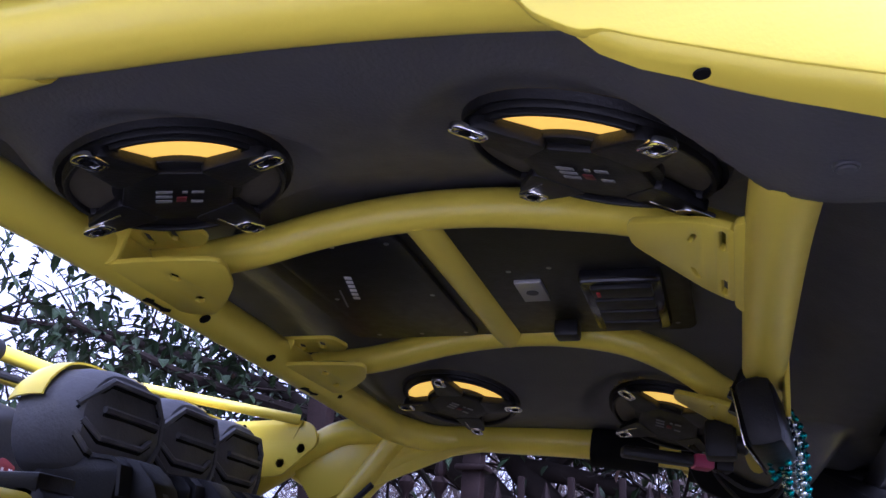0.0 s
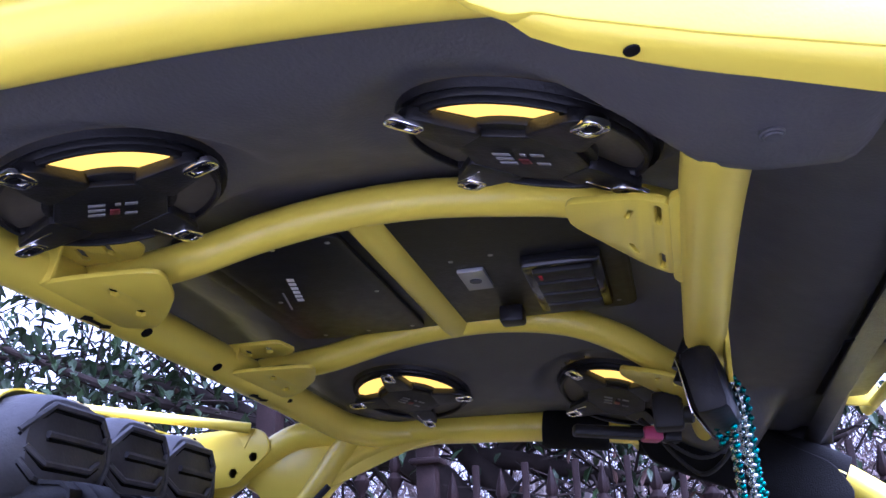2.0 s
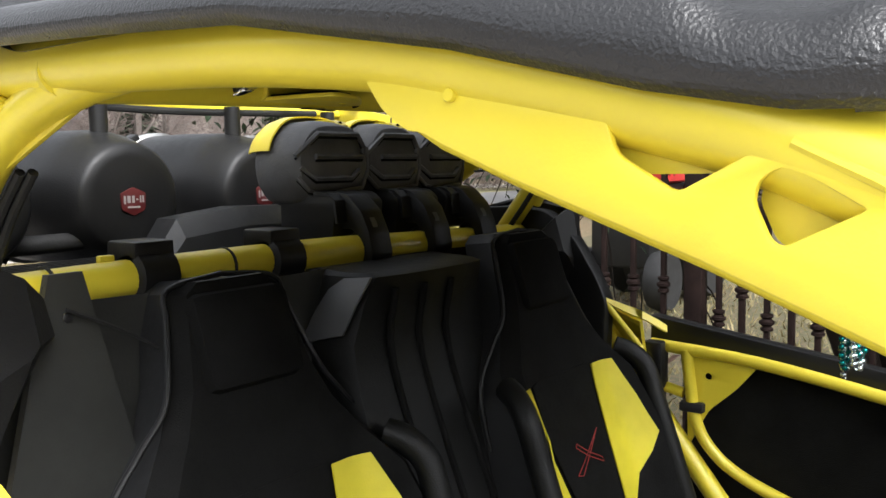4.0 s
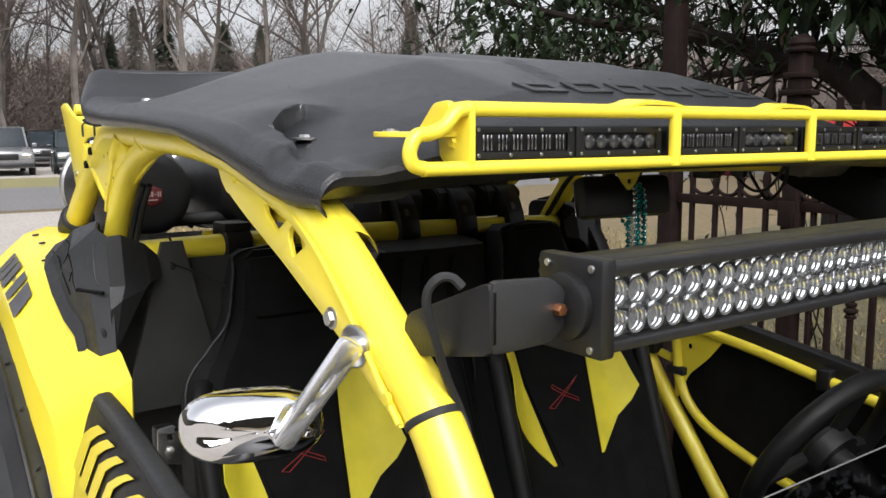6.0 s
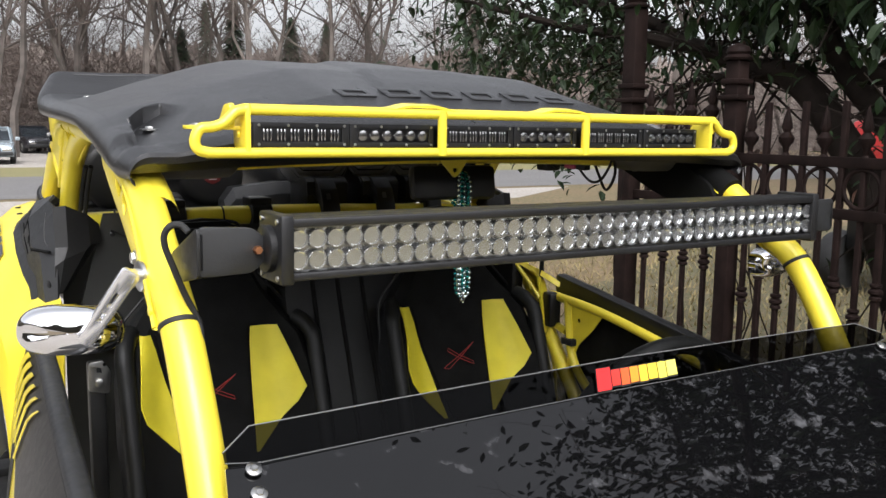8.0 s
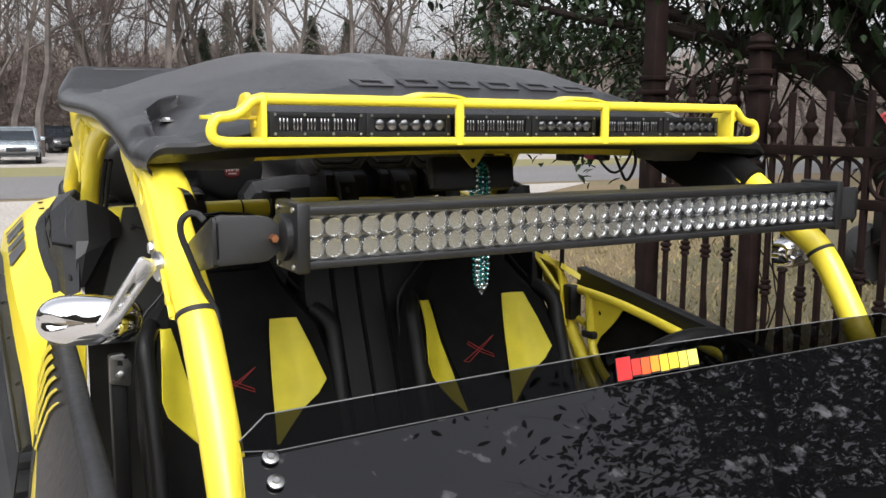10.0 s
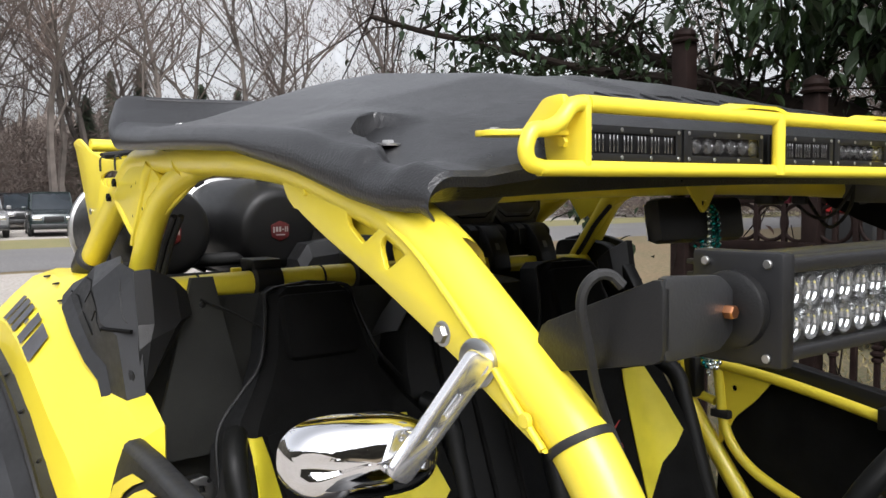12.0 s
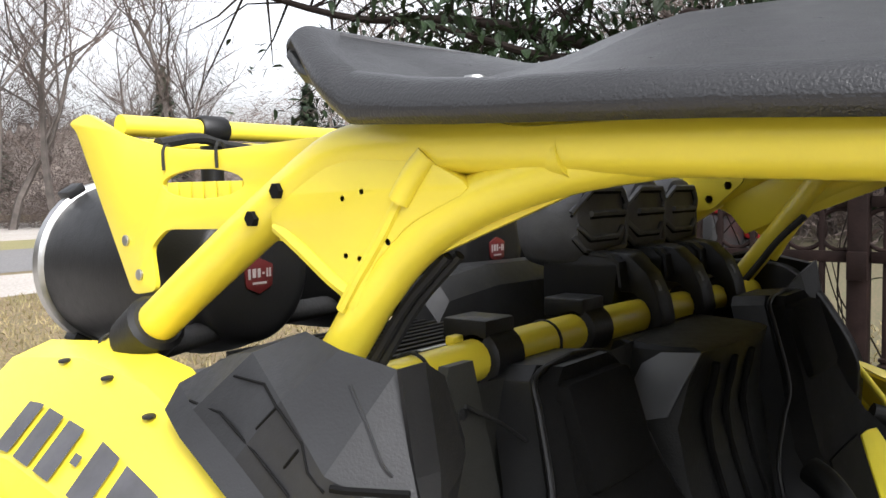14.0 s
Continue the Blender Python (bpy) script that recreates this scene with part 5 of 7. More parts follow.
    # word along the fender, as plain slanted blocks
    for y, w, v0, v1 in ((1.652, 0.033, 0.08, 0.92), (1.607, 0.033, 0.08, 0.92), (1.562, 0.033, 0.08, 0.92), (1.518, 0.014, 0.40, 0.56), (1.492, 0.033, 0.08, 0.92), (1.446, 0.056, 0.08, 0.92)):
        part("print_block", grid([[on_fender(y - 0.006 * (1 - v) - w * u, v) for u in (0, 0.33, 0.67, 1)] for v in np.linspace(v0, v1, 4)]), GREY_PRINT, fen, "", False)
    for y, v in ((1.56, -0.85), (1.66, -0.9), (1.46, -0.7)):
        q = on_fender(y, v)
        bolt(fen, q - Vector((0, 0, 0.003)), q + Vector((s * 0.1, 0, 1)), 0.007, 0.003, BLACK, "rivet", False)
    # black flare outside the fender
    FLA = [[(0.748, 1.78, 1.31), (0.775, 1.78, 1.305), (0.80, 1.78, 1.27), (0.86, 1.78, 1.22)],
           [(0.750, 1.62, 1.312), (0.778, 1.62, 1.31), (0.805, 1.62, 1.272), (0.865, 1.62, 1.22)],
           [(0.756, 1.46, 1.285), (0.782, 1.46, 1.282), (0.808, 1.46, 1.24), (0.865, 1.46, 1.19)],
           [(0.758, 1.34, 1.24), (0.785, 1.33, 1.238), (0.81, 1.32, 1.19), (0.86, 1.31, 1.13)],
           [(0.756, 1.24, 1.175), (0.784, 1.22, 1.17), (0.806, 1.21, 1.11), (0.85, 1.20, 1.04)],
           [(0.750, 1.15, 1.09), (0.780, 1.13, 1.08), (0.80, 1.12, 1.0), (0.835, 1.11, 0.92)],
           [(0.744, 1.09, 0.98), (0.772, 1.07, 0.96), (0.79, 1.06, 0.86), (0.82, 1.06, 0.78)]]
    fl = facet(g(FLA), GREY_PLASTIC, "fender_flare", buggy, "grey plastic fender flare")
    for r in FLA[1:6]:
        x, y, z = r[0]
        bolt(fl, (s * (x + 0.012), y, z + 0.002), (s * (x + 0.2), y, z + 0.3), 0.006, 0.003, BLACK, "rivet", False)
    part("flare_seam", tube([(s * r[1][0], r[1][1], r[1][2] + 0.004) for r in FLA], 0.006, 8, 4), BLACK, fl)
    part("flare_fin", sheet([(1.44, 1.285), (1.49, 1.345), (1.52, 1.300)], 0.006, yz(s * 0.79), (), 0.001), BLACK, fl)
    # wheel inside the flare
    ty = Matrix.Translation((s * 0.80, 1.62, 0.38)) @ pose(0, 0, 0, 0, 90, 0)
    wheel = part("wheel", lathe([(0.20, -0.10), (0.33, -0.13), (0.375, -0.11), (0.38, 0), (0.375, 0.11), (0.33, 0.13), (0.20, 0.10), (0.17, 0.04), (0.03, 0.05)], ty, 40), RUBBER, buggy)
    for k in range(22):
        part("tread_block", box((-0.012, -0.028, -0.12), (0.012, 0.028, -0.01), 0.003, ty @ pose(0, 0, 0, 0, 0, k * 360 / 22) @ pose(0.386, 0, 0)), RUBBER, wheel)
        part("tread_block", box((-0.012, -0.028, 0.01), (0.012, 0.028, 0.12), 0.003, ty @ pose(0, 0, 0, 0, 0, k * 360 / 22 + 8) @ pose(0.386, 0, 0)), RUBBER, wheel)
    tf = Matrix.Translation((s * 0.80, -0.95, 0.38)) @ pose(0, 0, 0, 0, 90, 0)
    part("wheel", lathe([(0.20, -0.10), (0.33, -0.13), (0.375, -0.11), (0.38, 0), (0.375, 0.11), (0.33, 0.13), (0.20, 0.10), (0.17, 0.04), (0.03, 0.05)], tf, 40), RUBBER, buggy)

# ---- doors ----
pdoor = thing("passenger_door", "black half door with yellow skin, chevron stripes and padded top", "door")
LINE = [(1.015, -0.662, 1.250), (0.90, -0.668, 1.249), (0.70, -0.680, 1.240), (0.45, -0.696, 1.225), (0.15, -0.712, 1.205)]
DARK_W = lambda t: (0.030 + 0.045 * t, 0.105 + 0.05 * t)


def door_at(t, v):
    """A place on the door's outer face: t from its rear to its front, v from the cap (0) to the yellow skin (1) and on down."""
    y = 1.015 - 0.865 * t
    x = lerp_table([(-q[0], q[1]) for q in LINE], -y) - 0.036
    z = lerp_table([(-q[0], q[2]) for q in LINE], -y) - 0.012
    w, h = DARK_W(t)
    if v <= 1:
        return Vector((x - w * v ** 0.8, y, z - h * v))
    return Vector((x - w - 0.016 * min(1, (v - 1) * 1.4) + 0.03 * max(0, v - 2), y, z - h - 0.13 * (v - 1)))


TS = [k / 12 for k in range(13)]
part("padded_top", thicken(grid([[(x, y, z - 0.02), (x - 0.004, y, z - 0.004), (x - 0.010, y, z), (x - 0.026, y, z - 0.001), (x - 0.034, y, z - 0.006), (x - 0.0365, y, z - 0.016)] for y, x, z in LINE]), 0.006), GREY_PLASTIC, pdoor, "satin black padded door top", sharp=50)
part("dark_skin", thicken(grid([[door_at(t, v) for v in (0, 0.25, 0.5, 0.75, 1.0)] for t in TS]), 0.004), BLACK, pdoor)
skin = part("door_skin", thicken(grid([[door_at(t, v) for v in (1.0, 1.3, 1.7, 2.2, 3.0, 4.0)] for t in TS]), 0.004), YELLOW_BODY, pdoor, "yellow door skin")
for k in range(6):
    t0, w = 0.030 + 0.074 * k, 0.0290 - 0.0037 * k
    pts = [(t0 - 0.004, 1.0), (t0 + 0.010, 0.72), (t0 + 0.026, 0.42), (t0 + 0.065, 0.24), (t0 + 0.105, 0.10)]
    bm = grid([[door_at(t - w, v + 0.02) + Vector((-0.0045, 0, 0.0025)), door_at(t + w, v - 0.02) + Vector((-0.0045, 0, 0.0025))] for t, v in pts])
    part("chevron", thicken(bm, 0.0016), YELLOW_BODY, pdoor)
for k in range(5):
    part("pin_stripe", tube([door_at(0.30 + 0.02 * k + 0.02 * j, 1.0 + 0.5 * j) + Vector((-0.003, 0, 0)) for j in range(4)], 0.0018, 6, 4), BLACK, pdoor)
striker = thing("door_striker", "zinc latch striker on a black post beside the passenger seat", "striker")
part("post", box((-0.580, 1.066, 0.44), (-0.545, 1.10, 1.15), 0.006), BLACK, striker)
latch = part("latch_plate", sheet(rounded([(-0.582, 1.090), (-0.540, 1.080), (-0.536, 1.130), (-0.552, 1.155), (-0.580, 1.152)], 0.006), 0.004, xz(1.060), [[(-0.566, 1.128), (-0.552, 1.126), (-0.554, 1.140), (-0.566, 1.142)]], 0.001), STEEL, striker)
part("latch_rotor", lathe([(0.010, 0), (0.010, 0.006), (0.005, 0.008)], along((-0.560, 1.058, 1.106), (-0.560, 0, 1.106)), 16), STEEL, latch)
bolt(latch, (-0.548, 1.058, 1.147), (-0.548, 0, 1.147), 0.004, 0.003, DARK_CAVITY, "bolt")

ddoor = thing("driver_door", "yellow tube-framed half door with black inner panel", "door")
part("upper_tube", tube([(0.68, 1.02, 1.205), (0.685, 0.80, 1.188), (0.69, 0.52, 1.140), (0.69, 0.20, 1.08)], 0.0125, 12, 5), YELLOW, ddoor)
part("upright_tube", tube([(0.68, 0.945, 1.20), (0.68, 0.935, 1.12), (0.68, 0.925, 1.06), (0.682, 0.90, 1.01), (0.685, 0.85, 0.965), (0.69, 0.76, 0.925), (0.69, 0.60, 0.88), (0.69, 0.4, 0.84)], 0.0125, 12, 5), YELLOW, ddoor)
part("gusset", sheet(rounded([(0.945, 1.20), (0.80, 1.185), (0.845, 1.13), (0.90, 1.08), (0.94, 1.00)], 0.012), 0.003, yz(0.684), [[(0.90 + 0.008 * math.cos(a), 1.15 + 0.008 * math.sin(a)) for a in np.linspace(0, 6.28, 12)[:-1]]], 0.001), YELLOW, ddoor)
part("inner_panel", sheet([(0.95, 1.20), (0.15, 1.10), (0.15, 0.6), (0.98, 0.6)], 0.006, yz(0.715)), CLOTH, ddoor)
part("top_panel", sheet([(1.03, 1.255), (0.50, 1.178), (0.12, 1.105), (0.12, 1.06), (0.50, 1.135), (1.03, 1.20)], 0.03, yz(0.725), (), 0.004), BLACK, ddoor)
part("clip", box((0.672, 0.53, 1.125), (0.705, 0.56, 1.17), 0.003), BLACK, ddoor)
part("hinge_strap", box((0.664, 0.905, 1.075), (0.700, 0.955, 1.095), 0.004), RUBBER, ddoor)
post = thing("side_brace", "yellow tubular cockpit brace beside the driver seat with black latch", "brace")
part("brace_tube", tube([(0.672, 1.16, 1.275), (0.675, 1.06, 1.145), (0.678, 0.96, 1.01), (0.68, 0.86, 0.88), (0.68, 0.76, 0.75)], 0.021, 14, 4), YELLOW, post)
part("brace_cap", thicken(grid([[(0.583, 1.088, 1.311), (0.590, 1.080, 1.298)], [(0.612, 1.064, 1.296), (0.618, 1.052, 1.276)], [(0.645, 1.032, 1.277), (0.648, 1.018, 1.256)], [(0.672, 1.006, 1.256), (0.668, 0.998, 1.238)], [(0.686, 0.992, 1.243), (0.682, 0.990, 1.230)]]), 0.005), YELLOW, post)
part("brace_rod", tube([(0.590, 1.082, 1.298), (0.612, 1.052, 1.250), (0.634, 1.020, 1.200)], 0.0065, 10, 2), YELLOW, post)
part("latch_block", box((0.648, 0.985, 1.115), (0.69, 1.03, 1.215), 0.008), BLACK, post)
part("stub", tube([(0.68, 1.0, 1.12), (0.68, 0.95, 1.11)], 0.011, 10, 1, False), YELLOW, post)
part("belt_buckle", sheet(rounded([(-0.02, -0.028), (0.02, -0.028), (0.024, 0.028), (-0.024, 0.028)], 0.007), 0.003, Matrix.Translation((0.625, 1.0, 1.095)) @ pose(0, 0, 0, 78, 0, 18), [rounded([(-0.012, -0.018), (0.012, -0.018), (0.012, 0.004), (-0.012, 0.004)], 0.004)], 0.001), STEEL, post)
part("belt", grid([[(0.632, 1.02, z), (0.66, 1.035, z)] for z in (0.7, 1.08, 1.20, 1.36)]), CLOTH, post)

# ---- half windscreen ----
ws = thing("half_windscreen", "dark smoked polycarbonate half windscreen, dusty and glossy, sky specks painted in", "windscreen")
EDGE = [(-0.615, -0.022, 1.318), (-0.575, 0.006, 1.334), (-0.40, 0.006, 1.337), (0, 0.006, 1.342), (0.40, 0.006, 1.337), (0.575, 0.006, 1.334), (0.615, -0.022, 1.318)]
LIP = [(-0.615, -0.030, 1.308), (-0.575, -0.0345, 1.3035), (-0.40, -0.0335, 1.3055), (0, -0.033, 1.3085), (0.40, -0.0335, 1.3055), (0.575, -0.0345, 1.3035), (0.615, -0.030, 1.308)]
part("upper_strip", grid([LIP, EDGE]), SMOKE, ws, "clear smoked upper edge", sharp=20)
part("edge_line", tube(EDGE, 0.0009, 6, 1, False), mat("polished_edge", (0.14, 0.14, 0.14), 0.3), ws)
part("seam_line", tube([(x, y - 0.001, z + 0.001) for x, y, z in LIP], 0.0007, 6, 1, False), mat("polished_seam", (0.09, 0.09, 0.09), 0.35), ws)
part("main_sheet", thicken(grid([[(x * (1 + 0.25 * t), -0.0315 - 0.635 * t, 1.3030 + 0.006 * (1 - (x / 0.62) ** 2) - 0.352 * t - 0.10 * t * t) for x in np.linspace(-0.615, 0.615, 25)] for t in np.linspace(0, 1, 12)]), 0.005), SMOKE_DARK, ws, "dusty dark smoked screen, sky specks painted in")
for s in (-1, 1):
    for (x, y, z) in ((0.5866, -0.0432, 1.2972), (0.5909, -0.0723, 1.2807)):
        bolt(ws, (s * x, y, z + 0.004), (s * x, y - 0.5, z + 0.9), 0.0048, 0.004, STEEL, "bolt", True, 0.0095)
# word mark on the clear strip, as slanted blocks running from red to yellow over a dark edge
cols = [(0.62, 0.02, 0.02), (0.66, 0.03, 0.02), (0.70, 0.09, 0.02), (0.75, 0.24, 0.02), (0.80, 0.45, 0.03), (0.80, 0.58, 0.04), (0.80, 0.68, 0.08), (0.80, 0.72, 0.12)]
MARK_EDGE = mat("decal_edge", (0.006, 0.006, 0.006), 0.5, var=0.05)


def on_strip(x, v, lift):
    return (x + 0.020 * (1 - v), -0.0025 - 0.031 * v - 0.55 * lift, 1.3375 - 0.030 * v + lift)


def mark(x0, x1, v0, v1, material, lift, name="decal_stroke"):
    return part(name, thicken(grid([[on_strip(x0 + (x1 - x0) * u, v, lift) for u in (0, 0.5, 1)] for v in (v0, (v0 + v1) / 2, v1)]), 0.0005), material, ws)


xs = [-0.080, -0.052, -0.034, -0.016, 0.002, 0.020, 0.040, 0.058, 0.080]
for k in range(8):
    mk = mat("decal_print", cols[k], 0.4, var=0.05)
    top, low = (0.18, 0.98) if k == 0 else (0.30, 0.90 - 0.03 * (k % 2))
    a, b = xs[k], xs[k + 1] - 0.0022
    mark(a - 0.0012, b + 0.0012, top - 0.05, low + 0.05, MARK_EDGE, 0.0036, "decal_edge")
    mark(a, b, top, low, mk, 0.0046)
part("hood", thicken(grid([[(x * (1 - 0.15 * t), -0.02 - 1.25 * t, 1.09 - 0.30 * t * t - 0.04 * (x / 0.6) ** 2) for x in np.linspace(-0.66, 0.66, 15)] for t in np.linspace(0, 1, 10)]), 0.006), YELLOW_BODY, buggy, "yellow hood")
for s in (-1, 1):
    part("front_fender", thicken(grid([[(s * (0.60 + 0.28 * t), y, 1.08 - 0.16 * t * t - 0.25 * (y + 0.35) ** 2) for t in np.linspace(0, 1, 8)] for y in np.linspace(-1.25, 0.0, 10)]), 0.006), GREY_PLASTIC, buggy, "grey plastic front fender")
part("pillar_boot", tube([(-0.638, 0.012, 1.19), (-0.645, -0.02, 1.12), (-0.655, -0.07, 1.02)], 0.034, 16, 4), RUBBER, buggy)
part("pillar_boot", tube([(0.638, 0.012, 1.19), (0.645, -0.02, 1.12), (0.655, -0.07, 1.02)], 0.034, 16, 4), RUBBER, buggy)
for k in range(2):
    plug = thing("cable_plug", "grey capped wiring plug beside the pillar foot", "plug", "wiring plugs")
    part("plug", lathe([(0.006, 0), (0.0075, 0.004), (0.0075, 0.03), (0.006, 0.034)], along((-0.655 + 0.022 * k, 0.10, 1.155 + 0.004 * k), (-0.672 + 0.022 * k, 0.11, 1.19)), 12), mat("grey_cap", (0.30, 0.29, 0.27), 0.6), plug)
    part("sleeve", tube([(-0.655 + 0.022 * k, 0.10, 1.155), (-0.64 + 0.022 * k, 0.09, 1.11), (-0.62 + 0.022 * k, 0.06, 1.05)], 0.009, 10, 3), RUBBER, plug)

# ---- steering wheel ----
sw_t = thing("steering_wheel", "thick black leather steering wheel with grey stitching", "steering wheel")
SW = Matrix.Translation((0.455, 0.41, 1.085)) @ pose(0, 0, 0, -62, 0, 0)
part("rim", tube([SW @ Vector((0.185 * math.cos(a), 0.168 * math.sin(a), 0)) for a in np.linspace(0, 2 * math.pi, 41)], 0.020, 14, 1), VINYL, sw_t)
part("hub", lathe([(0.055, -0.03), (0.06, 0.0), (0.05, 0.012)], SW, 24), BLACK, sw_t)
for a in (0.2, 2.94, 4.71):
    part("spoke", tube([SW @ Vector((0.04 * math.cos(a), 0.04 * math.sin(a), 0)), SW @ Vector((0.16 * math.cos(a), 0.145 * math.sin(a), 0))], 0.013, 8, 1, False), BLACK, sw_t)
part("column", tube([SW @ Vector((0, 0, -0.02)), SW @ Vector((0, 0, -0.30))], 0.03, 12, 1, False), BLACK, sw_t)

# ---- harness bar with clamps and pods ----
hb = thing("harness_bar", "yellow tubular harness bar behind the seats with black clamps", "harness bar")
part("bar", tube([(-0.575, 1.28, 1.440), (-0.3, 1.28, 1.444), (0, 1.28, 1.444), (0.3, 1.28, 1.436), (0.575, 1.28, 1.43)], 0.0245, 18, 4), YELLOW, hb)
for x in (-0.335, -0.108):
    cl = part("clamp", lathe([(0.029, -0.030), (0.0345, -0.026), (0.0345, 0.026), (0.029, 0.030)], along((x, 1.28, 1.444), (x + 1, 1.28, 1.444)), 18), BLACK, hb)
    part("clamp_head", box((x - 0.030, 1.262, 1.462), (x + 0.030, 1.325, 1.490), 0.004), BLACK, cl)
    part("clamp_foot", box((x - 0.016, 1.27, 1.33), (x + 0.016, 1.30, 1.43), 0.004), BLACK, cl)
    bolt(cl, (x + 0.012, 1.255, 1.452), (x + 0.012, 0, 1.452), 0.004, 0.003, STEEL, "screw", False)
for x in (-0.21, -0.475):
    part("cable_tie", tube([(x, 1.28 + 0.0262 * math.cos(a), 1.443 + 0.0262 * math.sin(a)) for a in np.linspace(0, 6.28, 18)], 0.0022, 6, 1), RUBBER, hb)
part("lug", box((-0.40, 1.282, 1.464), (-0.38, 1.294, 1.475), 0.002), YELLOW, hb)
amp2 = thing("finned_amplifier", "black finned amplifier box lying behind the harness bar", "amplifier")
part("case", box((-0.50, 1.36, 1.395), (-0.14, 1.58, 1.435), 0.008), BLACK, amp2)
for k in range(11):
    part("fin", box((-0.49, 1.37 + k * 0.019, 1.434), (-0.15, 1.378 + k * 0.019, 1.444), 0.001), BLACK, amp2)
part("print_bar", box((-0.36, 1.361, 1.4445), (-0.27, 1.367, 1.4455)), WHITE, amp2)
shield = thing("seat_back_fin", "dark grey plastic fin rising before the harness bar", "fin")
part("fin", thicken(grid([[(-0.500 + 0.008 * t + u * (0.100 - 0.080 * t), 1.195 + 0.020 * t, 1.15 + 0.318 * t) for u in (-1, -0.5, 0, 0.5, 1)] for t in np.linspace(0, 1, 6)]), 0.012), INNER_GREY, shield)
bolt(shield, (-0.495, 1.200, 1.42), (-0.495, 0, 1.42), 0.006, 0.003, BLACK, "rivet", False)
part("slack_cable", tube([(-0.50, 1.192, 1.43), (-0.434, 1.196, 1.398), (-0.370, 1.200, 1.360), (-0.352, 1.200, 1.356), (-0.330, 1.210, 1.385)], 0.0022, 6, 4), RUBBER, shield)
part("edge_rib", tube([(-0.595, 1.190, 1.16), (-0.553, 1.200, 1.30), (-0.512, 1.210, 1.455)], 0.004, 8, 4), GREY_PLASTIC, shield)

# pod grey lifted for the highlights along the ribs
POD_EDGE = mat("highlit_grey_rib", (0.105, 0.106, 0.11), 0.5, var=0.3, vscale=30, bump=0.3, bscale=180)


def pod(cx, w, label, arm):
    """A moulded pod with tread-like ribs on its nose and a yellow rim, seated on a black bracket over the bar."""
    pd = thing("ridged_pod", label, "pod", "ridged pods")
    cz, H = 1.583, 0.078
    shape = [(-0.62, -0.92), (0.62, -0.92), (0.93, -0.45), (1.0, 0.05), (0.92, 0.52), (0.62, 0.90), (0.30, 1.0), (-0.30, 1.0), (-0.62, 0.90), (-0.92, 0.52), (-1.0, 0.05), (-0.93, -0.45)]
    ringp = rounded(shape, 0.22, 3)
    rows = [[(cx + u * w * k, y, cz + v * H * k) for u, v in ringp + ringp[:1]] for y, k in ((1.350, 0.30), (1.353, 0.70), (1.360, 0.88), (1.374, 0.97), (1.40, 1.01), (1.44, 1.0), (1.468, 0.92), (1.48, 0.6))]
    part("shell", grid(rows), POD_RUBBER, pd, sharp=30)
    part("front", grid([rows[0], [(cx, 1.349, cz)] * len(rows[0])]), POD_RUBBER, pd)
    def on_nose(u, v):
        r = max(abs(u), abs(v))
        return Vector((cx + u * w, 1.3475 + 0.004 * smoothstep(0.3, 0.75, r) + 0.024 * smoothstep(0.66, 1.02, r) ** 1.6, cz + v * H))
    # raised tread ribs with flat tops, their highlights put in as paler grey
    for run, wd in (([(-0.92, 0.22), (-0.52, 0.70), (0.50, 0.70), (0.66, 0.40), (0.60, 0.20), (-0.60, 0.20)], 0.010),
                    ([(0.86, 0.42), (0.84, -0.12), (0.56, -0.52), (-0.10, -0.60)], 0.010), ([(-0.86, -0.02), (-0.60, -0.28), (0.28, -0.28), (0.50, -0.10)], 0.009),
                    ([(-0.40, -0.62), (-0.76, -0.52), (-0.90, -0.24)], 0.008)):
        pts = [on_nose(u, v) for u, v in run]
        fine = [p.lerp(q, t) for p, q in zip(pts, pts[1:]) for t in (0, 0.34, 0.67)] + [pts[-1]]
        part("ridge", tube_into(bmesh.new(), [p - Vector((0, 0.0010, 0)) for p in fine], wd * 0.50, 6), POD_EDGE, pd, "rib with its highlight painted in paler grey", False)
        # dark tube under each rib, painted in for the groove's shade
        part("groove_shade", tube_into(bmesh.new(), [p + Vector((0.001, 0.0006, -wd * 0.62)) for p in fine], wd * 0.30, 6), DARK_CAVITY, pd, "", False)
    band = [(u, v) for u, v in ringp if v > 0.30]
    band.sort(key=lambda q: q[0])
    part("yellow_rim", thicken(grid([[(cx + u * (w * k + 0.009), y, cz + v * (H * k + 0.009)) for u, v in band] for y, k in ((1.418, 1.01), (1.44, 1.01), (1.468, 0.94), (1.486, 0.84))]), 0.003), YELLOW_BODY, pd, "yellow rim band")
    part("yellow_tongue", thicken(grid([[(cx + 0.3 * w + u * 0.013, y, cz + H * k + 0.0035) for u in (-1, 0, 1)] for y, k in ((1.366, 0.86), (1.376, 0.95), (1.395, 1.0), (1.422, 1.01))]), 0.003), YELLOW_BODY, pd, "yellow tongue")
    bolt(pd, (cx + 0.3 * w, 1.374, cz + 0.95 * H), (cx + 0.3 * w, 1.2, 1.72), 0.004, 0.003, DARK_CAVITY, "screw", False)
    # angled bracket: a cheeked block behind the bar, a sloped face and a hooked arm clasping the bar
    foot = part("bracket", sheet(rounded([(1.312, 1.462), (1.43, 1.450), (1.43, 1.520), (1.36, 1.537), (1.322, 1.534), (1.304, 1.520)], 0.006), 0.116, yz(cx - 0.004), (), 0.003), BLACK, pd)
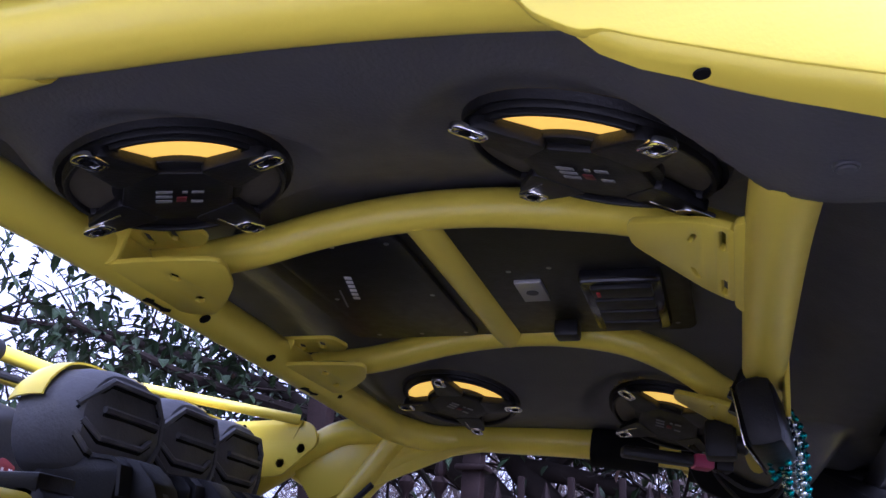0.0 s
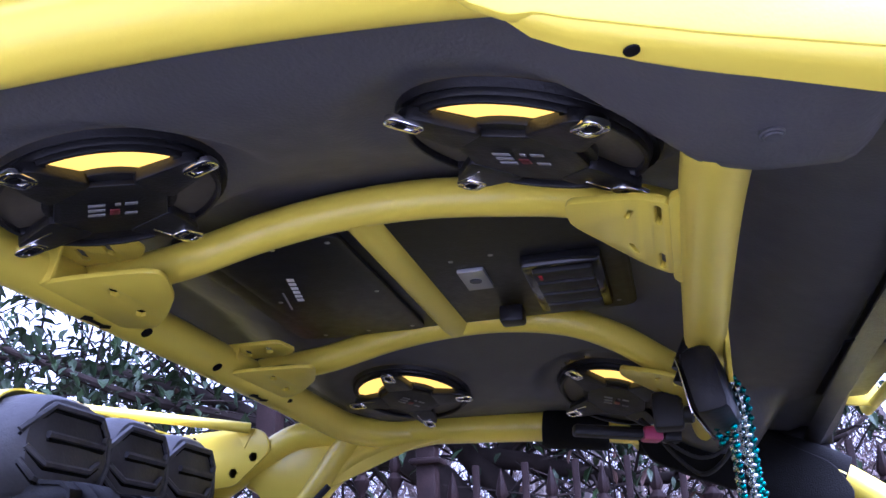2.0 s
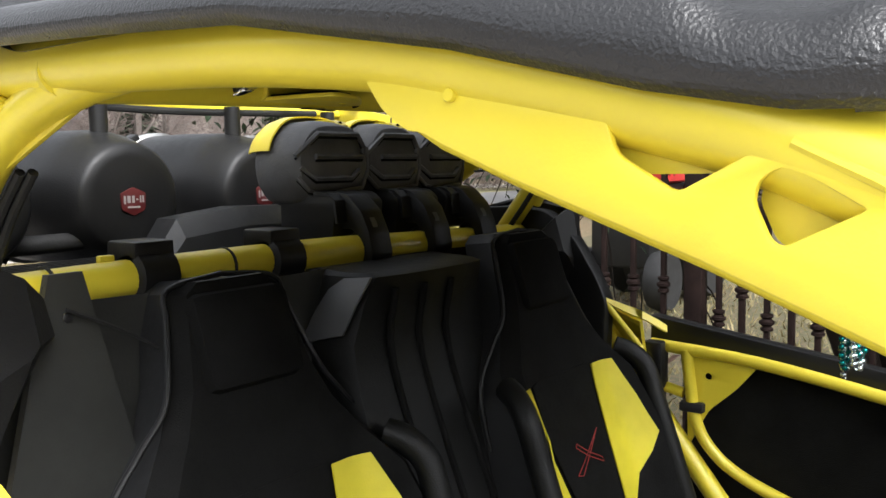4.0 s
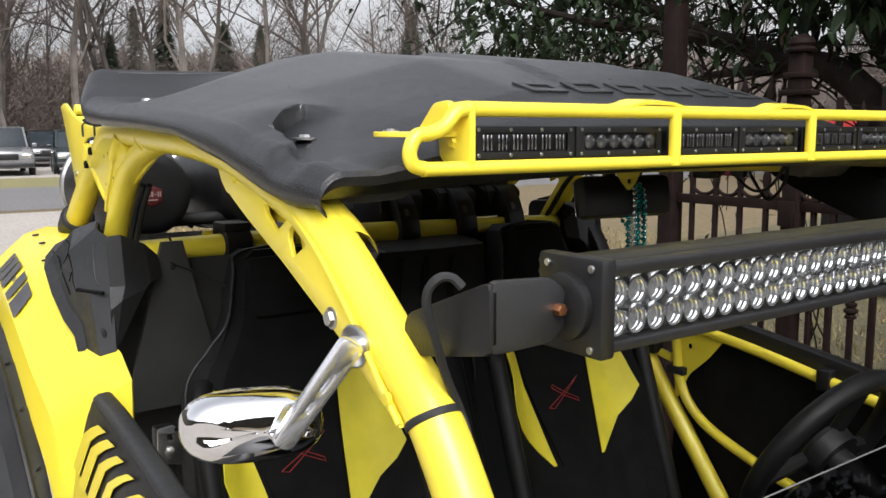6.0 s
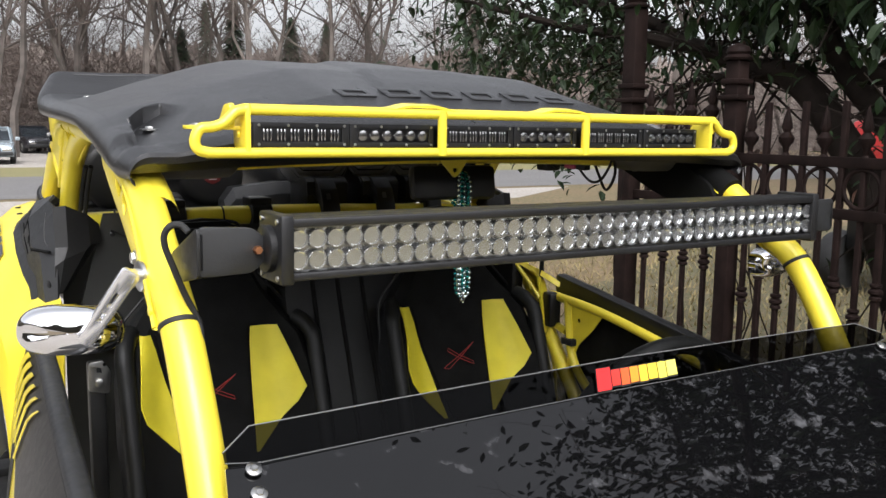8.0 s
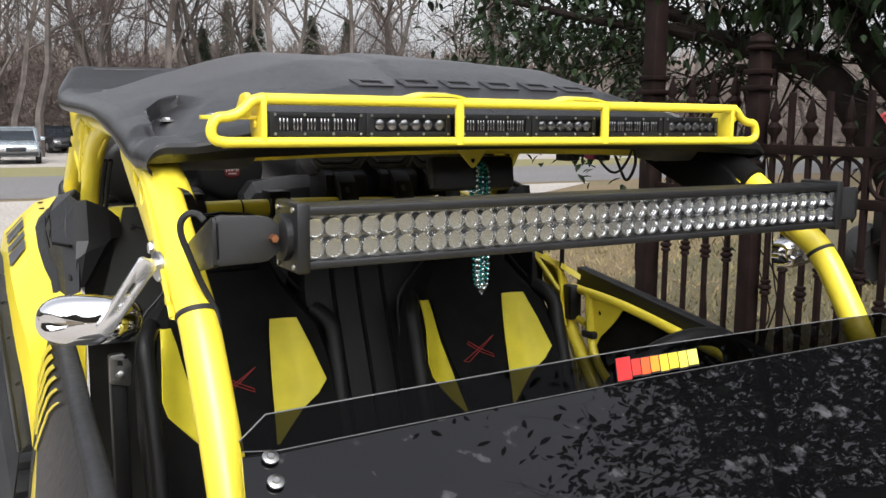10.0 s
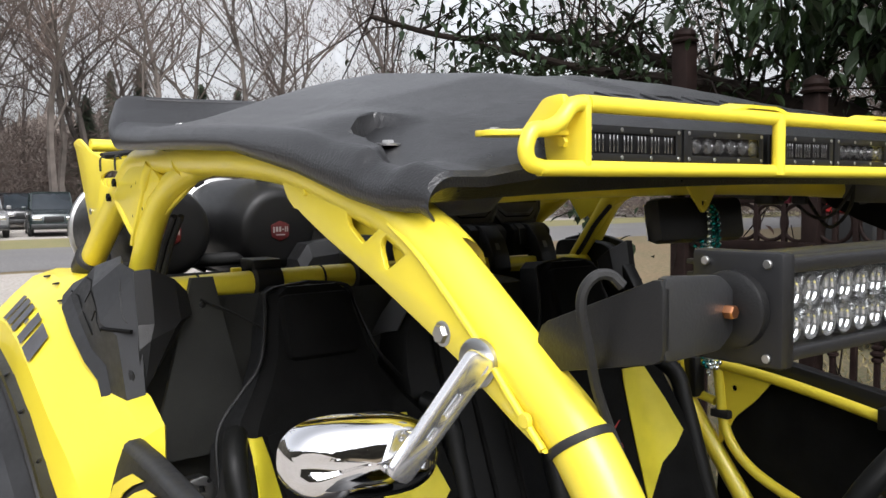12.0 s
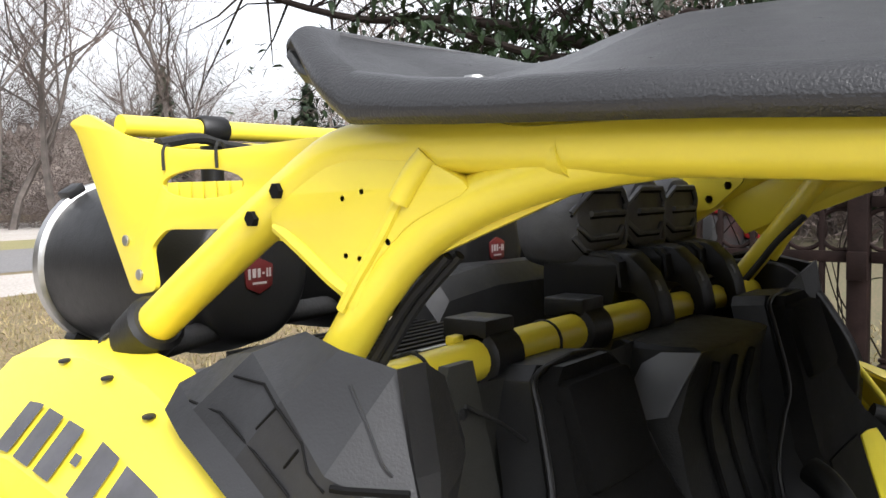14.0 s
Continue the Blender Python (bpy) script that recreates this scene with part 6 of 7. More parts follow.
    part("bracket_face", thicken(grid([[(x0, y, z) for x0 in (arm - 0.050, arm + 0.026)] for y, z in ((1.345, 1.540), (1.312, 1.537), (1.297, 1.526), (1.292, 1.488))]), 0.005), GREY_PLASTIC, foot, "", True, 20)
    part("strap", lathe([(0.028, -0.016), (0.031, -0.013), (0.031, 0.013), (0.028, 0.016)], along((arm, 1.28, 1.442), (arm + 1, 1.28, 1.442)), 16), BLACK, foot)
    part("hook_arm", sheet(rounded([(1.325, 1.538), (1.294, 1.533), (1.264, 1.506), (1.247, 1.470), (1.240, 1.436), (1.250, 1.406), (1.262, 1.410), (1.255, 1.436), (1.262, 1.464), (1.285, 1.480), (1.325, 1.482)], 0.004, 2), 0.046, yz(arm), (), 0.003), BLACK, foot, sharp=25)
    part("buckle", thicken(grid([[(arm - 0.005 + u * 0.006, y, z) for u in (-1, 1)] for y, z in ((1.262, 1.500), (1.253, 1.486), (1.249, 1.468))]), 0.003), SATIN, foot)
    return pd


pod(0.105, 0.096, "black ridged pod with yellow rim, beside a tower speaker", 0.085)
pod(0.268, 0.084, "black ridged pod with yellow rim strip", 0.256)
pod(0.415, 0.084, "black ridged pod with yellow rim, by the driver rear brace", 0.410)
# ---- speaker cans on the rear bar ----
rear = thing("speaker_rack", "yellow tube rack across the tail with cut-out side plates", "rack")
part("top_bar", tube([(-0.54, 1.70, 1.727), (0.54, 1.70, 1.727)], 0.0135, 14, 1, False), YELLOW, rear)
part("lower_bar", tube([(-0.54, 1.765, 1.706), (0.54, 1.765, 1.706)], 0.010, 12, 1, False), YELLOW, rear)
for s in (-1, 1):
    out = rounded([(1.808, 1.735), (1.79, 1.725), (1.672, 1.515), (1.622, 1.522), (1.632, 1.575), (1.598, 1.598), (1.47, 1.600), (1.40, 1.588), (1.346, 1.592), (1.280, 1.650), (1.288, 1.676), (1.302, 1.688), (1.33, 1.693), (1.40, 1.690), (1.45, 1.688), (1.50, 1.686), (1.586, 1.692), (1.68, 1.712), (1.765, 1.745)], 0.012, 3)
    oval = [(1.527 + 0.076 * math.cos(a), 1.650 + 0.018 * math.sin(a)) for a in np.linspace(0, 6.2832, 25)[:-1]]
    sp = part("side_plate", sheet(out, 0.005, yz(s * 0.545), [oval], 0.001), YELLOW, rear)
    for k in range(6):
        y = 1.59 - k * 0.0235
        part("cut_bar", box((s * 0.545 - 0.0025, y - 0.0165, 1.6275), (s * 0.545 + 0.0025, y + 0.0028, 1.6525), 0.0006), YELLOW, sp)
    for (y, z) in ((1.682, 1.582), (1.655, 1.540)):
        bolt(sp, (s * 0.5475, y, z), (s, y, z), 0.007, 0.004, STEEL, "bolt", False)
    for y in (1.595, 1.495):
        part("cable_tie", tube([(s * 0.5505, y, 1.667), (s * 0.551, y, 1.690), (s * 0.545, y, 1.697), (s * 0.539, y, 1.69), (s * 0.5395, y, 1.667)], 0.002, 6, 2), RUBBER, sp)
part("stay", tube([(0.536, 1.318, 1.691), (0.45, 1.45, 1.7035), (0.29, 1.70, 1.727)], 0.0095, 12, 2), YELLOW, rear)
part("stay_tab", sheet([(1.312, 1.690), (1.352, 1.698), (1.330, 1.656)], 0.004, yz(0.5415)), YELLOW, rear)
part("wire_loom", tube([(-0.54, 1.62, 1.70), (-0.45, 1.66, 1.712), (-0.38, 1.68, 1.704), (-0.2, 1.71, 1.697), (0, 1.71, 1.692), (0.2, 1.71, 1.695), (0.4, 1.70, 1.70)], 0.007, 8, 5), RUBBER, rear)
part("rod", tube([(-0.56, 1.62, 1.452), (-0.3, 1.66, 1.463), (0.3, 1.66, 1.463), (0.56, 1.62, 1.452)], 0.016, 12, 4), RUBBER, rear)


BADGE_RED = mat("dull_red_badge", (0.075, 0.009, 0.009), 0.45)
BADGE_WHITE = mat("dull_white_badge", (0.26, 0.24, 0.23), 0.5)


def can(x, label):
    """A moulded tower speaker, its rounded nose and badge towards the cabin."""
    cn = thing("tower_speaker", label, "speaker", "tower speakers")
    m = Matrix.Translation((x, 1.612, 1.533)) @ pose(0, 0, 0, -90, 0, 0)
    part("shell", lathe([(0.070, -0.002), (0.088, 0.0), (0.096, 0.008), (0.102, 0.03), (0.112, 0.06), (0.120, 0.10), (0.123, 0.24), (0.122, 0.33)], m, 44), BLACK, cn, sharp=50)
    part("trim_ring", lathe([(0.122, 0.33), (0.129, 0.335), (0.129, 0.35), (0.123, 0.355), (0.10, 0.357)], m, 44), STEEL, cn)
    for a in (0, 120, 240):
        part("ring_tab", box((0.124, -0.015, 0.33), (0.137, 0.015, 0.36), 0.002, m @ pose(0, 0, 0, 0, 0, a)), BLACK, cn)
    bdg = part("badge", sheet(rounded([(-0.022, -0.016), (0, -0.026), (0.022, -0.016), (0.024, 0.012), (0, 0.022), (-0.024, 0.012)], 0.003, 2), 0.0015, Matrix.Translation((x, 1.6085, 1.530)) @ pose(0, 0, 0, 90, 0, 0), (), 0.0005), BADGE_RED, cn)
    for (dx, w, z0, z1) in ((-0.019, 0.004, -0.006, 0.008), (-0.012, 0.006, -0.004, 0.008), (-0.003, 0.005, -0.004, 0.008), (0.005, 0.004, 0.0, 0.003), (0.012, 0.003, -0.004, 0.008), (0.017, 0.003, -0.004, 0.008), (-0.012, 0.024, -0.013, -0.010)):
        part("badge_bar", box((x + dx, 1.6068, 1.530 + z0), (x + dx + w, 1.6078, 1.530 + z1)), BADGE_WHITE, bdg)
    neck = part("mount_neck", tube([(x, 1.70, 1.64), (x, 1.70, 1.68), (x, 1.70, 1.705)], 0.016, 12, 2), BLACK, cn)
    part("mount_clamp", lathe([(0.017, -0.022), (0.020, -0.018), (0.020, 0.018), (0.017, 0.022)], along((x, 1.70, 1.727), (x + 1, 1.70, 1.727)), 16), BLACK, neck)
    return cn


can(-0.400, "black moulded tower speaker with red badge behind the passenger brace")
can(-0.132, "black moulded tower speaker with red badge on the tail rack")
can(0.165, "black moulded tower speaker with red badge, half behind the ridged pods")
can(0.44, "black moulded tower speaker hidden behind the ridged pods")
# ---- ground ----
def flat(name, pts, z, material, label, category, thick=0.0):
    bm = bmesh.new()
    bm.faces.new([bm.verts.new((x, y, z)) for x, y in pts])
    return tagged(part(name, bm, material, None, "", False), label, category, "", "structure")


def ground_mat(name, cols, scale, bump=0.6, bscale=40.0):
    m = mat(name, cols[0], 0.95, var=0.2, vscale=scale, col2=cols[1], bump=bump, bscale=bscale, rvar=0.04)
    n, l = m.node_tree.nodes, m.node_tree.links
    b = n["Principled BSDF"]
    src = b.inputs["Base Color"].links[0].from_socket
    sp = n.new("ShaderNodeTexNoise")
    sp.inputs["Scale"].default_value, sp.inputs["Detail"].default_value = scale * 30, 8
    l.new(n["Texture Coordinate"].outputs["Object"], sp.inputs["Vector"])
    rp = n.new("ShaderNodeValToRGB")
    rp.color_ramp.elements[0].position, rp.color_ramp.elements[1].position = 0.42, 0.62
    mx = n.new("ShaderNodeMix")
    mx.data_type = "RGBA"
    l.new(sp.outputs["Fac"], rp.inputs["Fac"])
    l.new(rp.outputs["Color"], mx.inputs["Factor"])
    l.new(src, mx.inputs["A"])
    mx.inputs["B"].default_value = (*cols[2], 1)
    l.new(mx.outputs["Result"], b.inputs["Base Color"])
    return m


GRASS = ground_mat("winter_lawn", [(0.135, 0.093, 0.046), (0.085, 0.082, 0.033), (0.175, 0.122, 0.066)], 0.35)
GRAVEL = ground_mat("pale_gravel", [(0.32, 0.295, 0.265), (0.40, 0.37, 0.335), (0.26, 0.238, 0.212)], 0.5, 0.8, 60)
ASPHALT = ground_mat("worn_asphalt", [(0.135, 0.13, 0.13), (0.17, 0.165, 0.16), (0.115, 0.112, 0.11)], 0.4, 0.5, 120)
VERGE = ground_mat("green_verge", [(0.12, 0.13, 0.04), (0.17, 0.16, 0.06), (0.22, 0.18, 0.09)], 0.8)
flat("ground", [(-400, -400), (400, -400), (400, 400), (-400, 400)], 0.0, GRASS, "dry winter lawn with leaf litter reaching the horizon", "ground")
# lawn behind the fence: greener, and darkened in its colour for shade
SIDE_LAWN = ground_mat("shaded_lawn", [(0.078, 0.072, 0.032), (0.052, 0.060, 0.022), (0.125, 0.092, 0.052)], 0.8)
flat("side_lawn", [(2.1, -14), (60, -14), (60, 14), (10, 8.4), (5, 6.0), (2.3, 3.2)], 0.003, SIDE_LAWN, "olive winter lawn with brown leaf litter, shade painted in, behind fence", "lawn")
flat("driveway", [(-30, -12), (1.2, -12), (1.5, 2.0), (1.9, 7), (2.3, 13.2), (3.2, 14.8), (12, 16.5), (16, 19.4), (-30, 19.4)], 0.004, GRAVEL, "pale gravel and dirt drive beside the road", "driveway")
flat("road", [(-200, 20.0), (200, 20.0), (200, 28.5), (-200, 28.5)], 0.008, ASPHALT, "worn grey asphalt road crossing behind the drive", "road")
flat("verge", [(-200, 28.5), (200, 28.5), (200, 34.5), (-200, 34.5)], 0.006, VERGE, "strip of green winter grass across the road", "verge")
flat("far_lot", [(-60, 34.5), (60, 34.5), (60, 60), (-60, 60)], 0.005, GRAVEL, "pale dirt lot with parked cars under the trees", "lot")
# grass tufts and litter near the fence
gr = random.Random(8)
bm = bmesh.new()
for k in range(22000):
    x, y = gr.uniform(1.9, 10), gr.uniform(0.0, 16)
    if x < 1.9 + max(0, y - 2) * 0.05 or y > 14.6 + x * 0.1:
        continue
    h, a, w = gr.uniform(0.03, 0.10), gr.uniform(0, 6.28), gr.uniform(0.006, 0.014)
    d = Vector((math.cos(a), math.sin(a), 0))
    p = Vector((x, y, 0))
    q = p + Vector((gr.uniform(-0.06, 0.06), gr.uniform(-0.06, 0.06), h))
    bm.faces.new((bm.verts.new(p - d * w), bm.verts.new(p + d * w), bm.verts.new(q)))
tagged(part("grass", bm, mat("grass_blade", (0.17, 0.15, 0.06), 0.8, var=0.4, vscale=0.6, col2=(0.28, 0.22, 0.11), island=0.3), None, "", False), "dry winter grass tufts and litter behind the fence", "grass", "", "stuff")

# ---- iron fence ----
fence = tagged(thing("iron_fence", "brown painted wrought iron fence with collars, rings and spear tips", "fence"), "", "", "", "")
FX = 1.80
def fpost(y, top, w=0.05, x=FX):
    p = part("post", box((x - w, y - w, 0), (x + w, y + w, top), 0.006), IRON, fence)
    part("post_collar", box((x - w - 0.02, y - w - 0.02, 1.80), (x + w + 0.02, y + w + 0.02, 1.82), 0.008), IRON, p)
    part("post_collar", box((x - w - 0.012, y - w - 0.012, 1.86), (x + w + 0.012, y + w + 0.012, 1.88), 0.005), IRON, p)
    part("post_foot", box((x - w - 0.02, y - w - 0.02, 0), (x + w + 0.02, y + w + 0.02, 0.10), 0.008), IRON, p)
    return p
for y in (1.345, 1.90):
    p = fpost(y, 2.20 if y > 1.6 else 1.95, 0.036 if y > 1.6 else 0.031)
    part("post_cap", lathe([(0.052, 0), (0.056, 0.008), (0.040, 0.020), (0.046, 0.030), (0.040, 0.048), (0.012, 0.062)], pose(FX, y, 2.20 if y > 1.6 else 1.95), 12), IRON, p)
fpost(-0.55, 2.6, 0.045)
picket_bm = box((-0.010, -0.010, 0.06), (0.010, 0.010, 1.79), 0.002)
collar_prof = [(0.012, -0.03), (0.020, -0.026), (0.020, -0.018), (0.014, -0.012), (0.024, -0.004), (0.024, 0.004), (0.014, 0.012), (0.020, 0.018), (0.020, 0.026), (0.012, 0.03)]
lathe_into(picket_bm, collar_prof, pose(0, 0, 1.165), 10)
spear_bm = box((-0.009, -0.009, 0.06), (0.009, 0.009, 1.68), 0.002)
lathe_into(spear_bm, [(0.010, 1.68), (0.018, 1.69), (0.018, 1.70), (0.010, 1.71), (0.012, 1.73), (0.026, 1.75), (0.028, 1.765), (0.012, 1.785), (0.020, 1.80), (0.014, 1.83), (0.002, 1.875)], None, 8)
lathe_into(spear_bm, collar_prof, pose(0, 0, 1.165), 10)
ring_bm = tube([(0, 0.066 * math.cos(a), 0.066 * math.sin(a)) for a in np.linspace(0, 2 * math.pi, 25)], 0.0075, 8, 1)
protos = {}
def repeat(name, bm, at, key):
    if key not in protos:
        protos[key] = part(name, bm, IRON, fence)
        o = protos[key]
    else:
        o = new(name, protos[key].data)
        o.parent = fence
    o.location = at
    return o
y = 1.345 - 0.155
k = 0
while y > -2.2:
    if abs(y + 0.55) > 0.09:
        repeat("picket", picket_bm, (FX, y, 0), "picket")
        repeat("spear_picket", spear_bm, (FX + 0.006, y + 0.0775, -0.10), "spear")
        repeat("ring", ring_bm, (FX, y + 0.0775, 1.497), "ring")
    y -= 0.155
for j in range(4):
    repeat("spear_picket", spear_bm, (FX, 1.345 + 0.111 * (j + 1), 0.0), "spear")
    repeat("ring", ring_bm, (FX, 1.345 + 0.111 * (j + 0.5), 1.497), "ring")
for z, h in ((1.585, 0.018), (1.41, 0.018), (0.22, 0.018)):
    part("rail", box((FX - 0.012, -2.3, z - h), (FX + 0.012, 1.31, z + h), 0.002), IRON, fence)
    part("rail", box((FX - 0.012, 1.38, z - h), (FX + 0.012, 1.86, z + h), 0.002), IRON, fence)
part("latch_box", box((FX - 0.060, 1.31, 1.34), (FX - 0.042, 1.37, 1.43), 0.004), IRON, fence)

# ---- trees ----
def branch_tree(seed, height, spread, levels, r0, per=5, up=0.35, seg=5, lean=(0, 0)):
    """Trunk and limbs as tapered tubes; returns the thick wood, the twigs and the tips."""
    rg = random.Random(seed)
    wood, twig, tips = bmesh.new(), bmesh.new(), []
    def grow(p, d, length, r, lev):
        pts, q, dd = [p.copy()], p.copy(), d.copy()
        n = 4 if lev else 6
        for i in range(n):
            dd = (dd + Vector((rg.uniform(-1, 1), rg.uniform(-1, 1), rg.uniform(-0.5, 1) * up)) * (0.46 if lev else 0.20)).normalized()
            q = q + dd * length / n
            pts.append(q.copy())
        tube_into(wood if lev < 2 else twig, pts, r, seg if lev < 2 else 3, False, r * (0.45 if lev else 0.35))
        if lev == levels:
            tips.extend(pts[1:])
            return
        for j in range(per + (2 if lev == 0 else 0)):
            t = rg.uniform(0.24 if lev == 0 else 0.2, 1.0)
            i = min(n - 1, int(t * n))
            b = pts[i].lerp(pts[i + 1], t * n - i)
            a = rg.uniform(0, 2 * math.pi)
            out = Vector((math.cos(a), math.sin(a), rg.uniform(0.1, 0.9) * up * 2)).normalized()
            nd = (dd * 0.45 + out * spread).normalized()
            grow(b, nd, length * rg.uniform(0.42, 0.68), r * (0.36 if lev == 0 else 0.46) * (1.15 - 0.5 * t), lev + 1)
    grow(Vector((0, 0, -0.1)), Vector((lean[0], lean[1], 1)).normalized(), height, r0, 0)
    return wood, twig, tips


protos_t = []
for sd in range(5):
    wood, twig, tips = branch_tree(20 + sd, 8.2 + sd * 0.7, 0.95, 4, 0.15 + 0.03 * (sd % 3), 6, 0.5, 5)
    t = thing("bare_tree", "leafless grey-brown tree in the winter woods across the road", "tree", "bare trees")
    part("trunk", wood, BARK_GREY, t)
    part("crown", twig, TWIGS, t, "fine bare twigs", False)
    protos_t.append(t)
tr = random.Random(31)
spots = []
for k in range(44):
    az = tr.uniform(-8, 108)
    dist = tr.uniform(46, 70) if az < 62 else tr.uniform(14, 45)
    spots.append((math.sin(radians(az)) * dist, math.cos(radians(az)) * dist, tr.uniform(0, 360), tr.uniform(0.75, 1.45)))
spots += [(3.4, 45, 20, 1.2), (6.8, 46, 120, 1.3), (13.5, 42.0, 200, 1.3), (0.2, 44, 80, 1.15), (18, 43, 300, 1.3), (11.4, 50, 50, 1.3), (15.6, 46, 10, 1.4), (22, 44, 0, 1.3), (28, 43, 90, 1.4)]
for i, (x, y, a, sc) in enumerate(spots):
    if 19 < y < 30:
        y += 12
    t = protos_t[i % 5]
    m = pose(x, y, 0, 0, 0, a) @ Matrix.Scale(sc, 4)
    if i < 5:
        t.matrix_basis = m
    else:
        o = copy_thing(t, pose(x, y, 0, 0, 0, a))
        o.scale = (sc, sc, sc)
# brush at the foot of the woods
bm = bmesh.new()
for k in range(210000):
    az = tr.uniform(-10, 110)
    dist = 52 + 18 * tr.random() ** 1.5 if az < 60 else tr.uniform(24, 50)
    clump = 6.2 + 4.6 * noise.noise(Vector((az * 0.14, dist * 0.05, 2))) + 2.2 * noise.noise(Vector((az * 0.6, dist * 0.1, 5)))
    base = Vector((math.sin(radians(az)) * dist, math.cos(radians(az)) * dist, tr.random() ** 1.15 * max(2.0, clump) * (1.0 if tr.random() < 0.85 else 1.5)))
    d = Vector((tr.uniform(-1, 1), tr.uniform(-1, 1), tr.uniform(-0.1, 1.5))).normalized() * tr.uniform(0.3, 1.3)
    sd = d.orthogonal().normalized() * tr.uniform(0.012, 0.034)
    bm.faces.new((bm.verts.new(base - sd), bm.verts.new(base + sd), bm.verts.new(base + d)))
tagged(part("brushwood", bm, TWIGS, None, "", False), "tangled bare brush and saplings under the far trees", "brush", "", "stuff")
# unseen ring added to close the place and darken side light and reflections
bm = bmesh.new()
back_lo, back_hi = [], []
for k in range(221):
    az = radians(130 + k)
    h = 7.5 + 2.0 * noise.noise(Vector((k * 0.15, 9, 0))) + 0.8 * tr.random()
    back_lo.append(bm.verts.new((math.sin(az) * 30, math.cos(az) * 30, -0.5)))
    back_hi.append(bm.verts.new((math.sin(az) * 30, math.cos(az) * 30, h)))
for k in range(220):
    bm.faces.new((back_lo[k], back_lo[k + 1], back_hi[k + 1], back_hi[k]))
tagged(part("unseen_hedge_ring", bm, mat("unseen_woods", (0.055, 0.050, 0.038), 0.95, var=0.5, vscale=0.6, detail=10), None, "", False), "unseen dark hedge ring added to dim the side light", "woods", "", "structure")
# far woods, painted paler than the near ones to give distance haze
bm = bmesh.new()
lo, hi = [], []
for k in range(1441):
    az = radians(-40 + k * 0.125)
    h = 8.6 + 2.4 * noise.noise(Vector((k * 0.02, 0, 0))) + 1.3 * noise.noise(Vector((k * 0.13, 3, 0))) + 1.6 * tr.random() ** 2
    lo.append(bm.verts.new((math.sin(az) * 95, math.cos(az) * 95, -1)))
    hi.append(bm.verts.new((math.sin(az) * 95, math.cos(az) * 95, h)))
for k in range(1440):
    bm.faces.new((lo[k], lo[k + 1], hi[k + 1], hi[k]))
tagged(part("backdrop", bm, mat("hazed_far_woods", (0.165, 0.14, 0.125), 0.95, var=0.4, vscale=0.35, detail=10), None, "", False), "far line of brown winter woods, paled for haze", "woods", "", "structure")


def leaf_into(bm, p, d, up, L, W):
    """One folded leaf of four faces."""
    side = d.cross(up)
    side = side.normalized() if side.length > 1e-4 else d.orthogonal().normalized()
    nn = side.cross(d).normalized()
    a, m1, m2, e = p, p + d * L * 0.35 + nn * L * 0.04, p + d * L * 0.7 + nn * L * 0.03, p + d * L - nn * L * 0.05
    va, vm, vn, ve = [bm.verts.new(q) for q in (a, m1, m2, e)]
    l1, l2 = bm.verts.new(m1 + side * W + nn * W * 0.35), bm.verts.new(m2 + side * W * 0.8 + nn * W * 0.3)
    r1, r2 = bm.verts.new(m1 - side * W + nn * W * 0.35), bm.verts.new(m2 - side * W * 0.8 + nn * W * 0.3)
    bm.faces.new((va, l1, l2, ve, vn, vm))
    bm.faces.new((va, vm, vn, ve, r2, r1))


def leaves(points, n, seed, L=(0.09, 0.16), droop=0.3, spread=0.22):
    rg = random.Random(seed)
    bm = bmesh.new()
    for k in range(n):
        p = rg.choice(points) + Vector((rg.gauss(0, 1), rg.gauss(0, 1), rg.gauss(0, 1))) * spread
        d = Vector((rg.uniform(-1, 1), rg.uniform(-1, 1), rg.uniform(-0.8, 0.6) - droop)).normalized()
        ln = rg.uniform(*L)
        leaf_into(bm, p, d, Vector((rg.uniform(-0.4, 0.4), rg.uniform(-0.4, 0.4), 1)), ln, ln * rg.uniform(0.17, 0.24))
    return bm


mg = thing("magnolia_tree", "dark evergreen broadleaf tree leaning over the fence", "tree")
part("trunk", tube_into(bmesh.new(), spline([(2.52, 0.70, -0.1), (2.50, 0.86, 0.5), (2.47, 1.06, 1.1), (2.46, 1.21, 1.48), (2.45, 1.35, 1.68), (2.45, 1.48, 1.84), (2.45, 1.60, 1.93)], 5), 0.088, 14, False, 0.062), BARK, mg)
part("stem", tube_into(bmesh.new(), spline([(2.51, 0.78, 0.30), (2.50, 0.92, 1.2), (2.50, 1.08, 1.60), (2.50, 1.22, 1.78), (2.50, 1.36, 1.93), (2.52, 1.52, 2.16), (2.56, 1.72, 2.45), (2.66, 1.92, 2.8), (2.75, 2.0, 3.2), (2.9, 2.2, 4.2)], 5), 0.062, 12, False, 0.040), BARK, mg)
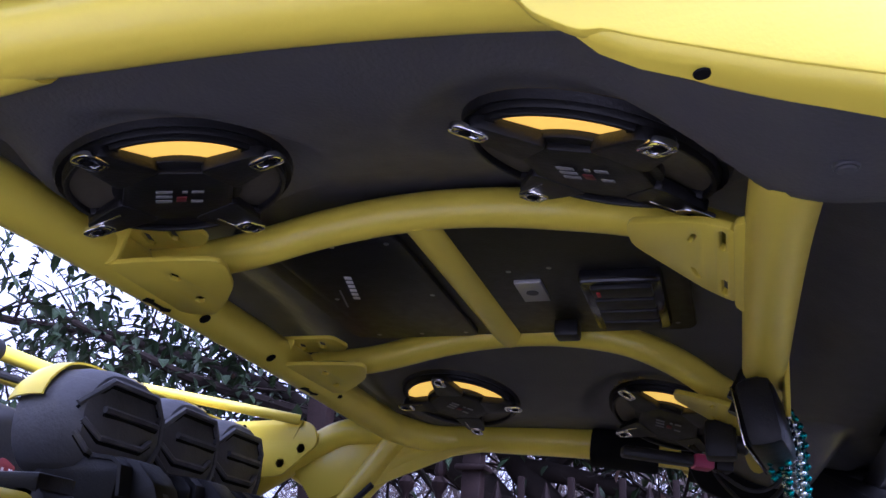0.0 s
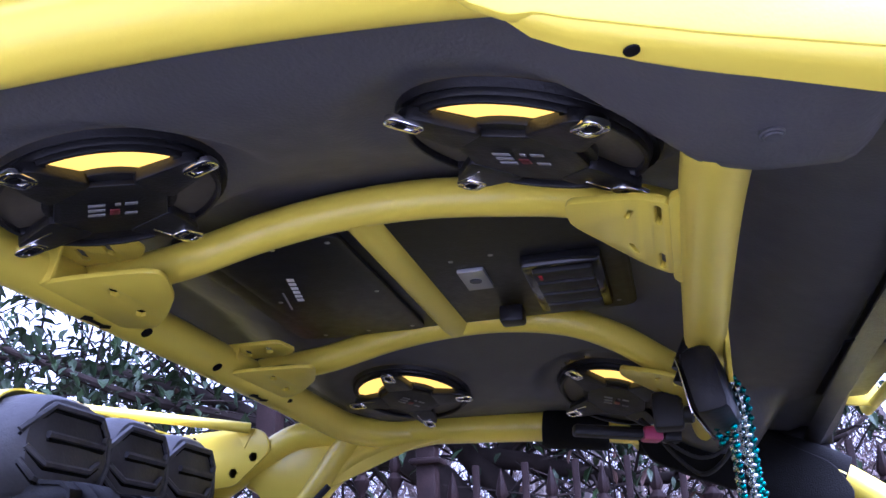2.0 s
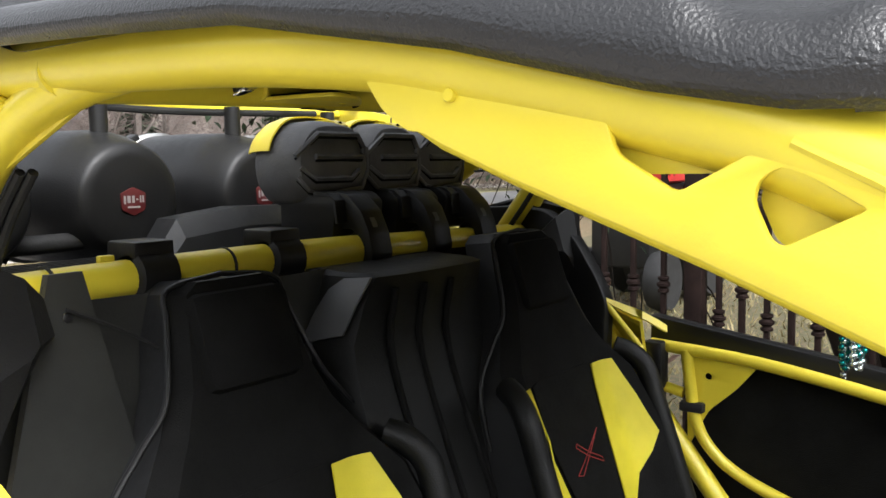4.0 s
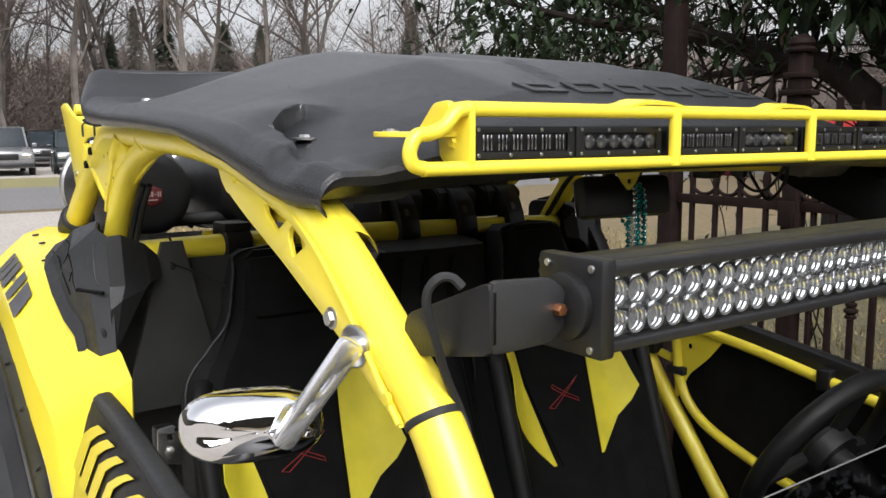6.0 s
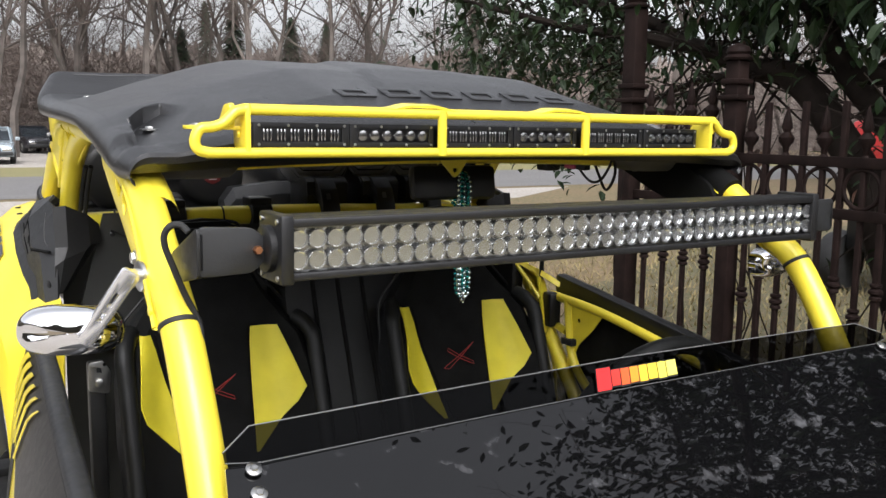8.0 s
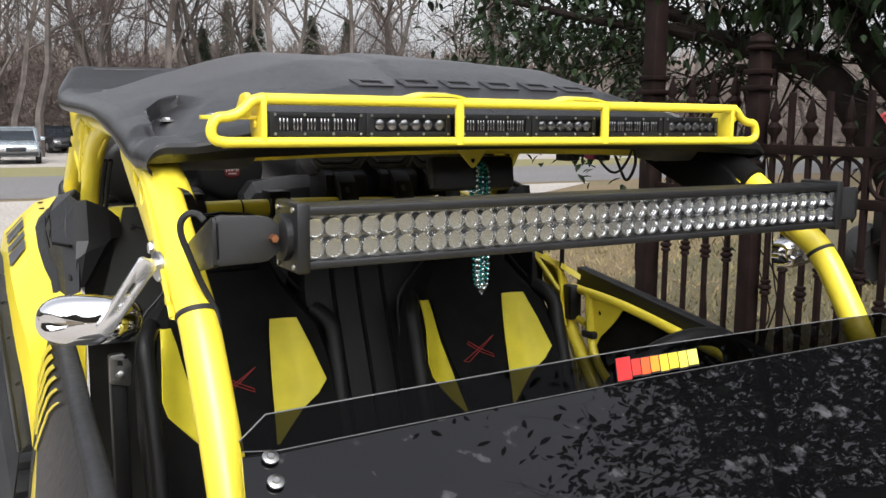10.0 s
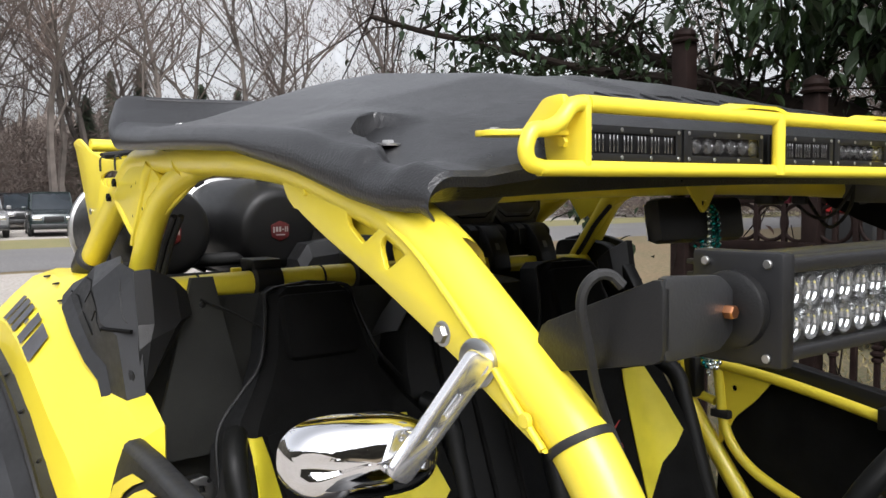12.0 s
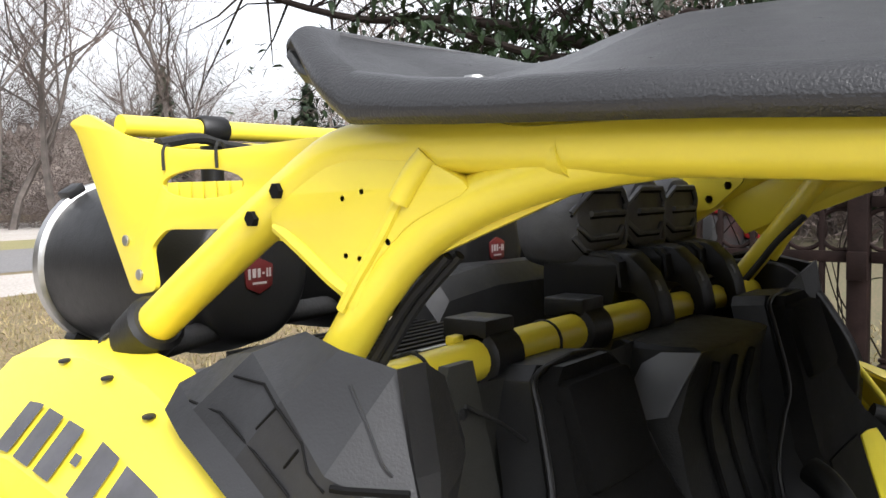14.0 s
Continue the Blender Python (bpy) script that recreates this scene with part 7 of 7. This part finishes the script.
limbs = [
    [(2.45, 1.56, 1.91), (2.45, 1.66, 1.955), (2.45, 1.80, 1.975), (2.45, 2.05, 2.06), (2.45, 2.25, 2.125), (2.44, 2.42, 2.22), (2.42, 2.65, 2.30), (2.40, 3.0, 2.41), (2.38, 3.38, 2.50), (2.2, 3.9, 2.55), (2.0, 4.5, 2.75)],
    [(2.42, 2.65, 2.30), (2.55, 3.2, 2.42), (2.75, 3.9, 2.3), (2.9, 4.5, 2.2)],
    [(2.5, 1.30, 1.87), (2.8, 1.15, 2.10), (3.1, 0.8, 2.4), (3.2, 0.2, 2.55), (3.3, -0.6, 2.8)],
    [(2.51, 1.48, 2.10), (2.45, 1.35, 2.22), (2.35, 1.1, 2.33), (2.3, 0.6, 2.6), (2.3, 0, 2.9)],
    [(2.66, 1.96, 2.7), (2.2, 2.1, 3.0), (1.7, 2.4, 3.2), (1.2, 2.9, 3.3)],
    [(2.45, 1.60, 1.93), (2.9, 2.3, 1.98), (3.4, 3.0, 2.0), (3.7, 3.7, 1.9)],
    [(2.47, 1.06, 1.1), (2.35, 0.9, 1.38), (2.2, 0.6, 1.45), (2.15, 0.2, 1.6)],
    [(2.7, 2.0, 3.0), (3.3, 2.6, 3.4), (3.9, 3.5, 3.6), (4.3, 4.4, 3.7)],
    [(2.8, 2.1, 3.6), (2.2, 2.4, 4.2), (1.5, 2.9, 4.6), (0.9, 3.5, 4.8), (0.4, 4.2, 4.9)],
    [(2.85, 2.1, 3.8), (2.3, 1.6, 4.4), (1.7, 1.3, 4.8), (1.0, 1.2, 5.0)],
    [(2.9, 2.2, 4.0), (2.6, 3.2, 4.7), (2.2, 4.2, 5.2), (1.8, 5.2, 5.5)],
    [(2.9, 2.2, 4.1), (3.4, 1.4, 4.8), (3.8, 0.6, 5.2), (4.0, -0.4, 5.4)],
    [(2.9, 2.2, 4.2), (3.4, 3.0, 5.0), (4.0, 4.0, 5.6), (4.4, 5.2, 6.0)],
    [(2.95, 0.98, 2.25), (3.2, 0.4, 2.9), (3.4, -0.6, 3.3), (3.5, -1.8, 3.6), (3.4, -2.8, 3.7)],
    [(2.65, 1.95, 2.8), (2.75, 1.0, 3.3), (2.8, 0.0, 3.6), (2.8, -1.2, 3.8), (2.7, -2.2, 3.9)],
    [(2.5, 1.36, 1.93), (2.5, 1.15, 1.90), (2.48, 0.9, 1.84), (2.45, 0.6, 1.80), (2.4, 0.0, 1.9)],
    [(3.2, 0.4, 2.9), (4.0, -0.2, 3.5), (4.8, -0.6, 4.1), (5.4, -0.8, 4.6)]]
tips = []
lg = random.Random(77)
wood = bmesh.new()
for i, lb in enumerate(limbs):
    pts = spline(lb, 5)
    part("limb", tube_into(bmesh.new(), pts, (0.058, 0.03, 0.045, 0.04, 0.05, 0.035, 0.03, 0.06, 0.05, 0.05, 0.05, 0.05, 0.05, 0.06, 0.05, 0.045, 0.04)[i], 10, False, 0.015), BARK, mg)
    for j in range(3, len(pts)):
        for q in range(3):
            d = Vector((lg.uniform(-1, 1), lg.uniform(-1, 1), lg.uniform(-0.9, 0.8))).normalized() * lg.uniform(0.3, 0.85)
            mid = pts[j] + d * 0.5 + Vector((0, 0, lg.uniform(-0.05, 0.1)))
            end = pts[j] + d
            tube_into(wood, [pts[j], mid, end], 0.008, 4, False, 0.002)
            tips += [mid, end, end + d * 0.15]
part("twig_tangle", wood, BARK, mg)
def seen_side(p):
    # the crown ends above the open drive
    return p.x > 1.15 + 0.60 * max(0, p.y - 2.9) - 0.02 * p.z and p.x > 1.05
tips = [p for p in tips if (p.z > 3.4 or seen_side(p)) and (p.x > 1.95 or p.z > 1.9) and (p.z < 2.3 or p.y < 1.9 or lg.random() < 0.35) and (p.z > 2.15 or p.y > 2.4 or p.y < 0.9 or lg.random() < 0.25)]
part("crown", leaves([p for p in tips if p.z < 3.3 and (p.x < 2.6 or p.y < 2.2 or lg.random() < 0.3)], 3800, 5, (0.040, 0.080), 0.35, 0.13), LEAF, mg, "glossy dark green leaves", False)
part("crown_top", leaves([p for p in tips if p.z >= 3.3], 3600, 6, (0.05, 0.10), 0.25, 0.18), LEAF, mg, "glossy dark green leaves", False)
# the leafy bough that hangs over the fence
bough = spline([(2.45, 2.05, 2.06), (2.35, 2.40, 2.15), (2.1, 2.65, 2.2), (1.8, 2.85, 2.28), (1.55, 3.05, 2.36)], 6)
part("bough", tube_into(bmesh.new(), bough, 0.035, 8, False, 0.008), BARK, mg)
sprays = [p + Vector((lg.gauss(0, 0.12), lg.gauss(0, 0.16), lg.uniform(-0.26, 0.16))) for p in bough[8:] for _ in range(9)]
sprays += [Vector((1.98 + 0.03 * k, 2.62, 1.62 - 0.035 * k)) for k in range(5)] * 3
part("bough_leaves", leaves(sprays, 720, 15, (0.045, 0.09), 0.45, 0.07), LEAF, mg, "glossy dark green leaves", False)
near = [p for p in tips if p.y < 1.75 and p.z > 1.95] + [Vector((lg.uniform(2.2, 3.0), lg.uniform(-0.4, 1.25), lg.uniform(2.0, 2.7))) for _ in range(60)]
part("crown_front", leaves(near, 4800, 21, (0.05, 0.095), 0.8, 0.12), LEAF, mg, "glossy dark green leaves", False)
side = [Vector((lg.uniform(2.2, 3.3), lg.uniform(2.7, 4.4), lg.uniform(1.95, 2.40))) for _ in range(90)]
# leaf mass mostly out of view, added to darken the windscreen's reflection
high = [Vector((lg.uniform(2.6, 5.2), lg.uniform(-2.8, 0.5), lg.uniform(2.7, 5.6))) for _ in range(260)]
part("crown_back", leaves(high, 6500, 23, (0.07, 0.13), 0.4, 0.16), LEAF, mg, "glossy dark green leaves", False)
mid = [Vector((lg.uniform(2.2, 3.7), lg.uniform(1.8, 3.5), lg.uniform(2.25, 3.1))) for _ in range(90)]
part("crown_middle", leaves(mid, 1200, 24, (0.045, 0.085), 0.4, 0.15), LEAF, mg, "glossy dark green leaves", False)
hang = [Vector((lg.uniform(2.0, 2.9), lg.uniform(0.5, 1.95), lg.uniform(2.18, 2.85))) for _ in range(70)]
part("hanging_leaves", leaves(hang, 1500, 25, (0.075, 0.135), 1.4, 0.12), LEAF, mg, "long drooping dark leaves", False)
part("crown_side", leaves(side, 1300, 22, (0.045, 0.085), 0.4, 0.12), LEAF, mg, "glossy dark green leaves", False)
low = [p for p in tips if p.z < 2.2 and p.y < 2.6]
part("dry_leaves", leaves(low or tips, 160, 9, (0.045, 0.08), 1.0, 0.16), LEAF_DRY, mg, "hanging dry brown leaves", False)
# hedge behind the fence
hd = thing("evergreen_shrub", "tangled evergreen shrub with dry leaves behind the fence", "shrub")
hp = [Vector((lg.uniform(2.3, 3.3), lg.uniform(-1.6, 0.9), lg.uniform(0.2, 1.6))) for _ in range(200)]
wood = bmesh.new()
for p in hp[::2]:
    tube_into(wood, [Vector((p.x * 0.6 + 1.1, p.y, 0)), p * 0.5 + Vector((1.3, p.y * 0.5, 0.1)), p], 0.012, 4, False, 0.003)
part("stem_tangle", wood, BARK, hd)
part("foliage", leaves([p for p in hp if p.y < 0.75], 3000, 12, (0.045, 0.085), 0.2, 0.14), LEAF, hd, "green leaves", False)
part("dry_leaves", leaves([p for p in hp if p.y < 0.75], 700, 13, (0.05, 0.09), 0.8, 0.16), LEAF_DRY, hd, "dry brown leaves", False)
# bare vines in the fence
vn = thing("bare_vine", "thin bare vines twined through the iron fence", "vine")
bm = bmesh.new()
for k in range(26):
    y0 = lg.uniform(-1.4, 1.95)
    p = Vector((FX + lg.uniform(0.03, 0.2), y0, 0))
    pts = [p.copy()]
    for j in range(7):
        p = p + Vector((lg.uniform(-0.05, 0.05), lg.uniform(-0.14, 0.14), lg.uniform(0.12, 0.36)))
        pts.append(p.copy())
    tube_into(bm, spline(pts, 3), 0.005, 4, False, 0.002)
part("stem_tangle", bm, BARK, vn, "", False)
# conifers among the far trees
for (x, y, h) in ((20, 70, 11), (30, 46, 9), (36, 40, 8), (-6, 66, 12), (17.7, 56, 9.5), (21.3, 55, 8.5), (14.5, 57, 7.5), (26.5, 61, 9.0)):
    cf = thing("conifer_tree", "dark green conifer among the bare trees", "tree", "conifers")
    part("trunk", lathe([(0.2, 0), (0.12, h * 0.6), (0.02, h)], pose(x, y, 0), 7), BARK_GREY, cf)
    bm = bmesh.new()
    for k in range(1500):
        t = lg.random() ** 0.7
        rad = (1 - t) * 2.3 * lg.uniform(0.5, 1)
        a = lg.uniform(0, 6.28)
        p = Vector((x + rad * math.cos(a), y + rad * math.sin(a), 0.6 + t * (h - 0.4) + lg.uniform(-0.2, 0.2)))
        d = Vector((math.cos(a), math.sin(a), -0.4)).normalized() * lg.uniform(0.3, 0.6)
        sd = Vector((-math.sin(a), math.cos(a), 0)) * 0.12
        bm.faces.new((bm.verts.new(p - d * 0.5), bm.verts.new(p + sd), bm.verts.new(p + d), bm.verts.new(p - sd)))
    part("crown", bm, PINE, cf, "", False)

# ---- parked cars ----
CAR_GLASS = mat("car_glass", (0.02, 0.025, 0.03), 0.08, var=0.1)
def car(x, y, turn, kind, paint, label):
    """A parked car: x ahead, lofted body, greenhouse, wheels, lamps."""
    c = thing("parked_car", label, "car", "parked cars")
    pm = mat("car_paint", paint, 0.25, 0.3, var=0.05, coat=0.6)
    M = pose(x, y, 0, 0, 0, turn)
    L, W, belt, top = {"suv": (4.7, 0.92, 1.05, 1.76), "sedan": (4.6, 0.88, 0.92, 1.45), "truck": (5.6, 0.98, 1.10, 1.88)}[kind]
    def put(bm):
        bmesh.ops.transform(bm, matrix=M, verts=bm.verts)
        return bm
    def loft(secs):
        bm = bmesh.new()
        rings = []
        for (px, hw, z0, z1) in secs:
            rings.append([bm.verts.new((px, sy * hw * k, z)) for sy, k, z in ((-1, 0.94, z0), (-1, 1, z0 + (z1 - z0) * 0.5), (-1, 0.96, z1 - 0.06), (-1, 0.88, z1), (1, 0.88, z1), (1, 0.96, z1 - 0.06), (1, 1, z0 + (z1 - z0) * 0.5), (1, 0.94, z0))])
        for a, b in zip(rings, rings[1:]):
            for k in range(8):
                bm.faces.new((a[k], a[(k + 1) % 8], b[(k + 1) % 8], b[k]))
        bm.faces.new(rings[0])
        bm.faces.new(rings[-1])
        return bm
    h = L / 2
    part("body", put(loft([(h, W * 0.86, 0.42, belt - 0.28), (h - 0.08, W * 0.94, 0.32, belt - 0.16), (h - 0.5, W, 0.28, belt - 0.08), (h - 1.25, W, 0.28, belt), (0, W, 0.28, belt + 0.02), (-h + 0.6, W, 0.28, belt), (-h + 0.08, W * 0.96, 0.34, belt - 0.04), (-h, W * 0.9, 0.45, belt - 0.18)])), pm, c)
    if kind == "sedan":
        gh = [(h - 1.3, 0.80, belt - 0.02, belt + 0.02), (h - 2.0, 0.70, belt - 0.02, top), (-0.6, 0.70, belt - 0.02, top), (-h + 0.75, 0.76, belt - 0.02, belt + 0.03)]
    elif kind == "suv":
        gh = [(h - 1.25, 0.84, belt - 0.02, belt + 0.02), (h - 1.85, 0.76, belt - 0.02, top), (-h + 0.5, 0.76, belt - 0.02, top), (-h + 0.12, 0.80, belt - 0.02, belt + 0.05)]
    else:
        gh = [(h - 1.5, 0.88, belt - 0.02, belt + 0.02), (h - 2.1, 0.80, belt - 0.02, top), (-0.7, 0.80, belt - 0.02, top), (-0.85, 0.84, belt - 0.02, belt + 0.05)]
    part("cabin_glass", put(loft(gh)), CAR_GLASS, c)
    part("roof", put(loft([(gh[1][0] + 0.05, gh[1][1] * 0.97, top - 0.05, top + 0.02), (gh[2][0], gh[2][1] * 0.97, top - 0.05, top + 0.02)])), pm, c)
    for s in (-1, 1):
        for (a, b) in ((gh[0], gh[1]), (gh[3], gh[2])):
            part("window_pillar", put(tube([(a[0], s * a[1] * 0.93, belt), (b[0], s * b[1] * 0.93, top - 0.02)], 0.045, 6, 1, False)), pm, c)
        part("window_pillar", put(tube([((gh[1][0] + gh[2][0]) / 2, s * 0.80, belt), ((gh[1][0] + gh[2][0]) / 2, s * 0.73, top - 0.02)], 0.04, 6, 1, False)), pm, c)
        for wx in (h - 0.92, -h + 0.95):
            w = part("wheel", put(lathe([(0.2, -0.11), (0.33, -0.1), (0.35, 0), (0.33, 0.1), (0.2, 0.11)], pose(wx, s * (W - 0.1), 0.35) @ pose(0, 0, 0, 90, 0, 0), 20)), RUBBER, c)
            part("rim", put(lathe([(0.2, 0), (0.18, 0.02), (0.05, 0.03)], pose(wx, s * (W + 0.01), 0.35) @ pose(0, 0, 0, -90 * s, 0, 0), 16)), STEEL, w)
        part("headlamp", put(box((h - 0.12, s * W * 0.66 - 0.17, belt - 0.40), (h + 0.01, s * W * 0.66 + 0.17, belt - 0.25), 0.03)), CHROME, c)
        part("door_mirror", put(box((h - 1.65, s * (W + 0.10) - 0.09, belt), (h - 1.52, s * (W + 0.10) + 0.09, belt + 0.15), 0.03)), pm, c)
    part("grille", put(box((h - 0.05, -0.36, belt - 0.48), (h + 0.015, 0.36, belt - 0.24), 0.02)), BLACK, c)
    part("bumper", put(box((h - 0.12, -W * 0.9, 0.36), (h + 0.05, W * 0.9, 0.52), 0.04)), GREY_PLASTIC, c)
    return c


car(7.9, 38.4, -100, "suv", (0.02, 0.03, 0.03), "dark green-black suv parked across the road")
car(2.0, 39.2, -95, "sedan", (0.28, 0.33, 0.36), "pale silver-blue sedan parked across the road")
car(4.9, 52, -80, "sedan", (0.03, 0.03, 0.035), "black sedan parked under the trees across the road")
car(5.2, 38.9, -95, "truck", (0.18, 0.18, 0.18), "grey pickup truck parked across the road")
car(8.4, 47, -95, "suv", (0.02, 0.02, 0.022), "black van parked under the trees across the road")
# red machine behind the fence
rm = thing("red_tractor", "red garden tractor standing behind the fence", "tractor")
RX, RY = 8.0, 4.35
REDP = mat("red_tractor_paint", (0.50, 0.03, 0.03), 0.35, var=0.1, coat=0.3)
part("hood", box((RX - 0.30, RY - 0.50, 1.36), (RX + 0.60, RY + 0.45, 1.84), 0.07), REDP, rm)
part("chassis", box((RX - 0.4, RY - 0.35, 0.45), (RX + 0.9, RY + 0.35, 1.36), 0.05), BLACK, rm)
for s in (-1, 1):
    part("fender", box((RX + 0.50, RY + s * 0.46 - 0.13, 1.05), (RX + 1.15, RY + s * 0.46 + 0.13, 1.36), 0.07), REDP, rm)
    part("tyre", lathe([(0.30, -0.14), (0.52, -0.15), (0.58, 0), (0.52, 0.15), (0.30, 0.14)], pose(RX + 0.82, RY + s * 0.46, 0.58) @ pose(0, 0, 0, 90, 0, 0), 24), RUBBER, rm)
    part("tyre", lathe([(0.15, -0.09), (0.3, -0.1), (0.33, 0), (0.3, 0.1), (0.15, 0.09)], pose(RX - 0.3, RY + s * 0.45, 0.33) @ pose(0, 0, 0, 90, 0, 0), 20), RUBBER, rm)
part("seat", box((RX + 0.62, RY - 0.18, 1.24), (RX + 0.90, RY + 0.18, 1.62), 0.06), REDP, rm)
